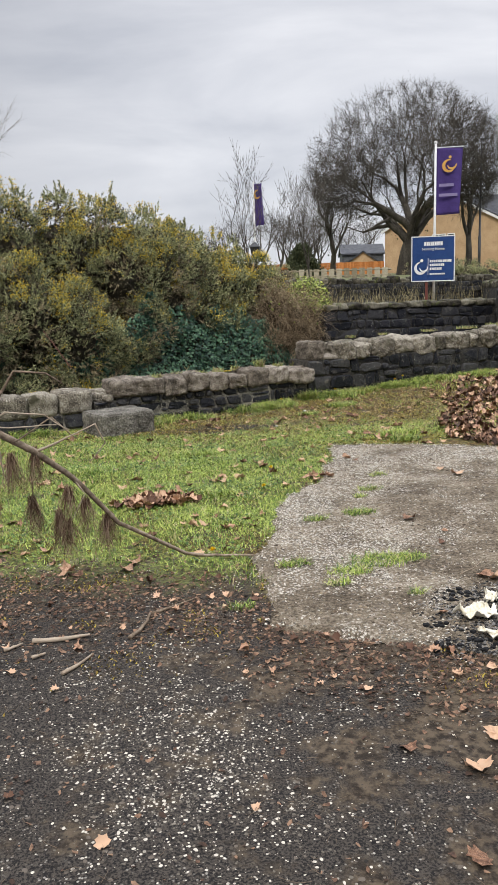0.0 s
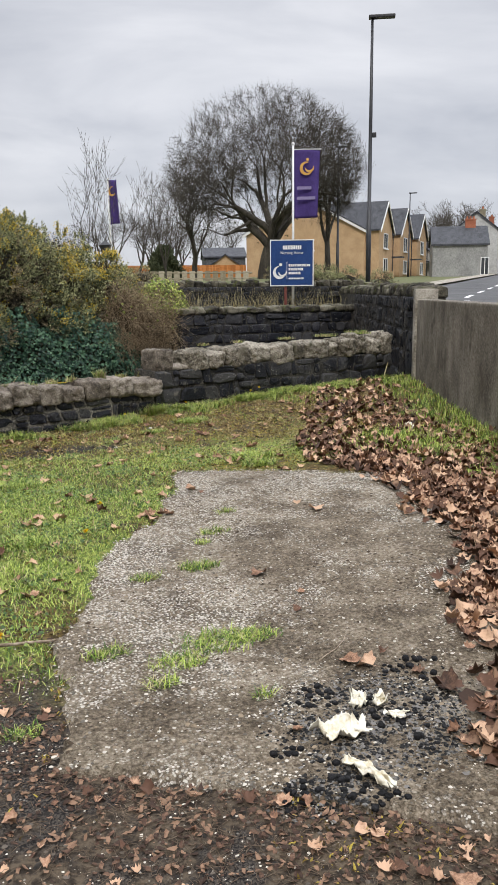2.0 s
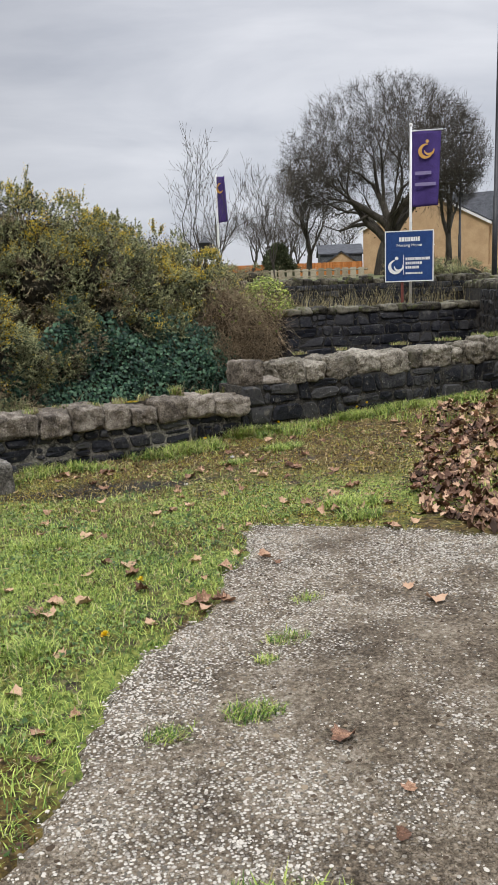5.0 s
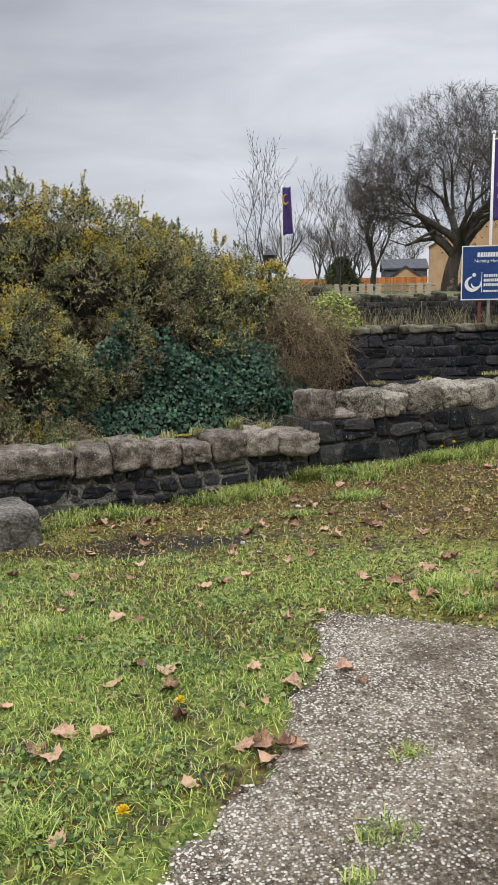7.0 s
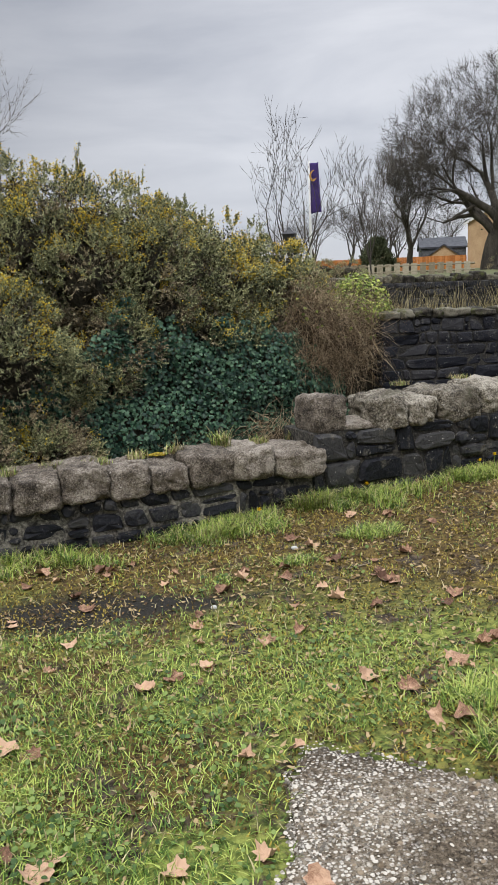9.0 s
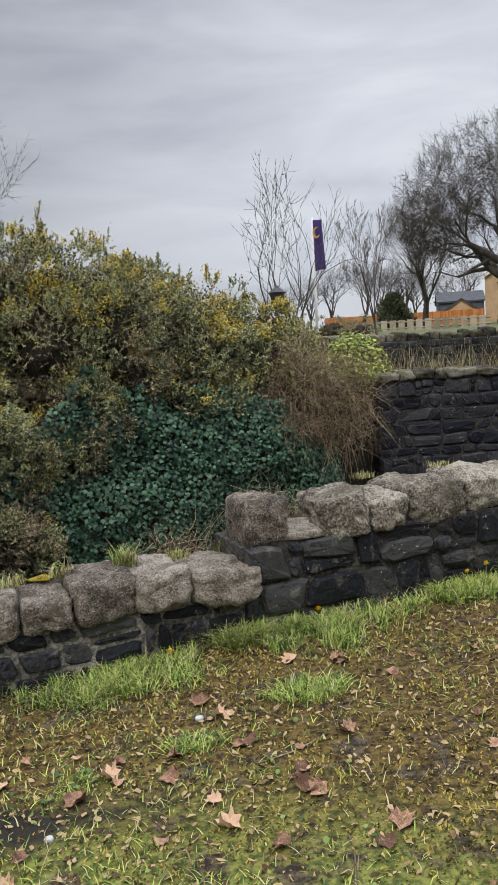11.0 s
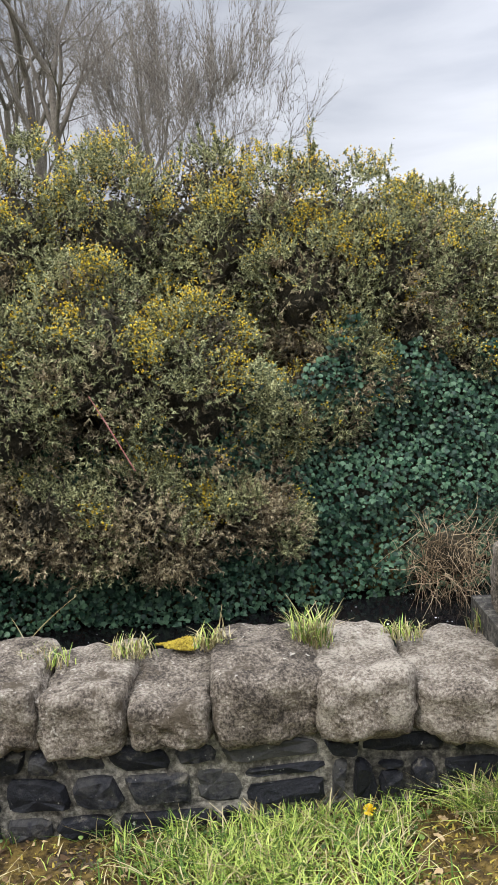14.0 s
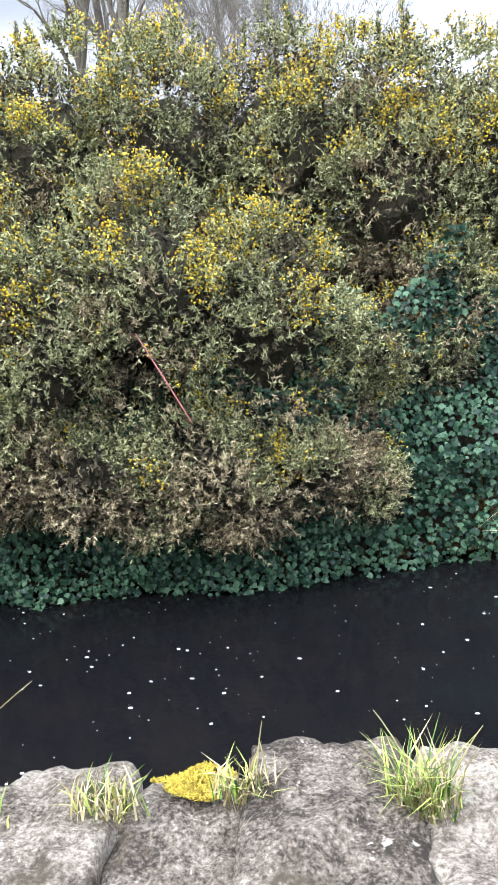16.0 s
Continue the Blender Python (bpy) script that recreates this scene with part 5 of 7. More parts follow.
cx, cy, _ = polar(36.2, 112)
simple_house("grey_cottage", (cx, cy, 2.9), 52, 11, 7, 2.9, 5.6, M_RENDER, "low grey rendered cottage with slate roof", windows=[(1, 0.8, 1.2, 1.3), (4.2, 0.8, 1.2, 1.3), (7.6, 0.8, 1.2, 1.3)])
cx, cy, _ = polar(36.1, 93)
simple_house("corner_house", (cx, cy, 2.5), 122, 5.8, 5, 3.7, 5.6, M_RENDER2, "grey rendered corner house with brick chimneys", chimneys=[(3.6, M_REDBRICK)], windows=[(5.1, 0.4, 0.9, 1.9)])
cx, cy, _ = polar(40.3, 99)
simple_house("terrace_house", (cx, cy, 2.6), 45, 34, 5, 5.4, 7.4, M_RENDER, "pale rendered terrace with shuttered front", chimneys=[(6, M_FENCE), (18, M_REDBRICK)], windows=[(2, 1, 1.2, 1.6), (7, 1, 3.0, 2.4), (12, 1, 3.0, 2.4), (17, 1, 1.2, 1.6)])
cx, cy, _ = polar(23.1, 98)
simple_house("bungalow", (cx, cy, 2.9), 23, 9, 3.9, 1.35, 2.7, M_BRICK, "small brick bungalow with pale gable edge")
cx, cy, _ = polar(20.5, 104)
simple_house("barn", (cx, cy, 2.9), 108, 5.2, 7, 2.7, 3.9, mat("barn_sheet", [(0.05, 0.055, 0.06), (0.09, 0.095, 0.1), (0.14, 0.14, 0.14)], 1, 8, 0.7, 0.3, 6), "dark sheet-clad barn behind the fence", category="barn")

# ---- fences and street things ----


def board_fence(name, a, b, height, board, gap, material, label, z0=None, rail=True, post_every=0):
    ax, ay = a
    bx, by = b
    ln = math.hypot(bx - ax, by - ay)
    f = empty(name, (ax, ay, sheet_z(ax, ay)), label, "fence")
    u = Vector((bx - ax, by - ay, 0)) / ln
    n = int(ln / (board + gap))
    bm = bevelled(0, board, -0.012, 0.012, 0, height, 0.004)
    me = bpy.data.meshes.new("board")
    bm.to_mesh(me)
    bm.free()
    me.materials.append(material)
    r = random.Random(3)
    for i in range(n):
        p = Vector((ax, ay, 0)) + u * i * (board + gap)
        ob = new("board", me)
        ob.parent = f
        ob.matrix_local = Matrix.Translation((p.x - ax, p.y - ay, sheet_z(p.x, p.y) - sheet_z(ax, ay) + r.uniform(-0.01, 0.01))) @ Matrix.Rotation(math.atan2(u.y, u.x), 4, "Z")
    if rail:
        for hz in (0.25, 0.8):
            za, zb = sheet_z(ax, ay), sheet_z(bx, by)
            tv, tf = tube([Vector((0, 0.03, hz * height)), Vector((bx - ax, by - ay + 0.03, hz * height + zb - za))], [0.05, 0.05], 4)
            link_mesh("rail", tv, tf, material, f)
    return f


p0, p1 = polar(13.2, 92), polar(23.4, 92)
board_fence("orange_fence", p0[:2], p1[:2], 1.35, 0.16, 0.005, M_ORANGE, "orange-stained close-boarded timber fence across the field")
p0, p1 = polar(15.4, 46), polar(23.9, 46)
board_fence("rail_fence", p0[:2], p1[:2], 0.55, 0.3, 0.12, M_FENCE, "low pale timber fence at the lawn edge")


def flag_cloth(parent, m, w, h, waves, seed, fold=0.05):
    nx, nz = 14, 24
    vs = []
    for j in range(nz + 1):
        for i in range(nx + 1):
            u, t = i / nx, j / nz
            vs.append(m @ Vector((u * w * (1 - 0.1 * (1 - t) * u), fold * math.sin(u * waves + t * 2.2 + seed) * (0.2 + u), -h * (1 - t) + 0.04 * u * math.sin(3 * t + seed))))
    fs = [(j * (nx + 1) + i, j * (nx + 1) + i + 1, (j + 1) * (nx + 1) + i + 1, (j + 1) * (nx + 1) + i) for j in range(nz) for i in range(nx)]
    ob = link_mesh("flag", vs, fs, M_PURPLE, parent, "purple printed flag", smooth=True)
    mod = ob.modifiers.new("thickness", "SOLIDIFY")
    mod.thickness = 0.004
    return ob


def ring_mark(bm, m, cx, cz, r, w, a0, a1, n=24, y=0.0):
    """A curved band, thick at its middle."""
    pts = []
    for i in range(n + 1):
        t = i / n
        a = a0 + (a1 - a0) * t
        ww = w * (0.25 + 0.75 * math.sin(math.pi * t))
        pts.append((m @ Vector((cx + (r - ww) * math.cos(a), y, cz + (r - ww) * math.sin(a))), m @ Vector((cx + r * math.cos(a), y, cz + r * math.sin(a)))))
    vs = [(bm.verts.new(p), bm.verts.new(q)) for p, q in pts]
    for (a, b), (c, d) in zip(vs, vs[1:]):
        bm.faces.new((a, b, d, c))


def disc(bm, m, cx, cz, r, y=0.0, n=16):
    bm.faces.new([bm.verts.new(m @ Vector((cx + r * math.cos(2 * math.pi * i / n), y, cz + r * math.sin(2 * math.pi * i / n)))) for i in range(n)])


SX, SY, sz = 9.6, 19.04, 1.62
SIGN_SCALE, SIGN_Z = 0.79, 1.595
sm = frame_of((0, 0, 0), (math.cos(radians(-26)), math.sin(radians(-26)), 0))    # faces the path
pole = empty("flagpole", (SX, SY, SIGN_Z), "white flagpole with a purple flag behind the sign", "flagpole", "flagpoles")
pole.scale = (SIGN_SCALE,) * 3
tv, tf = tube([(0, 0, -1.02), (0, 0, 5.85 - sz)], [0.045, 0.032], 12)
link_mesh("pole", tv, tf, M_WHITE, pole, smooth=True)
bm = bmesh.new()
bmesh.ops.create_uvsphere(bm, u_segments=10, v_segments=8, radius=0.055, matrix=Matrix.Translation((0, 0, 5.88 - sz)))
part("finial", bm, M_WHITE, pole, smooth=True)
tv, tf = tube([(0, 0, 5.72 - sz), sm @ Vector((0.86, 0, 5.72 - sz))], [0.016, 0.016], 6)
link_mesh("flag_arm", tv, tf, M_WHITE, pole)
fl = flag_cloth(pole, sm @ Matrix.Translation((0.03, 0, 5.7 - sz)), 0.8, 2.02, 5.0, 0.4)
bm = bmesh.new()
fm = sm @ Matrix.Translation((0.4, -0.1, 5.15 - sz))
ring_mark(bm, fm, 0, 0, 0.2, 0.1, radians(70), radians(330))
ring_mark(bm, fm, 0.1, 0.02, 0.14, 0.07, radians(180), radians(380))
disc(bm, fm, 0.04, 0.26, 0.045)
part("flag_emblem", bm, M_GOLD, fl, "gold curved emblem")
bm = bmesh.new()
for z0, ww in ((-0.62, 0.44), (-0.92, 0.56)):
    box(bm, -0.28, -0.28 + ww, -0.004, 0.0, z0, z0 + 0.09, fm)
part("flag_lettering", bm, mat("lilac_print", [(0.2, 0.17, 0.3), (0.24, 0.2, 0.35), (0.28, 0.24, 0.4)], 2, 20, 0.8, 0), fl)

sign = empty("sign_board", (SX, SY, SIGN_Z), "blue sign board with white lettering on a maroon post", "sign")
sign.scale = (SIGN_SCALE,) * 3
board_m = sm @ Matrix.Translation((-0.72, -0.09, 1.62 - sz))
bd = part("board", bevelled(0, 1.36, -0.03, 0.0, 0, 1.42, 0.01, board_m), M_BLUE, sign)
bm = bmesh.new()
for a in ((0, 1.36, 0, 0.03), (0, 1.36, 1.39, 1.42), (0, 0.03, 0.03, 1.39), (1.33, 1.36, 0.03, 1.39)):
    box(bm, a[0], a[1], -0.036, -0.031, a[2], a[3], board_m)
part("border", bm, M_WHITE, bd)
bm = bmesh.new()
ring_mark(bm, board_m, 0.29, 0.42, 0.2, 0.1, radians(95), radians(340), y=-0.036)
ring_mark(bm, board_m, 0.39, 0.42, 0.13, 0.06, radians(170), radians(390), y=-0.038)
disc(bm, board_m, 0.33, 0.66, 0.05, y=-0.036)
part("emblem", bm, M_WHITE, bd, "white curved emblem")
bm = bmesh.new()
box(bm, 0.52, 0.535, -0.036, -0.031, 0.2, 0.74, board_m)
part("divider", bm, M_WHITE, bd)
for z0, hh, x0, ww, sd in ((0.6, 0.075, 0.58, 0.68, 68), (0.48, 0.075, 0.58, 0.46, 46), (0.36, 0.075, 0.58, 0.36, 38), (0.21, 0.05, 0.58, 0.48, 50), (1.12, 0.12, 0.4, 0.56, 2)):
    bm, x, r = bmesh.new(), x0, random.Random(sd)
    while x < x0 + ww:
        cw = r.uniform(0.03, 0.055) * (1.2 if z0 > 1 else 1.0)
        box(bm, x, x + cw, -0.036, -0.031, z0, z0 + hh, board_m)
        x += cw + 0.012
    part("line_of_lettering", bm, M_WHITE, bd)
cu = bpy.data.curves.new("line", "FONT")
cu.body, cu.size, cu.align_x = "Nursing Home", 0.118, "CENTER"
cu.extrude = 0.002
txt = new("line_of_text", cu)
txt.data.materials.append(M_WHITE)
txt.parent = bd
txt.matrix_local = board_m @ Matrix.Translation((0.68, -0.036, 0.98)) @ pose(0, 0, 0, 90, 0, 0)
for px in (-0.23,):
    tv, tf = tube([sm @ Vector((px, -0.05, -1.02)), sm @ Vector((px, -0.05, 1.7 - sz))], [0.05, 0.05], 4)
    link_mesh("post", tv, tf, mat("maroon_post_paint", [(0.1, 0.03, 0.025), (0.16, 0.05, 0.04), (0.21, 0.07, 0.055)], 4, 30, 0.7, 0.2, 30), sign)

BX, BY = 7.8, 30.2
bz = sheet_z(BX, BY)
pole = empty("flagpole", (BX, BY, bz), "white flagpole with a furled purple flag", "flagpole", "flagpoles")
tv, tf = tube([(0, 0, -0.3), (0, 0, 5.5 - bz)], [0.045, 0.032], 12)
link_mesh("pole", tv, tf, M_WHITE, pole, smooth=True)
fm = frame_of((0, 0, 0), (0.5, -0.87, 0)) @ Matrix.Translation((0.03, 0, 5.42 - bz))
fl = flag_cloth(pole, fm, 0.5, 1.55, 8.0, 1.4, fold=0.1)
bm = bmesh.new()
ring_mark(bm, fm @ Matrix.Translation((0.28, -0.13, -0.42)), 0, 0, 0.17, 0.09, radians(70), radians(330))
part("flag_emblem", bm, M_GOLD, fl, "gold curved emblem")


def street_lamp(place, height, arm_dir, r, label, arm=0.75):
    s = empty("street_lamp", place, label, "street lamp", "street lamps")
    tv, tf = tube([(0, 0, -0.2), (0, 0, height * 0.3), (0, 0, height * 0.301), (0, 0, height * 0.62), (0, 0, height)], [r, r, r * 0.78, r * 0.7, r * 0.5], 12)
    link_mesh("column", tv, tf, M_BLACK, s, smooth=True)
    d = Vector(arm_dir).normalized()
    tv, tf = tube([Vector((0, 0, height - 0.05)), d * 0.25 + Vector((0, 0, height))], [r * 0.4, r * 0.35], 8)
    link_mesh("arm", tv, tf, M_BLACK, s)
    bm = bevelled(-0.12, arm, -0.13, 0.13, -0.05, 0.05, 0.025, Matrix.Translation((0, 0, height + 0.02)) @ frame_of((0, 0, 0), d))
    part("lamp_head", bm, M_BLACK, s, "flat black lantern head")
    bm = bevelled(0.06, 0.2, -0.05, 0.05, -0.08, 0.08, 0.02, Matrix.Translation((0, 0, height * 0.58)) @ frame_of((0, 0, 0), d))
    part("control_box", bm, M_BLACK, s)
    return s


lx, ly, lz = polar(31.75, 30)
street_lamp((lx, ly, 1.55), 8.8, (0.85, -0.52, 0), 0.085, "tall dark street lamp column beside the road")
lx, ly, lz = polar(29.7, 58)
street_lamp((lx, ly, 2.0), 8.9, (0.85, -0.52, 0), 0.1, "dark street lamp in front of the brick house")
lx, ly, lz = polar(34.5, 95)
street_lamp((lx, ly, 2.6), 9.3, (0.85, -0.52, 0), 0.1, "far dark street lamp by the houses")

# garden lantern behind the hedge
lan = empty("garden_lantern", (4.65, 18.0, 1.4), "black garden lantern on a post behind the hedge", "lantern")
tv, tf = tube([(0, 0, -0.1), (0, 0, 0.82)], [0.035, 0.03], 10)
link_mesh("post", tv, tf, M_BLACK, lan)
tv, tf = tube([(0, 0, 0.8), (0, 0, 0.84), (0, 0, 1.06), (0, 0, 1.07), (0, 0, 1.14), (0, 0, 1.18)], [0.04, 0.075, 0.125, 0.15, 0.05, 0.015], 6)
link_mesh("lamp_head", tv, tf, M_BLACK, lan)

# parked cars


def car(place, az, paint, label):
    c = empty("car", place, label, "car", "cars on the road")
    a = radians(az)
    rot = frame_of((0, 0, 0), (math.sin(a), math.cos(a), 0))
    prof = [(-2.1, 0.35), (-2.1, 0.75), (-1.95, 0.95), (-1.7, 1.02), (-1.2, 1.42), (-0.5, 1.5), (0.35, 1.45), (1.0, 1.0), (1.9, 0.88), (2.12, 0.7), (2.12, 0.35)]
    bm = bmesh.new()
    l = [bm.verts.new(rot @ Vector((x, -0.85 + 0.14 * max(0, z - 0.95), z))) for x, z in prof]
    r = [bm.verts.new(rot @ Vector((x, 0.85 - 0.14 * max(0, z - 0.95), z))) for x, z in prof]
    n = len(prof)
    for i in range(n):
        j = (i + 1) % n
        bm.faces.new((l[i], l[j], r[j], r[i]))
    bm.faces.new(l[::-1])
    bm.faces.new(r)
    bmesh.ops.recalc_face_normals(bm, faces=bm.faces[:])
    bmesh.ops.bevel(bm, geom=bm.edges[:], offset=0.05, segments=2, affect="EDGES")
    body = part("body", bm, paint, c, smooth=False)
    for nm, x0, x1, z0, z1 in (("rear_window", -1.62, -1.3, 1.06, 1.32),):
        bm = bmesh.new()
        vs = [rot @ Vector(p) for p in ((-1.7, -0.62, 1.05), (-1.7, 0.62, 1.05), (-1.3, 0.56, 1.38), (-1.3, -0.56, 1.38))]
        bm.faces.new([bm.verts.new(v + Vector((0, 0, 0.012)) - (rot @ Vector((0.02, 0, 0)))) for v in vs])
        part(nm, bm, M_GLASS, body)
    bm = bmesh.new()
    vs = [rot @ Vector(p) for p in ((1.0, -0.64, 1.04), (1.0, 0.64, 1.04), (0.42, 0.56, 1.41), (0.42, -0.56, 1.41))]
    bm.faces.new([bm.verts.new(v + Vector((0, 0, 0.012)) + (rot @ Vector((0.02, 0, 0)))) for v in vs])
    part("windscreen", bm, M_GLASS, body)
    for x in (-1.3, 1.3):
        for y in (-0.82, 0.82):
            bm = bmesh.new()
            bmesh.ops.create_cone(bm, cap_ends=True, segments=18, radius1=0.33, radius2=0.33, depth=0.2, matrix=rot @ Matrix.Translation((x, y, 0.33)) @ pose(0, 0, 0, 90, 0, 0))
            wh = part("wheel", bm, M_BLACK, c)
            bm = bmesh.new()
            bmesh.ops.create_cone(bm, cap_ends=True, segments=14, radius1=0.2, radius2=0.17, depth=0.22, matrix=rot @ Matrix.Translation((x, y, 0.33)) @ pose(0, 0, 0, 90, 0, 0))
            part("rim", bm, M_RENDER, wh)
    for y in (-0.6, 0.6):
        bm = bmesh.new()
        box(bm, -2.13, -2.08, y - 0.15, y + 0.15, 0.7, 0.85, rot)
        part("tail_light", bm, M_REDBRICK, c)
        bm = bmesh.new()
        box(bm, 2.08, 2.14, y - 0.16, y + 0.16, 0.62, 0.76, rot)
        part("headlight", bm, M_WHITE, c)
    return c


M_CARDARK = mat("dark_car_paint", [(0.015, 0.016, 0.02), (0.02, 0.022, 0.027), (0.03, 0.032, 0.037)], 1, 4, 0.3, 0, spec=0.6)
M_CARWHITE = mat("white_car_paint", [(0.7, 0.7, 0.7), (0.76, 0.76, 0.76), (0.8, 0.8, 0.8)], 1, 4, 0.3, 0, spec=0.6)


def road_spot(s, n):
    p, d = road_line(s)
    q = p + Vector((d.y, -d.x, 0)) * n
    return (q.x, q.y, road_z(s) + field_z(q.x, q.y) + 0.02), math.degrees(math.atan2(d.x, d.y))


spot, az = road_spot(88, -2.0)
car(spot, az, M_CARDARK, "dark car parked beside the terrace")
spot, az = road_spot(80, 0.6)
car(spot, az + 180, M_CARWHITE, "white car coming along the road")

# garden wall and shrubs before the brick house
p0, p1 = polar(24.0, 84), polar(33.5, 80)
u = Vector((p1[0] - p0[0], p1[1] - p0[1], 0))
gw = part("wall_garden", bevelled(0, u.length, 0, 0.25, -0.5, 0.8, 0.03), M_BRICK)
gw.matrix_world = frame_of((p0[0], p0[1], 2.35), u)
tagged(gw, "low buff brick garden wall before the house", "wall", kind="structure")
for i, (az, dist, r, z) in enumerate([(27.6, 40, 1.0, 2.2), (28.9, 42, 0.8, 2.1), (30.4, 36, 0.6, 1.9), (26.2, 58, 1.3, 2.6), (16.2, 44, 0.7, 2.2), (14.6, 46, 0.9, 2.3), (32.6, 34, 0.5, 1.75), (29.6, 30, 0.4, 1.7), (28.2, 28, 0.35, 1.7)]):
    x, y, _ = polar(az, dist)
    gorse((x, y, z - 0.1), (r * 1.3, r, r * 0.8), 300 + i, bloom=0.0, dry=0.5, count=700, group="shrubs beyond the river", label="low brown-green winter shrub beyond the river", name="shrub")

# ---- ground cover ----


def blade_cloud(rng, root, length, width, lean, bend):
    """Grass blades: three triangles each, bending over."""
    k = len(root)
    a = rng.uniform(0, 2 * math.pi, k)
    out = np.stack([np.cos(a), np.sin(a), 0 * a], 1)
    side = np.stack([-np.sin(a), np.cos(a), 0 * a], 1)
    ln = length[:, None]
    up = np.array([0, 0, 1.0])
    mid = root + (up * (1 - 0.3 * lean[:, None]) + out * lean[:, None]) * ln * 0.55
    tip = mid + (up * (0.75 - bend[:, None]) + out * (lean + bend)[:, None]) * ln * 0.5
    w = width[:, None]
    v = np.stack([root - side * w, root + side * w, mid - side * w * 0.75, mid + side * w * 0.75, tip], 1).reshape(-1, 3)
    f = np.array([[0, 1, 3], [0, 3, 2], [2, 3, 4]])[None] + 5 * np.arange(k)[:, None, None]
    return v, f.reshape(-1, 3)


M_GRASS = mat("grass_blade", [(0.055, 0.115, 0.015), (0.2, 0.3, 0.042), (0.42, 0.49, 0.115)], 1.3, 9, 0.55, 0, island=0.4)
M_STRAW = mat("dry_grass", [(0.2, 0.16, 0.07), (0.34, 0.285, 0.14), (0.48, 0.42, 0.24)], 2, 10, 0.8, 0, island=0.5)
M_MOSSY = mat("moss", [(0.045, 0.03, 0.007), (0.17, 0.118, 0.023), (0.35, 0.275, 0.055)], 2, 14, 0.95, 0, island=0.5)
M_LEAF = mat("fallen_leaf_brown", [(0.1, 0.05, 0.03), (0.3, 0.165, 0.1), (0.52, 0.34, 0.22)], 3, 40, 0.7, 0.3, 60, island=0.5, obj=0.3)
M_LEAFDARK = mat("rotting_leaf", [(0.04, 0.022, 0.014), (0.11, 0.06, 0.038), (0.24, 0.145, 0.09)], 4, 40, 0.75, 0.3, 60, island=0.35)
M_TWIG = mat("dead_twig", [(0.13, 0.095, 0.065), (0.25, 0.195, 0.14), (0.38, 0.31, 0.235)], 6, 40, 0.9, 0.3, 60, obj=0.3)
M_PEBBLE = mat("pebble", [(0.12, 0.105, 0.083), (0.28, 0.255, 0.21), (0.52, 0.48, 0.41)], 6, 40, 0.85, 0, island=0.7)
M_CHAR = mat("charred_lump", [(0.004, 0.004, 0.004), (0.011, 0.011, 0.012), (0.035, 0.035, 0.037)], 14, 60, 0.8, 0.8, 60, island=0.3, spec=0.2)
M_PAPER = mat("scorched_white_plastic", [(0.55, 0.48, 0.33), (0.74, 0.7, 0.58), (0.82, 0.8, 0.72)], 9, 40, 0.6, 0.2, 30)
M_DANDELION = mat("dandelion_yellow", [(0.75, 0.5, 0.01), (0.82, 0.6, 0.02), (0.85, 0.68, 0.05)], 4, 40, 0.6, 0)

pad_box = [(min(p[0] for p in PAD), max(p[0] for p in PAD)), (min(p[1] for p in PAD), max(p[1] for p in PAD))]


PAD_CELL = 0.02
PAD_ROWS = []
for j in range(int((pad_box[1][1] - pad_box[1][0]) / PAD_CELL) + 2):
    yy = pad_box[1][0] + j * PAD_CELL
    cuts = sorted(ax + (yy - ay) * (bx - ax) / (by - ay) for (ax, ay), (bx, by) in zip(PAD, PAD[1:] + PAD[:1]) if (ay > yy) != (by > yy))
    PAD_ROWS.append(cuts)


def in_pad(x, y):
    if not (pad_box[0][0] < x < pad_box[0][1] and pad_box[1][0] < y < pad_box[1][1]):
        return False
    return sum(c < x for c in PAD_ROWS[int((y - pad_box[1][0]) / PAD_CELL + 0.5)]) % 2 == 1


def pad_left(y):
    return float(np.interp(y, [3.08, 3.93, 4.63, 5.12, 5.6, 6.66], [0.78, 0.99, 1.25, 1.54, 1.93, 2.38]))


def lay(x, y):
    return near_ground(x, y) + (PAD_H if in_pad(x, y) else 0)


def scatter(seed, count, x0, x1, y0, y1, keep):
    r = random.Random(seed)
    out = []
    tries = 0
    while len(out) < count and tries < count * 40:
        tries += 1
        x, y = r.uniform(x0, x1), r.uniform(y0, y1)
        if r.random() < keep(x, y):
            out.append((x, y))
    return np.array(out)


def open_ground(x, y):
    """1 on the near side of the river wall and the road wall."""
    return y < wall_y(x) - 0.02 and along_road(x, y)[1] < -0.03


def lawn(x, y):
    if not open_ground(x, y) or in_pad(x, y):
        return 0
    edge = y + 0.45 * x + 0.8 * hash_noise(x, y, 1.2, 2)
    g = step(3.9, 4.8, edge) * step(0.35, -0.35, x - pad_left(y) if y < 6.66 else -1)
    moss = step(7.5, 8.4, y + 0.25 * x)             # towards the wall it turns to moss and chaff
    patch = 0.45 + 0.9 * hash_noise(x, y, 1.1, 7) + 0.9 * hash_noise(x, y, 3.3, 1) + 0.6 * hash_noise(x, y, 9.0, 5)
    right = step(2.3, 3.2, x)
    k = g * (1 - 0.86 * moss) + 0.1 * moss * max(0, patch) + 0.22 * moss * step(0.62, 0.9, patch)
    k *= 1 - 0.75 * right
    wet = step(0.75, 0.3, abs(x - 1.55) * 0.6 + abs(y - 7.95) * 2.2)
    return max(0.0, k * (0.45 + 0.75 * max(0, patch))) * (1 - wet)


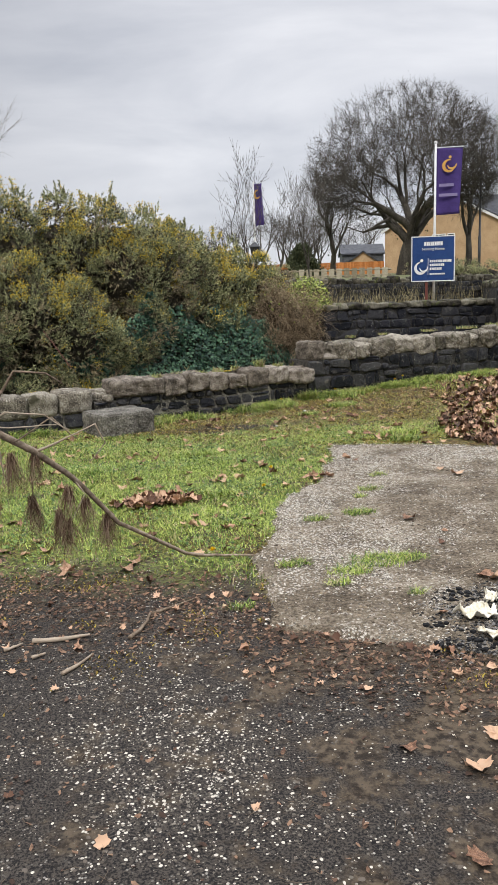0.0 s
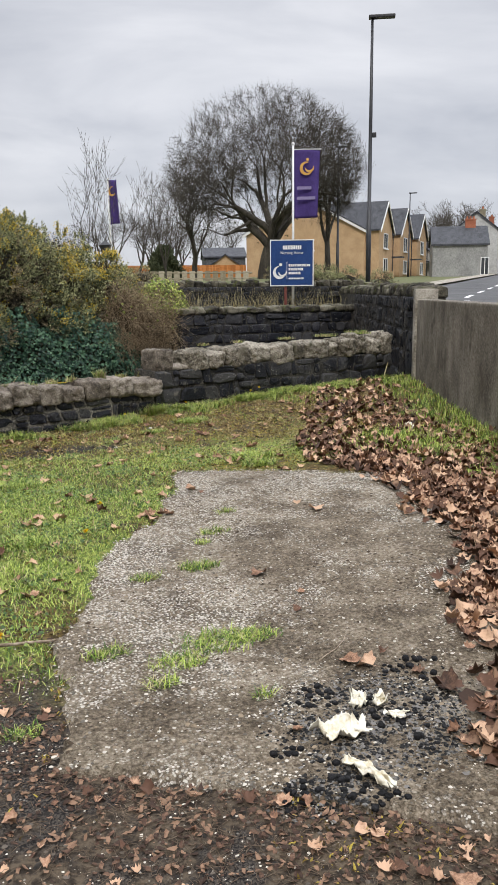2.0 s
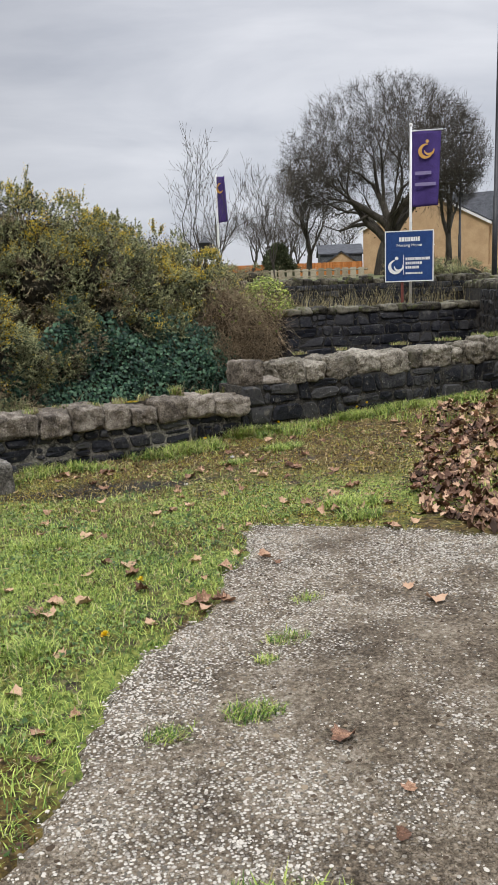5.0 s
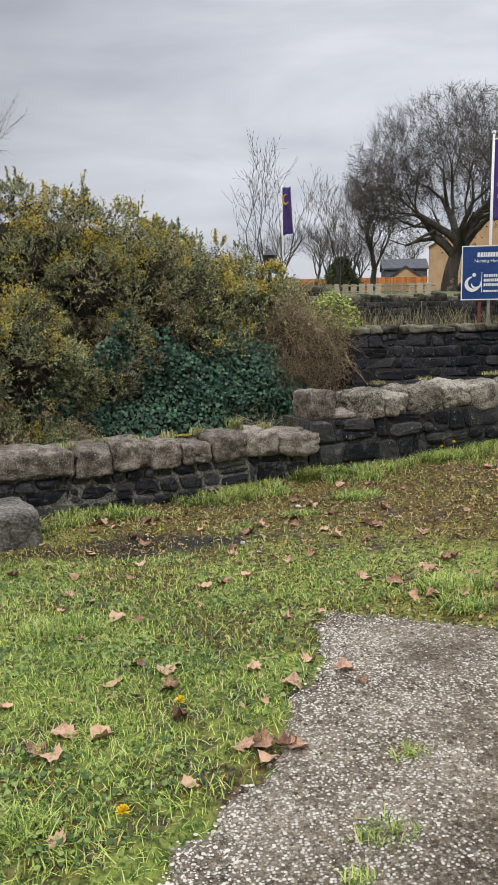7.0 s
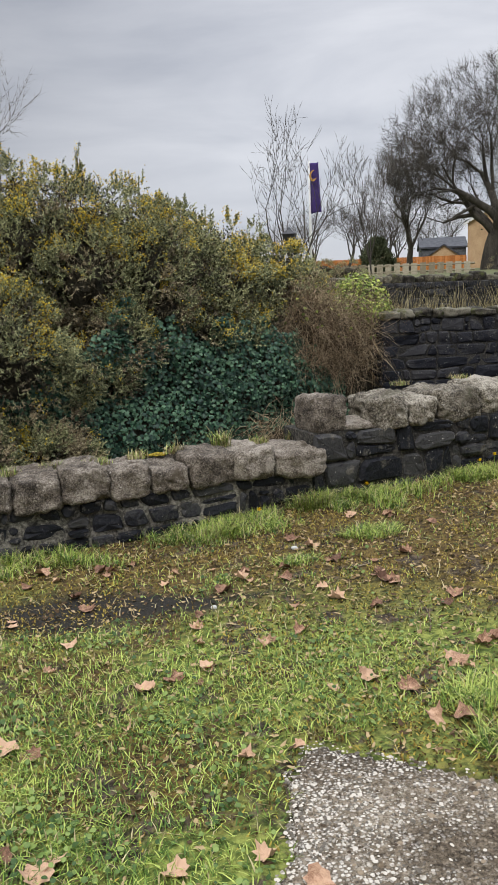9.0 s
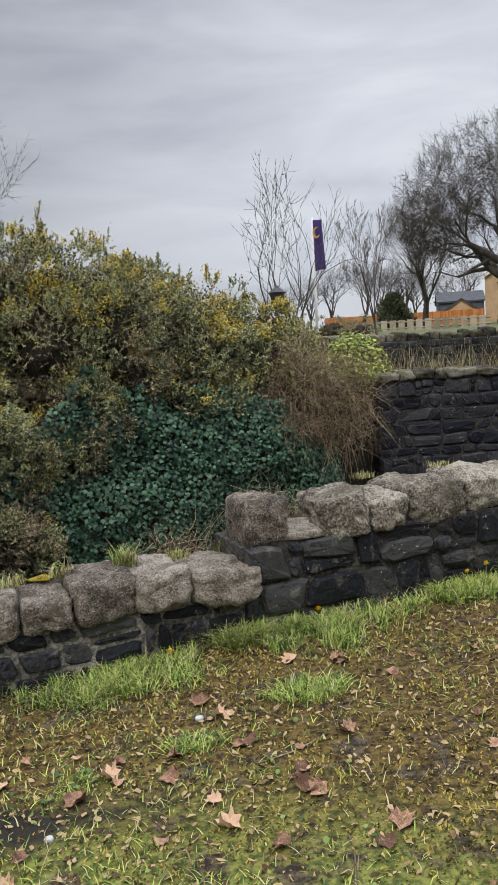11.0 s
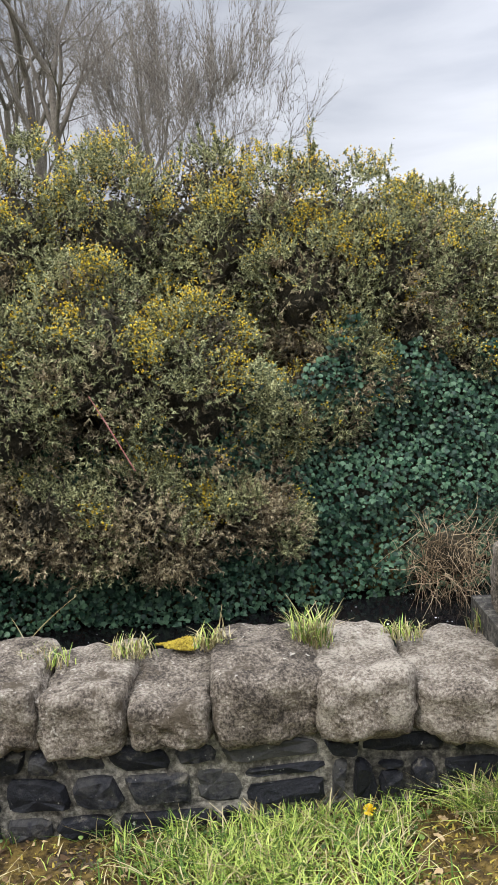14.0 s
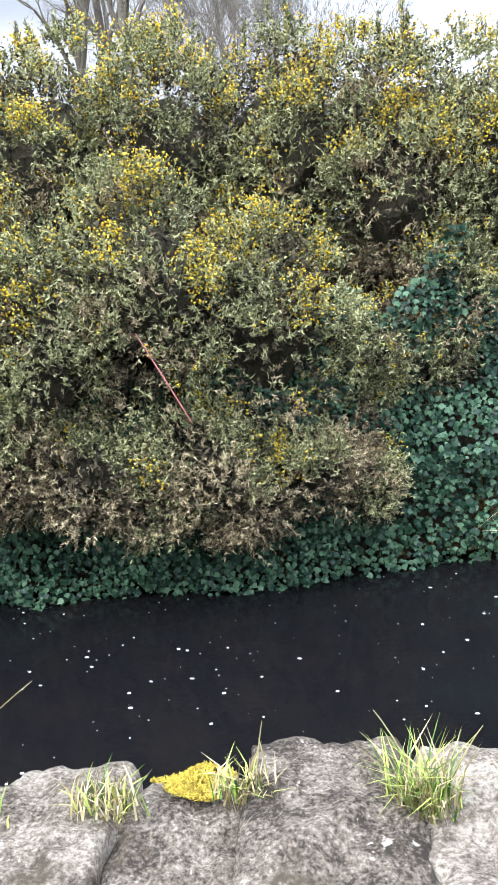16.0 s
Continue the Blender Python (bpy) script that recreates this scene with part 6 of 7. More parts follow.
def grass_object(name, pts, seed, l0, l1, material, label, w=0.0021, lean=0.55):
    rng = np.random.default_rng(seed)
    root = np.array([(x, y, lay(x, y) - 0.004) for x, y in pts])
    k = len(root)
    v, f = blade_cloud(rng, root, rng.uniform(l0, l1, k), w * rng.uniform(0.7, 1.4, k), rng.uniform(0.1, lean, k), rng.uniform(0.1, 0.6, k))
    return tagged(cloud_mesh(name, v, f, material), label, "grass", kind="stuff")


grass_object("grass", scatter(1, 120000, -2.2, 5.0, 3.2, 9.9, lawn), 1, 0.012, 0.05, M_GRASS, "short bright green grass on rough ground", w=0.0019, lean=1.3)
grass_object("dry_grass", scatter(2, 14000, -2.2, 5.6, 3.4, 9.9, lambda x, y: 0.35 * lawn(x, y) + 0.12 * step(6.5, 7.5, y) * open_ground(x, y)), 2, 0.015, 0.055, M_STRAW, "short straw-coloured dead grass", lean=0.9)


def wall_foot(x, y):
    if not open_ground(x, y):
        return 0
    d = wall_y(x) - y
    return step(0.5, 0.05, d + 0.35 * hash_noise(x, y, 1.9, 5)) * max(0, 0.26 + 1.0 * hash_noise(x, y, 2.2, 11) + 1.1 * hash_noise(x, y, 6.5, 3) + 0.7 * hash_noise(x, y, 17.0, 8))


grass_object("verge_grass", scatter(3, 24000, -2.0, 6.7, 7.8, 10.4, wall_foot), 3, 0.025, 0.12, M_GRASS, "longer green grass along the wall foot", w=0.0022, lean=1.1)
grass_object("verge_straw", scatter(4, 5000, -2.0, 6.7, 7.8, 10.4, wall_foot), 4, 0.04, 0.13, M_STRAW, "dry straw among the verge grass", w=0.002, lean=1.3)


def corner_green(x, y):
    if not open_ground(x, y):
        return 0
    s, n = along_road(x, y)
    by_wall = step(-0.75, -0.2, n + 0.3 * hash_noise(x, y, 1.4, 3))
    patch = step(0.12, 0.35, hash_noise(x, y, 1.0, 17) + 0.15 * hash_noise(x, y, 3, 2)) * step(5.4, 6.4, y) * step(3.6, 4.4, x)
    return max(by_wall * 0.8 * step(4.5, 6.5, y), patch)


grass_object("corner_grass", scatter(5, 4500, 2.8, 7.2, 5.0, 10.6, corner_green), 5, 0.04, 0.14, M_GRASS, "green grass patches by the concrete wall", w=0.0026)


def moss_here(x, y):
    if not open_ground(x, y) or in_pad(x, y):
        return 0
    e = y + 0.45 * x + 0.5 * hash_noise(x, y, 1.3, 2)
    tar_edge = step(0.9, 0.1, abs(e - 3.6)) * step(0.0, 0.45, hash_noise(x, y, 2.4, 57) + 0.5 * hash_noise(x, y, 7.0, 9)) * step(2.0, 1.2, x)
    return max(tar_edge, step(6.4, 8.0, y + 0.3 * x) * (0.45 + 0.9 * hash_noise(x, y, 1.3, 23) + 0.5 * hash_noise(x, y, 5.0, 3)))


rng = np.random.default_rng(6)
mp = scatter(6, 52000, -1.5, 5.5, 2.0, 9.9, moss_here)
root = np.array([(x, y, lay(x, y) - 0.003) for x, y in mp])
v, f = blade_cloud(rng, root, rng.uniform(0.006, 0.022, len(root)), np.full(len(root), 0.004), rng.uniform(0.2, 1.0, len(root)), rng.uniform(0.1, 0.6, len(root)))
tagged(cloud_mesh("moss", v, f, M_MOSSY), "yellow-brown moss on damp ground", "moss", kind="stuff")


def tuft(x, y, z, r, count, seed, l0, l1, label, straw=0.15, group="grass tufts on the concrete", lean=1.3):
    rng = np.random.default_rng(seed)
    t = empty("grass_tuft", (x, y, z), label, "grass tuft", group)
    for nm, k, m in (("grass", int(count * (1 - straw)), M_GRASS), ("straw", int(count * straw), M_STRAW)):
        if k < 2:
            continue
        a, d = rng.uniform(0, 2 * math.pi, k), r * np.sqrt(rng.uniform(0, 1, k)) * rng.uniform(0.6, 1.1, k)
        root = np.stack([np.cos(a) * d * 1.3, np.sin(a) * d * 0.8, 0 * a - 0.004], 1)
        v, f = blade_cloud(rng, root, rng.uniform(l0, l1, k), 0.002 * rng.uniform(0.7, 1.3, k), rng.uniform(0.1, lean, k), rng.uniform(0.1, 0.6, k))
        tagged(cloud_mesh(nm, v, f, m, t), kind="stuff")
    return t


for i, (x, y, r, c) in enumerate([(1.8, 4.55, 0.09, 260), (1.58, 3.68, 0.15, 420), (1.36, 3.56, 0.1, 200), (1.12, 3.72, 0.08, 140), (1.5, 4.5, 0.07, 90), (2.3, 5.4, 0.06, 70), (0.74, 3.3, 0.06, 80), (2.08, 5.05, 0.08, 110), (1.72, 3.66, 0.09, 180), (1.25, 3.42, 0.06, 70), (1.95, 4.9, 0.04, 50), (1.55, 3.2, 0.04, 40)]):
    tuft(x, y, lay(x, y), r, c * 2, 100 + i, 0.012, 0.05, "small green grass tuft growing through concrete")
for i, (x, y, r, c, l) in enumerate([(3.07, 6.72, 0.16, 500, 0.1), (3.0, 6.45, 0.12, 350, 0.1), (2.98, 9.2, 0.1, 420, 0.2), (1.15, 6.72, 0.16, 600, 0.1), (3.2, 8.6, 0.16, 500, 0.09), (2.7, 8.3, 0.1, 200, 0.07), (4.46, 5.95, 0.15, 400, 0.12), (5.2, 7.5, 0.2, 500, 0.1), (4.2, 9.45, 0.16, 500, 0.13), (4.7, 9.6, 0.16, 500, 0.13), (5.5, 9.8, 0.2, 500, 0.13), (0.2, 6.3, 0.14, 400, 0.1), (1.05, 5.3, 0.12, 350, 0.09)]):
    tuft(x, y, lay(x, y), r, c * 2, 130 + i, 0.02, l, "thick green grass tuft on mossy ground", 0.35 if l == 0.2 else 0.1, "grass tufts on the ground")

# tufts on the wall tops
for i, (s, d, z, r, c, l, st) in enumerate([(0.3, 0.2, 0.575, 0.05, 300, 0.18, 0.45), (-0.02, 0.25, 0.575, 0.05, 120, 0.1, 0.75), (-0.26, 0.22, 0.575, 0.06, 130, 0.09, 0.7), (0.58, 0.25, 0.575, 0.06, 120, 0.08, 0.6), (0.86, 0.3, 0.56, 0.05, 120, 0.11, 0.6), (-0.52, 0.2, 0.57, 0.07, 130, 0.08, 0.6), (-0.8, 0.2, 0.57, 0.07, 130, 0.09, 0.6), (-1.05, 0.2, 0.57, 0.07, 120, 0.09, 0.6), (-1.35, 0.25, 0.57, 0.07, 120, 0.08, 0.6), (1.7, 0.25, 0.87, 0.06, 90, 0.06, 0.7), (2.2, 0.25, 0.88, 0.07, 90, 0.06, 0.7), (3.0, 0.25, 0.885, 0.1, 150, 0.06, 0.7), (3.7, 0.25, 0.89, 0.14, 260, 0.07, 0.5), (4.3, 0.25, 0.9, 0.16, 380, 0.09, 0.35)]):
    p = WF @ Vector((s, d, z))
    tuft(p.x, p.y, z, r, c, 160 + i, 0.03, l, "dry and green grass tuft rooted in the coping", st, "grass tufts on the wall", 0.55)
# pale bent stalks rooted in the coping
for i, (s, d, dx, dy, h) in enumerate([(-0.63, 0.36, 0.15, 0.12, 0.15), (-0.6, 0.3, -0.06, 0.03, 0.14), (0.0, 0.28, 0.02, 0.02, 0.17), (0.03, 0.27, -0.015, 0.0, 0.15), (0.33, 0.24, 0.07, 0.0, 0.2), (0.3, 0.26, -0.08, 0.02, 0.21)]):
    tv, tf = tube([WF @ Vector((s + dx * t, d + dy * t, 0.565 + h * (t - 0.25 * t * t))) for t in (0, 0.3, 0.6, 0.85, 1.0)], [0.0016, 0.0015, 0.0013, 0.001, 0.0006], 5)
    tagged(link_mesh("grass_stalk", tv, tf, M_STRAW), "thin pale dry grass stalk rooted in the coping", "stalk", "dry stalks on the wall")
# small round weed leaves among the grass
wp = scatter(7, 7000, -1.5, 4.8, 3.6, 9.8, lambda x, y: lawn(x, y) * step(-0.1, 0.3, hash_noise(x, y, 2.1, 71)) + 1.6 * wall_foot(x, y))
rng = np.random.default_rng(8)
wpos = np.array([(x, y, lay(x, y) + 0.008 + 0.02 * q) for (x, y), q in zip(wp, rng.random(len(wp)))])
v, f = leaf_cloud(rng, wpos, np.tile([0, -0.2, 1.0], (len(wp), 1)), 0.0155, [(0, 0.5), (0.4, 0.3), (0.5, -0.1), (0.25, -0.45), (-0.25, -0.45), (-0.5, -0.1), (-0.4, 0.3)])
tagged(cloud_mesh("weeds", v, f, mat("weed_leaf", [(0.035, 0.075, 0.015), (0.09, 0.15, 0.03), (0.18, 0.25, 0.06)], 2, 12, 0.5, 0, island=0.4)), "low round-leaved green weeds in the grass", "weeds", kind="stuff")

# moss patch on the coping
rng = np.random.default_rng(44)
k = 2600
a = rng.uniform(0, 2 * math.pi, k)
d = np.sqrt(rng.uniform(0, 1, k))
root = np.array([WF @ Vector((-0.12 + 0.085 * u * w * (0.75 + 0.25 * math.sin(5 * q)), 0.3 + 0.075 * q * w * (0.6 + 0.4 * u), 0.563)) for u, q, w in zip(np.cos(a), np.sin(a), d)])
v, f = blade_cloud(rng, root, rng.uniform(0.004, 0.011, k), np.full(k, 0.0022), rng.uniform(0.2, 1.0, k), rng.uniform(0.1, 0.6, k))
tagged(cloud_mesh("wall_moss", v, f, mat("yellow_moss", [(0.2, 0.15, 0.02), (0.36, 0.27, 0.03), (0.5, 0.4, 0.06)], 5, 30, 0.95, 0, island=0.3)), "bright yellow moss on a coping stone", "moss", kind="stuff")

# dandelions and primroses
for i, (x, y, h) in enumerate([(1.37, 5.25, 0.05), (4.42, 9.62, 0.1), (3.4, 9.38, 0.06), (2.62, 9.1, 0.05), (4.3, 9.6, 0.07), (0.75, 4.0, 0.04), (1.6, 5.9, 0.03)]):
    z = lay(x, y)
    fl = empty("dandelion", (x, y, z), "yellow dandelion flower in the grass", "flower", "dandelions")
    tv, tf = tube([(0, 0, 0), (0.003, 0, h)], [0.002, 0.002], 5)
    link_mesh("stalk", tv, tf, M_GRASS, fl)
    g = np.random.default_rng(i)
    k = 46
    a = g.uniform(0, 2 * math.pi, k)
    t = np.linspace(0.2, 1, k)
    p = np.tile([0.003, 0, h], (k, 1))
    dirs = unit(np.stack([np.cos(a) * t, np.sin(a) * t, 1.05 - t], 1))
    sd = unit(np.cross(dirs, [0.1, 0.2, 1]))
    v = np.stack([p - sd * 0.002, p + sd * 0.002, p + dirs * 0.021 + sd * 0.003, p + dirs * 0.021 - sd * 0.003], 1).reshape(-1, 3)
    cloud_mesh("flower_head", v, np.arange(4 * k).reshape(-1, 4), M_DANDELION, fl)

# ---- fallen leaves ----
SYC = [(0, 0.55), (0.1, 0.3), (0.3, 0.42), (0.3, 0.2), (0.52, 0.12), (0.36, -0.02), (0.4, -0.22), (0.16, -0.2), (0, -0.34), (-0.16, -0.2), (-0.4, -0.22), (-0.36, -0.02), (-0.52, 0.12), (-0.3, 0.2), (-0.3, 0.42), (-0.1, 0.3)]


def leaf_piece(seed):
    """One crumpled sycamore leaf with its stalk, about a metre wide before scaling."""
    r = random.Random(seed)
    curl, twist, cup, roll = r.uniform(0.2, 1.6), r.uniform(-1.2, 1.2), r.uniform(-0.7, 1.3), r.uniform(0, 0.9)
    lobe = r.uniform(0.45, 1.0)

    def drop(u, v):
        z = curl * u * u * 1.2 + cup * v * v + twist * u * v + 0.1 * noise.noise(Vector((u * 3.1, v * 3.1, seed * 1.7))) + 0.05 * noise.noise(Vector((u * 9, v * 9, seed * 2.3)))
        return (u * (1 - 0.35 * curl * abs(u)), v * (1 - 0.3 * roll * abs(v)), z)
    vs, ring = [drop(0, 0)], []
    for u, v in SYC:
        d = math.hypot(u, v)
        k = (1 - lobe) * (0.42 / d) + lobe
        ring.append((u * k * r.uniform(0.85, 1.15), v * k * r.uniform(0.85, 1.15)))
    vs += [drop(u * 0.55, v * 0.55) for u, v in ring]
    vs += [drop(u, v) for u, v in ring]
    low = min(p[2] for p in vs)
    vs = [(x, y, z - low) for x, y, z in vs]
    n = len(SYC)
    fs = [(0, 1 + i, 1 + (i + 1) % n) for i in range(n)]
    for i in range(n):
        j = (i + 1) % n
        fs += [(1 + i, 1 + n + i, 1 + n + j), (1 + i, 1 + n + j, 1 + j)]
    b = len(vs)
    z = vs[1 + n + 8][2]
    vs += [(-0.012, -0.3, z), (0.012, -0.3, z), (0.07, -0.72, 0.02)]
    fs.append((b, b + 1, b + 2))
    return vs, fs


LEAVES = []
for i in range(9):
    vs, fs = leaf_piece(i)
    me = bpy.data.meshes.new("fallen_leaf")
    me.from_pydata(vs, [], fs)
    me.materials.append(M_LEAF)
    LEAVES.append(me)
spots = [(0.99, 2.09), (1.15, 1.95), (1.18, 1.88), (0.96, 1.61), (1.29, 2.08), (2.1, 4.0), (2.0, 3.83), (1.92, 5.54), (2.8, 5.15), (2.76, 5.34), (2.27, 6.0), (1.1, 4.48), (1.22, 4.73), (2.35, 6.62), (2.38, 8.17), (2.3, 5.89), (1.95, 5.52), (1.11, 5.71), (1.32, 5.75), (1.36, 6.12), (1.78, 5.59), (1.47, 6.27), (2.41, 8.25), (3.02, 7.97), (3.06, 8.0), (3.42, 9.1), (3.78, 8.19), (3.29, 7.64), (3.38, 8.87), (3.4, 8.82), (2.03, 4.3), (1.5, 2.3), (1.62, 2.2), (1.9, 2.3), (1.35, 2.45), (1.75, 2.05), (2.05, 2.2), (2.0, 3.25), (2.1, 3.3), (1.95, 3.3), (1.55, 2.95), (0.38, 4.35), (0.5, 4.5), (-0.1, 4.4)]
r = random.Random(77)
spots += [tuple(p) for p in scatter(8, 170, -1.0, 3.3, 3.9, 8.6, lambda x, y: 0.0 if in_pad(x, y) or not open_ground(x, y) else 0.8)]
spots += [tuple(p) for p in scatter(9, 60, 2.5, 5.2, 7.0, 9.6, lambda x, y: 1.0 if open_ground(x, y) else 0)]
for x, y in spots:
    ob = new("fallen_leaf", LEAVES[r.randrange(9)])
    s = r.uniform(0.05, 0.115)
    ob.matrix_world = Matrix.Translation((x, y, lay(x, y) + 0.006)) @ pose(0, 0, 0, r.uniform(-14, 14), r.uniform(-14, 14), r.uniform(0, 360)) @ Matrix.Scale(s, 4)
    tagged(ob, "curled dry brown sycamore leaf on the ground", "leaf", "fallen leaves")


def litter(name, pts, seed, s0, s1, material, label, tilt=25, rise=0.03, scrap=False):
    r = random.Random(seed)
    shapes = []
    for i in range(8):      # a coarser leaf: its middle and its rim alone
        vs, _ = leaf_piece(i + 20)
        n = len(SYC)
        shapes.append(([vs[0]] + vs[1 + n:1 + 2 * n], [(0, 1 + k, 1 + (k + 1) % n) for k in range(n)]))
    if scrap:
        ang = [i * math.pi / 3 for i in range(6)]
        shapes = [([(0, 0, 0.05)] + [(math.cos(a) * r.uniform(0.3, 0.65), math.sin(a) * r.uniform(0.1, 0.38), r.uniform(-0.08, 0.22)) for a in ang], [(0, i + 1, (i + 1) % 6 + 1) for i in range(6)]) for _ in range(8)]
    V, F, b = [], [], 0
    for x, y in pts:
        vs, fs = shapes[r.randrange(8)]
        m = np.array(pose(0, 0, 0, r.uniform(-tilt, tilt), r.uniform(-tilt, tilt), r.uniform(0, 360)).to_3x3()) * r.uniform(s0, s1)
        p = np.array(vs) @ m.T + np.array([x, y, lay(x, y) + r.uniform(0.0, rise)])
        V.append(p)
        F.append(np.array(fs) + b)
        b += len(vs)
    return tagged(cloud_mesh(name, np.concatenate(V), np.concatenate(F), material), label, "leaves", kind="stuff")


def drift(x, y):
    """Leaf drift between the pad and the road wall."""
    if not open_ground(x, y):
        return 0
    s, n = along_road(x, y)
    edge = float(np.interp(y, [0, 2.0, 3.0, 4.3, 4.7, 5.4, 5.9, 6.6, 7.6, 9.6], [1.5, 1.75, 2.2, 3.2, 3.2, 3.5, 3.3, 3.4, 3.9, 5.1]))
    k = step(-0.1, 0.25, x - edge + 0.22 * hash_noise(x, y, 2.2, 31))
    fade = step(-0.1, -0.5, n) if y > 5 else 1
    far = float(np.interp(y, [0, 5.5, 7, 8.5, 9.8], [1, 0.8, 0.3, 0.2, 0.08]))
    band = 1.0 if y < 6.5 else 0.25 + 0.75 * step(0.95, 0.3, abs(x - edge - 0.7))
    green = corner_green(x, y)
    return k * far * band * (0.35 + 0.65 * fade) * (1 - 0.8 * min(1, green)) * (0.75 + 0.6 * hash_noise(x, y, 1.5, 2))


litter("leaf_litter", scatter(12, 5000, 1.6, 6.9, 0.6, 10.2, drift), 12, 0.045, 0.11, M_LEAF, "deep drift of dry brown leaves", 30, 0.035)
litter("leaf_litter", scatter(13, 2000, 1.6, 6.9, 0.6, 10.2, drift), 13, 0.06, 0.12, M_LEAFDARK, "dark rotting leaves under the drift", 25, 0.015)


def tar_litter(x, y):
    if in_pad(x, y):
        return 0.0
    e = y + 0.45 * x + 0.5 * hash_noise(x, y, 1.3, 2)
    near_pad = step(0.75, 0.0, abs(y - (3.6 - 0.75 * x))) * step(0.3, 0.9, x)
    verge = step(0.8, 0.0, abs(e - 3.6))
    return max(0.85 * near_pad, 0.7 * verge, 0.035)


litter("leaf_crumbs", scatter(14, 8000, -1.2, 2.6, 0.8, 4.6, tar_litter), 14, 0.008, 0.034, M_LEAFDARK, "broken dark leaf scraps on old tar", 22, 0.008, scrap=True)
litter("leaf_scraps", scatter(15, 170, -1.2, 2.6, 0.8, 4.6, tar_litter), 15, 0.02, 0.06, M_LEAF, "broken brown leaf scraps on old tar", 22, 0.01)
litter("leaf_heap", scatter(16, 130, 0.2, 1.1, 4.95, 5.45, lambda x, y: step(1.0, 0.3, math.hypot((x - 0.63) / 0.34, (y - 5.2) / 0.17))), 16, 0.06, 0.11, M_LEAF, "small heap of brown leaves on grass", 35, 0.03)
litter("leaf_chaff", scatter(17, 11000, -1.2, 5.6, 5.8, 9.8, lambda x, y: 0.0 if in_pad(x, y) or not open_ground(x, y) else 0.25 + 0.75 * step(6.6, 7.6, y + 0.2 * x) * (0.7 + 0.8 * hash_noise(x, y, 1.4, 41))), 17, 0.01, 0.036, mat("pale_chaff", [(0.07, 0.042, 0.02), (0.2, 0.13, 0.06), (0.38, 0.28, 0.15)], 4, 30, 0.9, 0, island=0.7), "pale chaff and leaf scraps on the moss", 25, 0.01, scrap=True)


def pebble_cloud(name, pts, seed, s0, s1, label, material=None):
    rng = np.random.default_rng(seed)
    k = len(pts)
    c = np.array([(x, y, lay(x, y)) for x, y in pts])
    ico = np.array([(1, 0, 0), (-1, 0, 0), (0, 1, 0), (0, -1, 0), (0, 0, 1), (0, 0, -0.6), (0.7, 0.7, 0.05), (-0.7, 0.7, 0.05), (-0.7, -0.7, 0.05), (0.7, -0.7, 0.05)])
    tri = np.array([[4, 0, 6], [4, 6, 2], [4, 2, 7], [4, 7, 1], [4, 1, 8], [4, 8, 3], [4, 3, 9], [4, 9, 0]])
    a = rng.uniform(0, 2 * math.pi, k)
    sc = (s0 + (s1 - s0) * rng.uniform(0, 1, k) ** 2.5)[:, None, None] * rng.uniform(0.65, 1.2, (k, 1, 3)) * np.array([1, 1, 0.62])
    p = ico[None] * sc * rng.uniform(0.85, 1.15, (k, 10, 1))
    rot = np.stack([np.stack([np.cos(a), -np.sin(a), 0 * a], 1), np.stack([np.sin(a), np.cos(a), 0 * a], 1), np.stack([0 * a, 0 * a, 0 * a + 1], 1)], 1)
    p = np.einsum("kij,knj->kni", rot, p) + c[:, None, :]
    f = tri[None] + 10 * np.arange(k)[:, None, None]
    return tagged(cloud_mesh(name, p.reshape(-1, 3), f.reshape(-1, 3), material or M_PEBBLE), label, "gravel", kind="stuff")


def pad_grit(x, y):
    return max(0.06, 1.1 * (hash_noise(x, y, 1.7, 51) + 0.6 * hash_noise(x, y, 5, 3) + 0.4 * hash_noise(x, y, 13, 9)) - 0.02 + 0.15 * (y - 4.4) - 0.07 * (x - 2.0)) if in_pad(x, y) else 0


pebble_cloud("gravel", scatter(21, 28000, 0.6, 4.0, 1.9, 6.8, pad_grit), 21, 0.0024, 0.008, "pale loose aggregate on the concrete pad")
pebble_cloud("soil_crumbs", scatter(24, 3500, 0.6, 4.2, 1.9, 6.8, lambda x, y: 0.25 + 0.75 * max(0, hash_noise(x, y, 1.2, 77) + 0.2) if in_pad(x, y) else 0), 24, 0.003, 0.012, "brown soil crumbs on the concrete pad", mat("soil_crumb", [(0.06, 0.042, 0.026), (0.14, 0.105, 0.068), (0.26, 0.205, 0.14)], 6, 30, 0.95, 0, island=0.5))
GRAVEL = (0.28, 2.3)
pebble_cloud("grit", scatter(22, 15000, -1.2, 2.6, 0.7, 4.2, lambda x, y: 0 if in_pad(x, y) else 0.05 + 0.75 * step(0.6, 0.1, math.hypot(x - GRAVEL[0], y - GRAVEL[1]) + 0.25 * hash_noise(x, y, 3, 6)) + 0.5 * max(0, hash_noise(x, y, 1.3, 61) + 0.5 * hash_noise(x, y, 4, 6))), 22, 0.0013, 0.006, "pale stone chips in worn tar")
pebble_cloud("dark_grit", scatter(23, 9000, -1.2, 2.6, 0.7, 4.4, lambda x, y: 0 if in_pad(x, y) else 0.6), 23, 0.002, 0.009, "dark grit in worn tar", mat("dark_grit", [(0.02, 0.017, 0.014), (0.05, 0.043, 0.035), (0.12, 0.1, 0.08)], 6, 30, 0.9, 0, island=0.6))


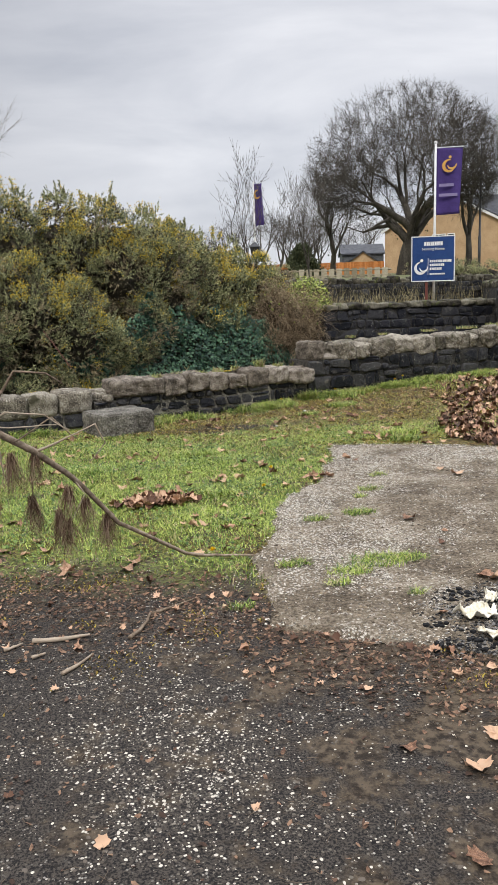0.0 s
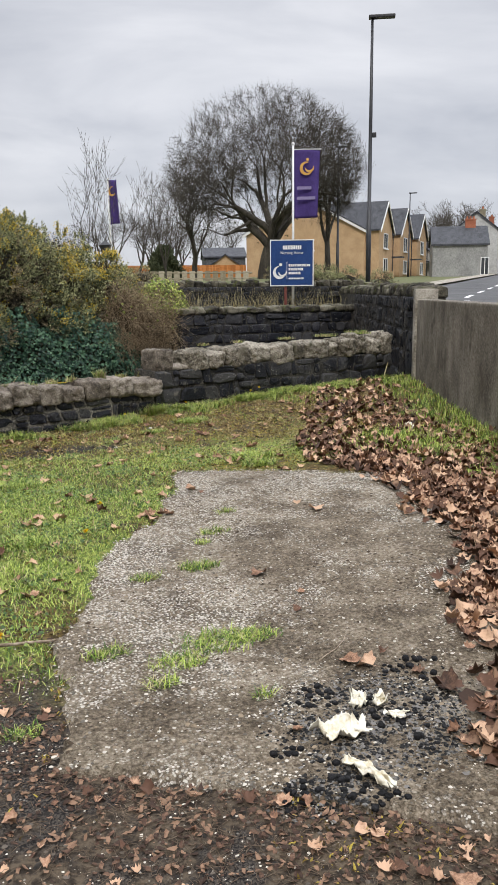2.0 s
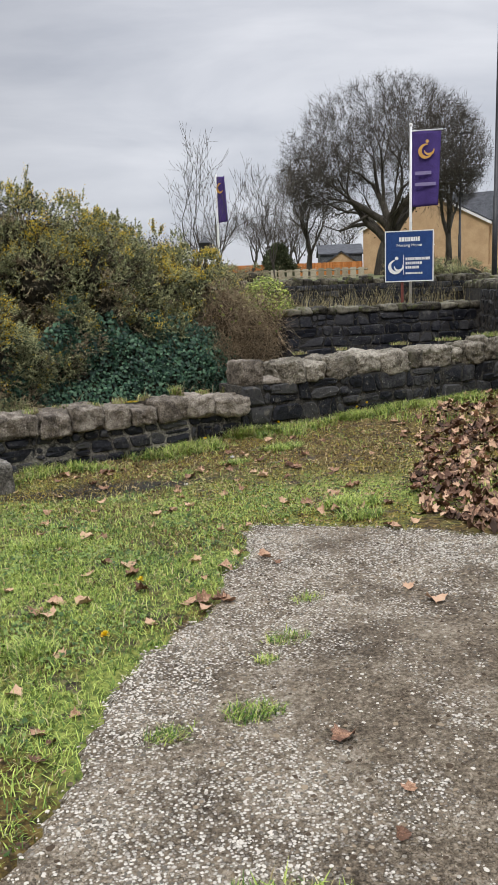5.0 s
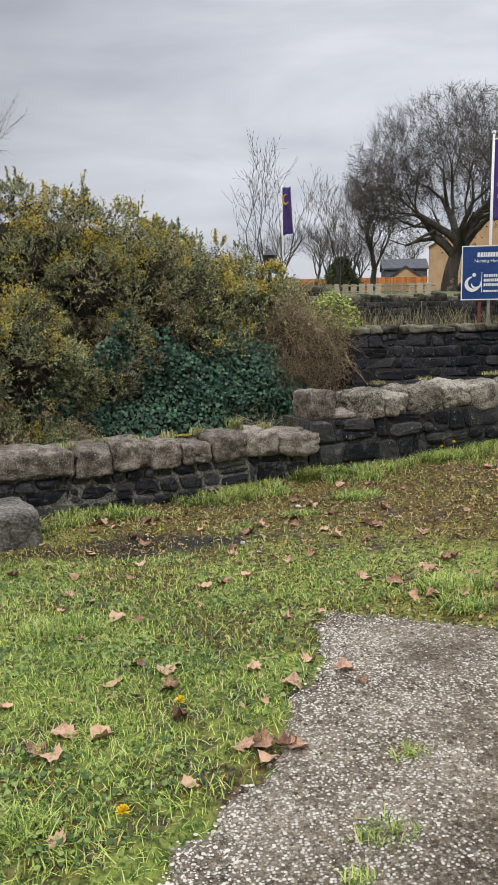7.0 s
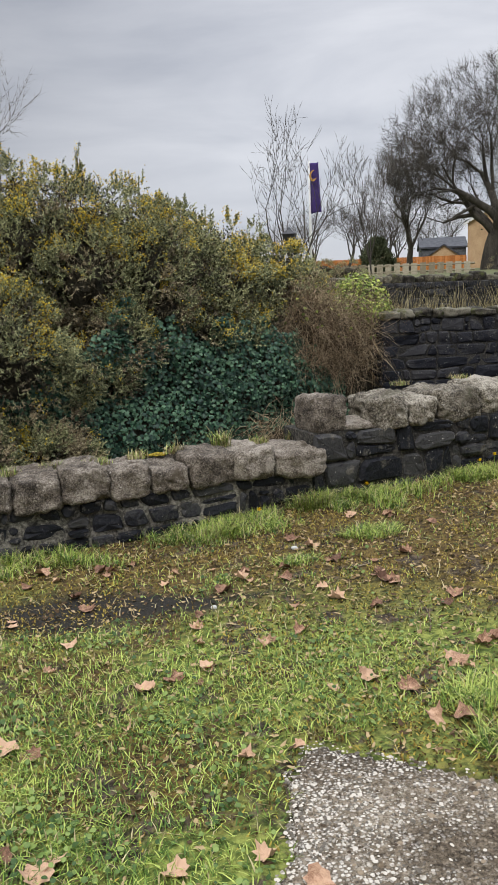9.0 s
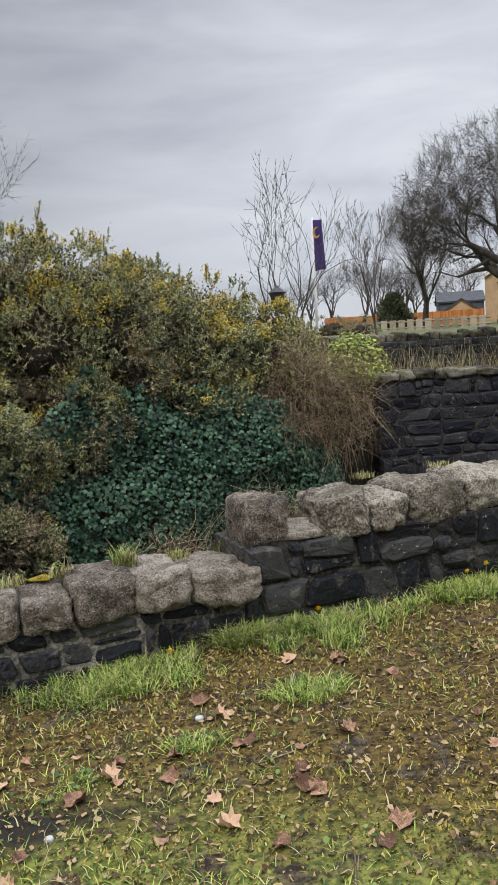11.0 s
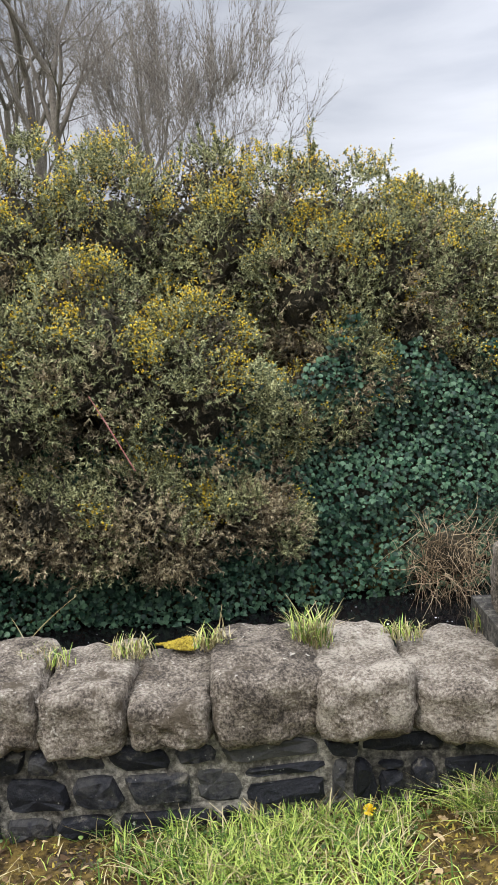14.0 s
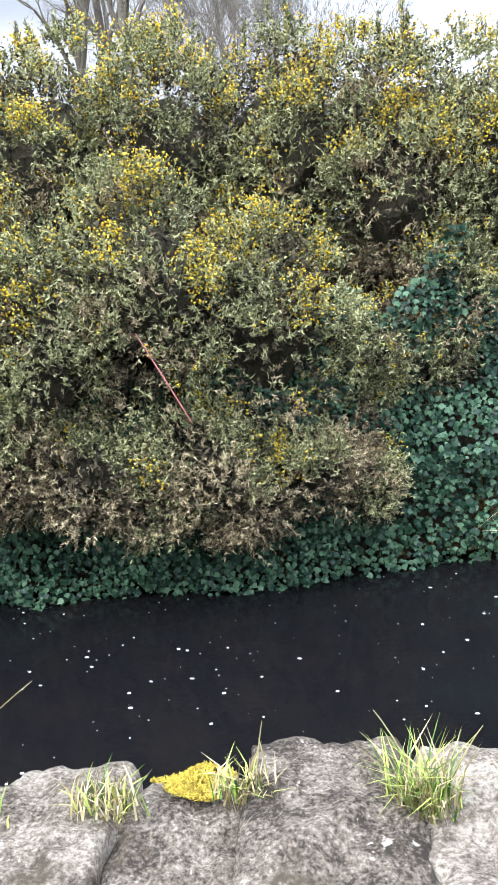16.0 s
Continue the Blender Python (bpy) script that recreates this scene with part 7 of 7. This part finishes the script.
def straw_bits(name, pts, seed, l0, l1, r, material, label):
    rng = np.random.default_rng(seed)
    k = len(pts)
    s = np.array([(x, y, lay(x, y) + 0.004) for x, y in pts])
    a = rng.uniform(0, 2 * math.pi, k)
    vec = np.stack([np.cos(a), np.sin(a), rng.uniform(-0.02, 0.12, k)], 1) * rng.uniform(l0, l1, k)[:, None]
    v, f = twig_cloud(rng, s, vec, np.zeros(k), np.full(k, r), 2)
    return tagged(cloud_mesh(name, v, f, material), label, "twigs", kind="stuff")


straw_bits("needle_litter", scatter(31, 6500, -1.2, 2.4, 1.0, 4.6, tar_litter), 31, 0.015, 0.07, 0.0011, M_TWIG, "dead needles and stalks strewn on old tar")
straw_bits("stalk_litter", scatter(32, 700, -1.0, 5.0, 4.5, 9.5, lambda x, y: 0 if in_pad(x, y) or not open_ground(x, y) else 0.5), 32, 0.04, 0.16, 0.0014, M_STRAW, "dry stalks strewn over moss and grass")

# ---- fire site ----


def crumpled(name, place, size, seed, material, label, category, lift=0.03):
    """A creased sheet with a torn outline, lying in soft folds."""
    r = random.Random(seed)
    bm = bmesh.new()
    bmesh.ops.create_grid(bm, x_segments=30, y_segments=24, size=0.5)
    torn = [f for f in bm.faces if math.hypot(f.calc_center_median().x, f.calc_center_median().y) > 0.42 + 0.16 * noise.noise(Vector((math.atan2(f.calc_center_median().y, f.calc_center_median().x) * 1.6, seed * 3.7, 0.0)))]
    bmesh.ops.delete(bm, geom=torn, context="FACES")
    for v in bm.verts:
        x, y = v.co.x, v.co.y
        q = Vector((x * 2.6 + seed, y * 2.6, seed))
        fold = abs(noise.noise(q * 1.2 + Vector((0, 9, 0)))) + 0.4 * abs(noise.noise(q * 2.7 + Vector((4, 0, 0)))) + 0.12 * noise.noise(q * 6)
        v.co = Vector((x * size[0] * 1.15 + 0.02 * noise.noise(q * 2), y * size[1] * 1.15 + 0.02 * noise.noise(q * 2 + Vector((5, 0, 0))), lift * max(0.0, 1.5 * fold)))
    ob = part(name, bm, material, smooth=True)
    ob.matrix_world = Matrix.Translation((place[0], place[1], lay(*place) + 0.012)) @ pose(0, 0, 0, 0, 0, r.uniform(0, 360))
    mod = ob.modifiers.new("thickness", "SOLIDIFY")
    mod.thickness = 0.002
    return tagged(ob, label, category)


crumpled("melted_plastic", (1.66, 2.86), (0.16, 0.11), 2.0, M_PAPER, "crumpled scorched white plastic scrap on ash", "plastic scrap", 0.05)
crumpled("plastic_strip", (1.63, 2.64), (0.2, 0.05), 6.0, M_PAPER, "torn cream plastic strip on ash", "plastic scrap", 0.03)
crumpled("plastic_scrap", (1.81, 3.0), (0.06, 0.06), 9.0, M_PAPER, "small white plastic scrap on ash", "plastic scrap", 0.04)
crumpled("plastic_scrap", (1.88, 2.97), (0.06, 0.05), 12.0, M_PAPER, "small white plastic scrap on ash", "plastic scrap", 0.03)
crumpled("plastic_scrap", (1.88, 2.88), (0.07, 0.05), 15.0, M_PAPER, "small white plastic scrap on ash", "plastic scrap", 0.02)
crumpled("plastic_bag", (4.75, 6.95), (0.12, 0.1), 18.0, M_PAPER, "pale plastic scrap caught in grass", "plastic scrap", 0.05)


def char_lump(place, seed, s):
    bm = boulder(s, s * random.Random(seed).uniform(0.6, 1.0), s * 0.6, seed, n=3, power=3.5, rough=s * 0.3)
    ob = part("charcoal_lump", bm, M_CHAR)
    ob.matrix_world = Matrix.Translation((place[0], place[1], lay(*place) - 0.004)) @ pose(0, 0, 0, 0, 0, seed * 77 % 360)
    return tagged(ob, "small black charred lump in the fire site", "charcoal", "charcoal lumps")


r = random.Random(5)
for cx, cy, rx, ry, n in [(1.72, 3.11, 0.1, 0.07, 40), (1.92, 2.93, 0.17, 0.11, 66), (2.14, 3.14, 0.13, 0.11, 58), (1.47, 2.86, 0.05, 0.025, 16), (1.46, 2.64, 0.16, 0.07, 52), (1.6, 2.55, 0.12, 0.06, 30), (1.55, 2.76, 0.06, 0.03, 12), (1.95, 2.74, 0.15, 0.1, 22)]:
    for _ in range(n):
        a, d = r.uniform(0, 2 * math.pi), math.sqrt(r.random())
        char_lump((cx + math.cos(a) * d * rx, cy + math.sin(a) * d * ry), r.uniform(0, 99), 0.007 + 0.019 * r.random() ** 1.6)
M_ASH = mat("grey_ash", [(0.01, 0.01, 0.01), (0.03, 0.029, 0.027), (0.2, 0.19, 0.175)], 9, 60, 1.0, 1.0, 70, island=0.3)
pebble_cloud("ash", scatter(25, 5000, 1.3, 2.4, 2.4, 3.35, lambda x, y: max(step(1.1, 0.4, math.hypot((x - 1.85) / 0.42, (y - 2.9) / 0.34)), step(1.1, 0.4, math.hypot((x - 1.52) / 0.24, (y - 2.64) / 0.12)))), 25, 0.003, 0.01, "black and grey ash spread on the concrete", M_ASH)

# ---- sticks and the fallen branch ----


def stick(a, b, r0, seed, label="dry bare stick lying on old tar"):
    g = random.Random(seed)
    n = 6
    pts = []
    for i in range(n + 1):
        t = i / n
        x, y = a[0] + (b[0] - a[0]) * t, a[1] + (b[1] - a[1]) * t
        ln = math.hypot(b[0] - a[0], b[1] - a[1])
        k = 0.06 * ln * math.sin(t * 3 + g.uniform(-0.3, 0.3))
        pts.append((x + k * (b[1] - a[1]) / ln, y - k * (b[0] - a[0]) / ln, lay(x, y) + r0 * 0.9 + 0.004 * g.random()))
    tv, tf = tube(pts, [r0 * (1 - 0.5 * i / n) * g.uniform(0.85, 1.15) for i in range(n + 1)], 7)
    return tagged(link_mesh("stick", tv, tf, M_TWIG, smooth=True), label, "stick", "fallen sticks")


for i, (a, b, r0) in enumerate([((-0.16, 3.2), (0.07, 3.19), 0.011), ((-0.27, 3.15), (-0.2, 3.2), 0.008), ((-0.05, 2.88), (0.07, 3.02), 0.008), ((0.23, 3.12), (0.34, 3.34), 0.009), ((0.34, 3.34), (0.56, 3.46), 0.007), ((-0.16, 3.04), (-0.11, 3.07), 0.008), ((-0.5, 3.05), (-0.33, 3.0), 0.009), ((3.05, 7.3), (3.12, 7.62), 0.004), ((1.75, 2.2), (1.92, 2.26), 0.003), ((1.85, 3.35), (2.05, 3.5), 0.003), ((2.9, 8.1), (3.15, 8.2), 0.003)]):
    stick(a, b, r0, i)


def fallen_branch():
    b = empty("pine_branch", (0.96, 3.95, 0.1), "fallen dead pine branch with brown needle tufts", "branch")
    inv = Vector((-0.96, -3.95, -0.1))

    def limb(name, pts, r0, r1, parent=b):
        n = len(pts)
        fine = []
        for i in range(n - 1):
            for k in range(4):
                t = k / 4
                p = Vector(pts[i]).lerp(Vector(pts[i + 1]), t)
                fine.append(p + Vector((0.006 * noise.noise(p * 9), 0.006 * noise.noise(p * 9 + Vector((3, 0, 0))), 0.006 * noise.noise(p * 9 + Vector((0, 5, 0))))) + inv)
        fine.append(Vector(pts[-1]) + inv)
        m = len(fine)
        tv, tf = tube(fine, [r0 + (r1 - r0) * i / (m - 1) for i in range(m)], 8)
        return link_mesh(name, tv, tf, M_TWIG, parent, smooth=True)
    limb("stem", [(1.0, 3.96, 0.115), (0.8, 3.93, 0.14), (0.59, 3.85, 0.2), (0.25, 3.7, 0.44), (0.06, 3.6, 0.69), (-0.1, 3.5, 0.85), (-0.3, 3.44, 0.98), (-0.9, 3.3, 1.2)], 0.005, 0.018)
    subs = [[(-0.1, 3.5, 0.85), (0.0, 3.5, 0.88), (0.16, 3.5, 0.95)], [(-0.3, 3.44, 0.98), (-0.16, 3.42, 1.2), (-0.03, 3.4, 1.19), (0.04, 3.4, 1.14)], [(-0.17, 3.46, 0.9), (-0.02, 3.44, 1.0), (0.08, 3.44, 0.9)], [(0.06, 3.6, 0.69), (0.1, 3.58, 0.62), (0.03, 3.58, 0.5)], [(-0.1, 3.5, 0.85), (-0.12, 3.55, 0.72), (-0.13, 3.6, 0.6)], [(0.25, 3.7, 0.44), (0.22, 3.7, 0.5), (0.19, 3.7, 0.44)], [(0.16, 3.5, 0.95), (0.2, 3.52, 0.86), (0.13, 3.52, 0.78)], [(-0.3, 3.44, 0.98), (-0.2, 3.4, 1.04), (-0.05, 3.38, 1.02), (0.05, 3.38, 0.95)], [(-0.25, 3.45, 0.96), (-0.24, 3.5, 0.8), (-0.22, 3.52, 0.7)], [(-0.35, 3.42, 1.0), (-0.2, 3.42, 0.97), (0.0, 3.42, 0.97)]]
    for i, p in enumerate(subs):
        limb("side_twig", p, 0.007 if i in (0, 1) else 0.004, 0.002)
    rng = np.random.default_rng(3)
    M_NEEDLE = mat("dead_needles", [(0.1, 0.055, 0.035), (0.2, 0.125, 0.085), (0.33, 0.235, 0.165)], 3, 20, 0.9, 0, island=0.6)
    for x, y, z, k in [(-0.13, 3.6, 0.62, 130), (-0.02, 3.6, 0.54, 120), (0.2, 3.7, 0.48, 150), (-0.1, 3.52, 0.86, 110), (-0.2, 3.5, 0.84, 110), (0.03, 3.58, 0.66, 110), (0.1, 3.6, 0.6, 90), (-0.3, 3.5, 0.72, 100), (0.02, 3.6, 0.5, 90)]:
        st = np.tile(np.array([x, y, z]) + np.array(inv), (k, 1)) + rng.normal(size=(k, 3)) * 0.008
        vec = np.stack([rng.normal(size=k) * 0.035, rng.normal(size=k) * 0.035, -rng.uniform(0.12, 0.21, k)], 1)
        v, f = twig_cloud(rng, st, vec, np.zeros(k), np.full(k, 0.0011), 2)
        tagged(cloud_mesh("needle_tuft", v, f, M_NEEDLE, b, "hanging brown needle tuft"), kind="stuff")


fallen_branch()

# foam flecks on the river
rng = np.random.default_rng(12)
fx = rng.uniform(-4, 4.5, 620)
fy = np.array([wall_y(a) + 0.45 + (bank_y(a) - wall_y(a) - 0.5) * b for a, b in zip(fx, rng.uniform(0, 1, 620) ** 0.7)])
a = rng.uniform(0, 2 * math.pi, 620)
s = 0.003 + 0.011 * rng.uniform(0, 1, 620) ** 2
ring = [np.stack([fx + np.cos(a + k * 1.05) * s * (1.6 if k % 3 == 0 else 1), fy + np.sin(a + k * 1.05) * s, np.full(620, WATER + 0.004)], 1) for k in range(6)]
cloud = cloud_mesh("river_foam", np.stack(ring, 1).reshape(-1, 3), np.arange(6 * 620).reshape(-1, 6), M_WHITE)
tagged(cloud, "small white foam flecks drifting on the river", "foam", kind="stuff")

# dead creeper on the parapet and tall dead stems above the embankment
rng = np.random.default_rng(14)
k = 260
sx = rng.uniform(4.9, 12.5, k)
st = np.array([RF @ Vector((a, 0.04 + 0.03 * rng.random(), b)) for a, b in zip(sx, rng.uniform(0.5, 1.5, k))])
v, f = twig_cloud(rng, st, np.stack([rng.normal(size=k) * 0.12, rng.normal(size=k) * 0.1, -rng.uniform(0.15, 0.7, k)], 1), np.zeros(k), np.full(k, 0.0035), 3)
tagged(cloud_mesh("dead_creeper", v, f, M_BARK), "grey dead creeper stems hanging on the parapet", "creeper", kind="stuff")
k = 650
st = np.stack([rng.uniform(6.1, 11.2, k), rng.uniform(18.6, 20.9, k), np.full(k, 0.8)], 1)
v, f = twig_cloud(rng, st, np.stack([rng.normal(size=k) * 0.18, rng.normal(size=k) * 0.1, rng.uniform(0.3, 0.85, k)], 1), rng.uniform(0, 0.15, k), rng.uniform(0.003, 0.006, k), 3)
tagged(cloud_mesh("dead_stems", v, f, M_STRAW), "tall straw-coloured dead stems below the field wall", "dead stems", kind="stuff")

tv, tf = tube([WF @ Vector((4.35, -0.1, 0.24)), WF @ Vector((4.5, -0.08, 0.32)), WF @ Vector((4.62, -0.04, 0.5)), WF @ Vector((4.66, 0.0, 0.8))], [0.006, 0.007, 0.006, 0.004], 6)
tagged(link_mesh("creeper_stem", tv, tf, M_STRAW), "pale bent creeper stem hanging by the wall", "stem")
for i, (x, y, s) in enumerate([(2.72, 8.5, 0.034), (3.12, 9.22, 0.022), (2.2, 7.85, 0.028)]):
    st = part("loose_stone", boulder(s, s * 0.8, s * 0.6, 400.0 + i, n=3, power=3, rough=s * 0.3), M_RENDER, smooth=True)
    st.matrix_world = Matrix.Translation((x, y, lay(x, y) - 0.004))
    tagged(st, "small pale loose stone on mossy ground", "stone", "loose pale stones")

# ---- wall stones ----
M_WETSTONE = mat("black_wet_basalt", [(0.004, 0.005, 0.009), (0.01, 0.011, 0.017), (0.036, 0.035, 0.037)], 5, 40, 0.6, 0.8, 20, obj=0.3, mottled=0.14, mottle_col=(0.09, 0.086, 0.076), mottle_scale=6, spec=0.35, specks=1.0, speck_scale=40)
rubble(wall_low, Matrix.Translation((-1.62, 0, 0)), 2.46, 0.02, 0.41, 0.15, 0.1, 1, joint=0.013, proud=0.03)
H = Matrix.Translation((0.84, 0, 0))
rubble(wall_high, H, 3.88, 0.02, 0.64, 0.19, 0.15, 2, joint=0.008, proud=0.03)
rubble(wall_stub, Matrix.Translation((-6.5, 0, 0)), 4.64, 0.02, 0.3, 0.22, 0.11, 3, joint=0.016)
rubble(wall_gap, Matrix.Translation((-1.86, 0, 0)), 0.24, 0.02, 0.38, 0.14, 0.09, 4)
rubble(wall_bank, I4, 4.7, -1.5, 1.0, 0.26, 0.2, 5, joint=0.01, material=M_WETSTONE)
rubble(wall_field, I4, 7.6, 0.8, 1.6, 0.24, 0.16, 6, joint=0.014)
rubble(wall_parapet, Matrix.Translation((4.72, 0, 0)) @ Matrix.Translation((7.9, 0, 0)) @ pose(0, 0, 0, 0, 0, 180), 7.9, -0.4, 1.4, 0.26, 0.2, 7, joint=0.014)
rubble(wall_bank, pose(0, 0.5, 0, 0, 0, -90), 0.5, -1.5, 1.0, 0.25, 0.14, 8, joint=0.012, material=M_WETSTONE)
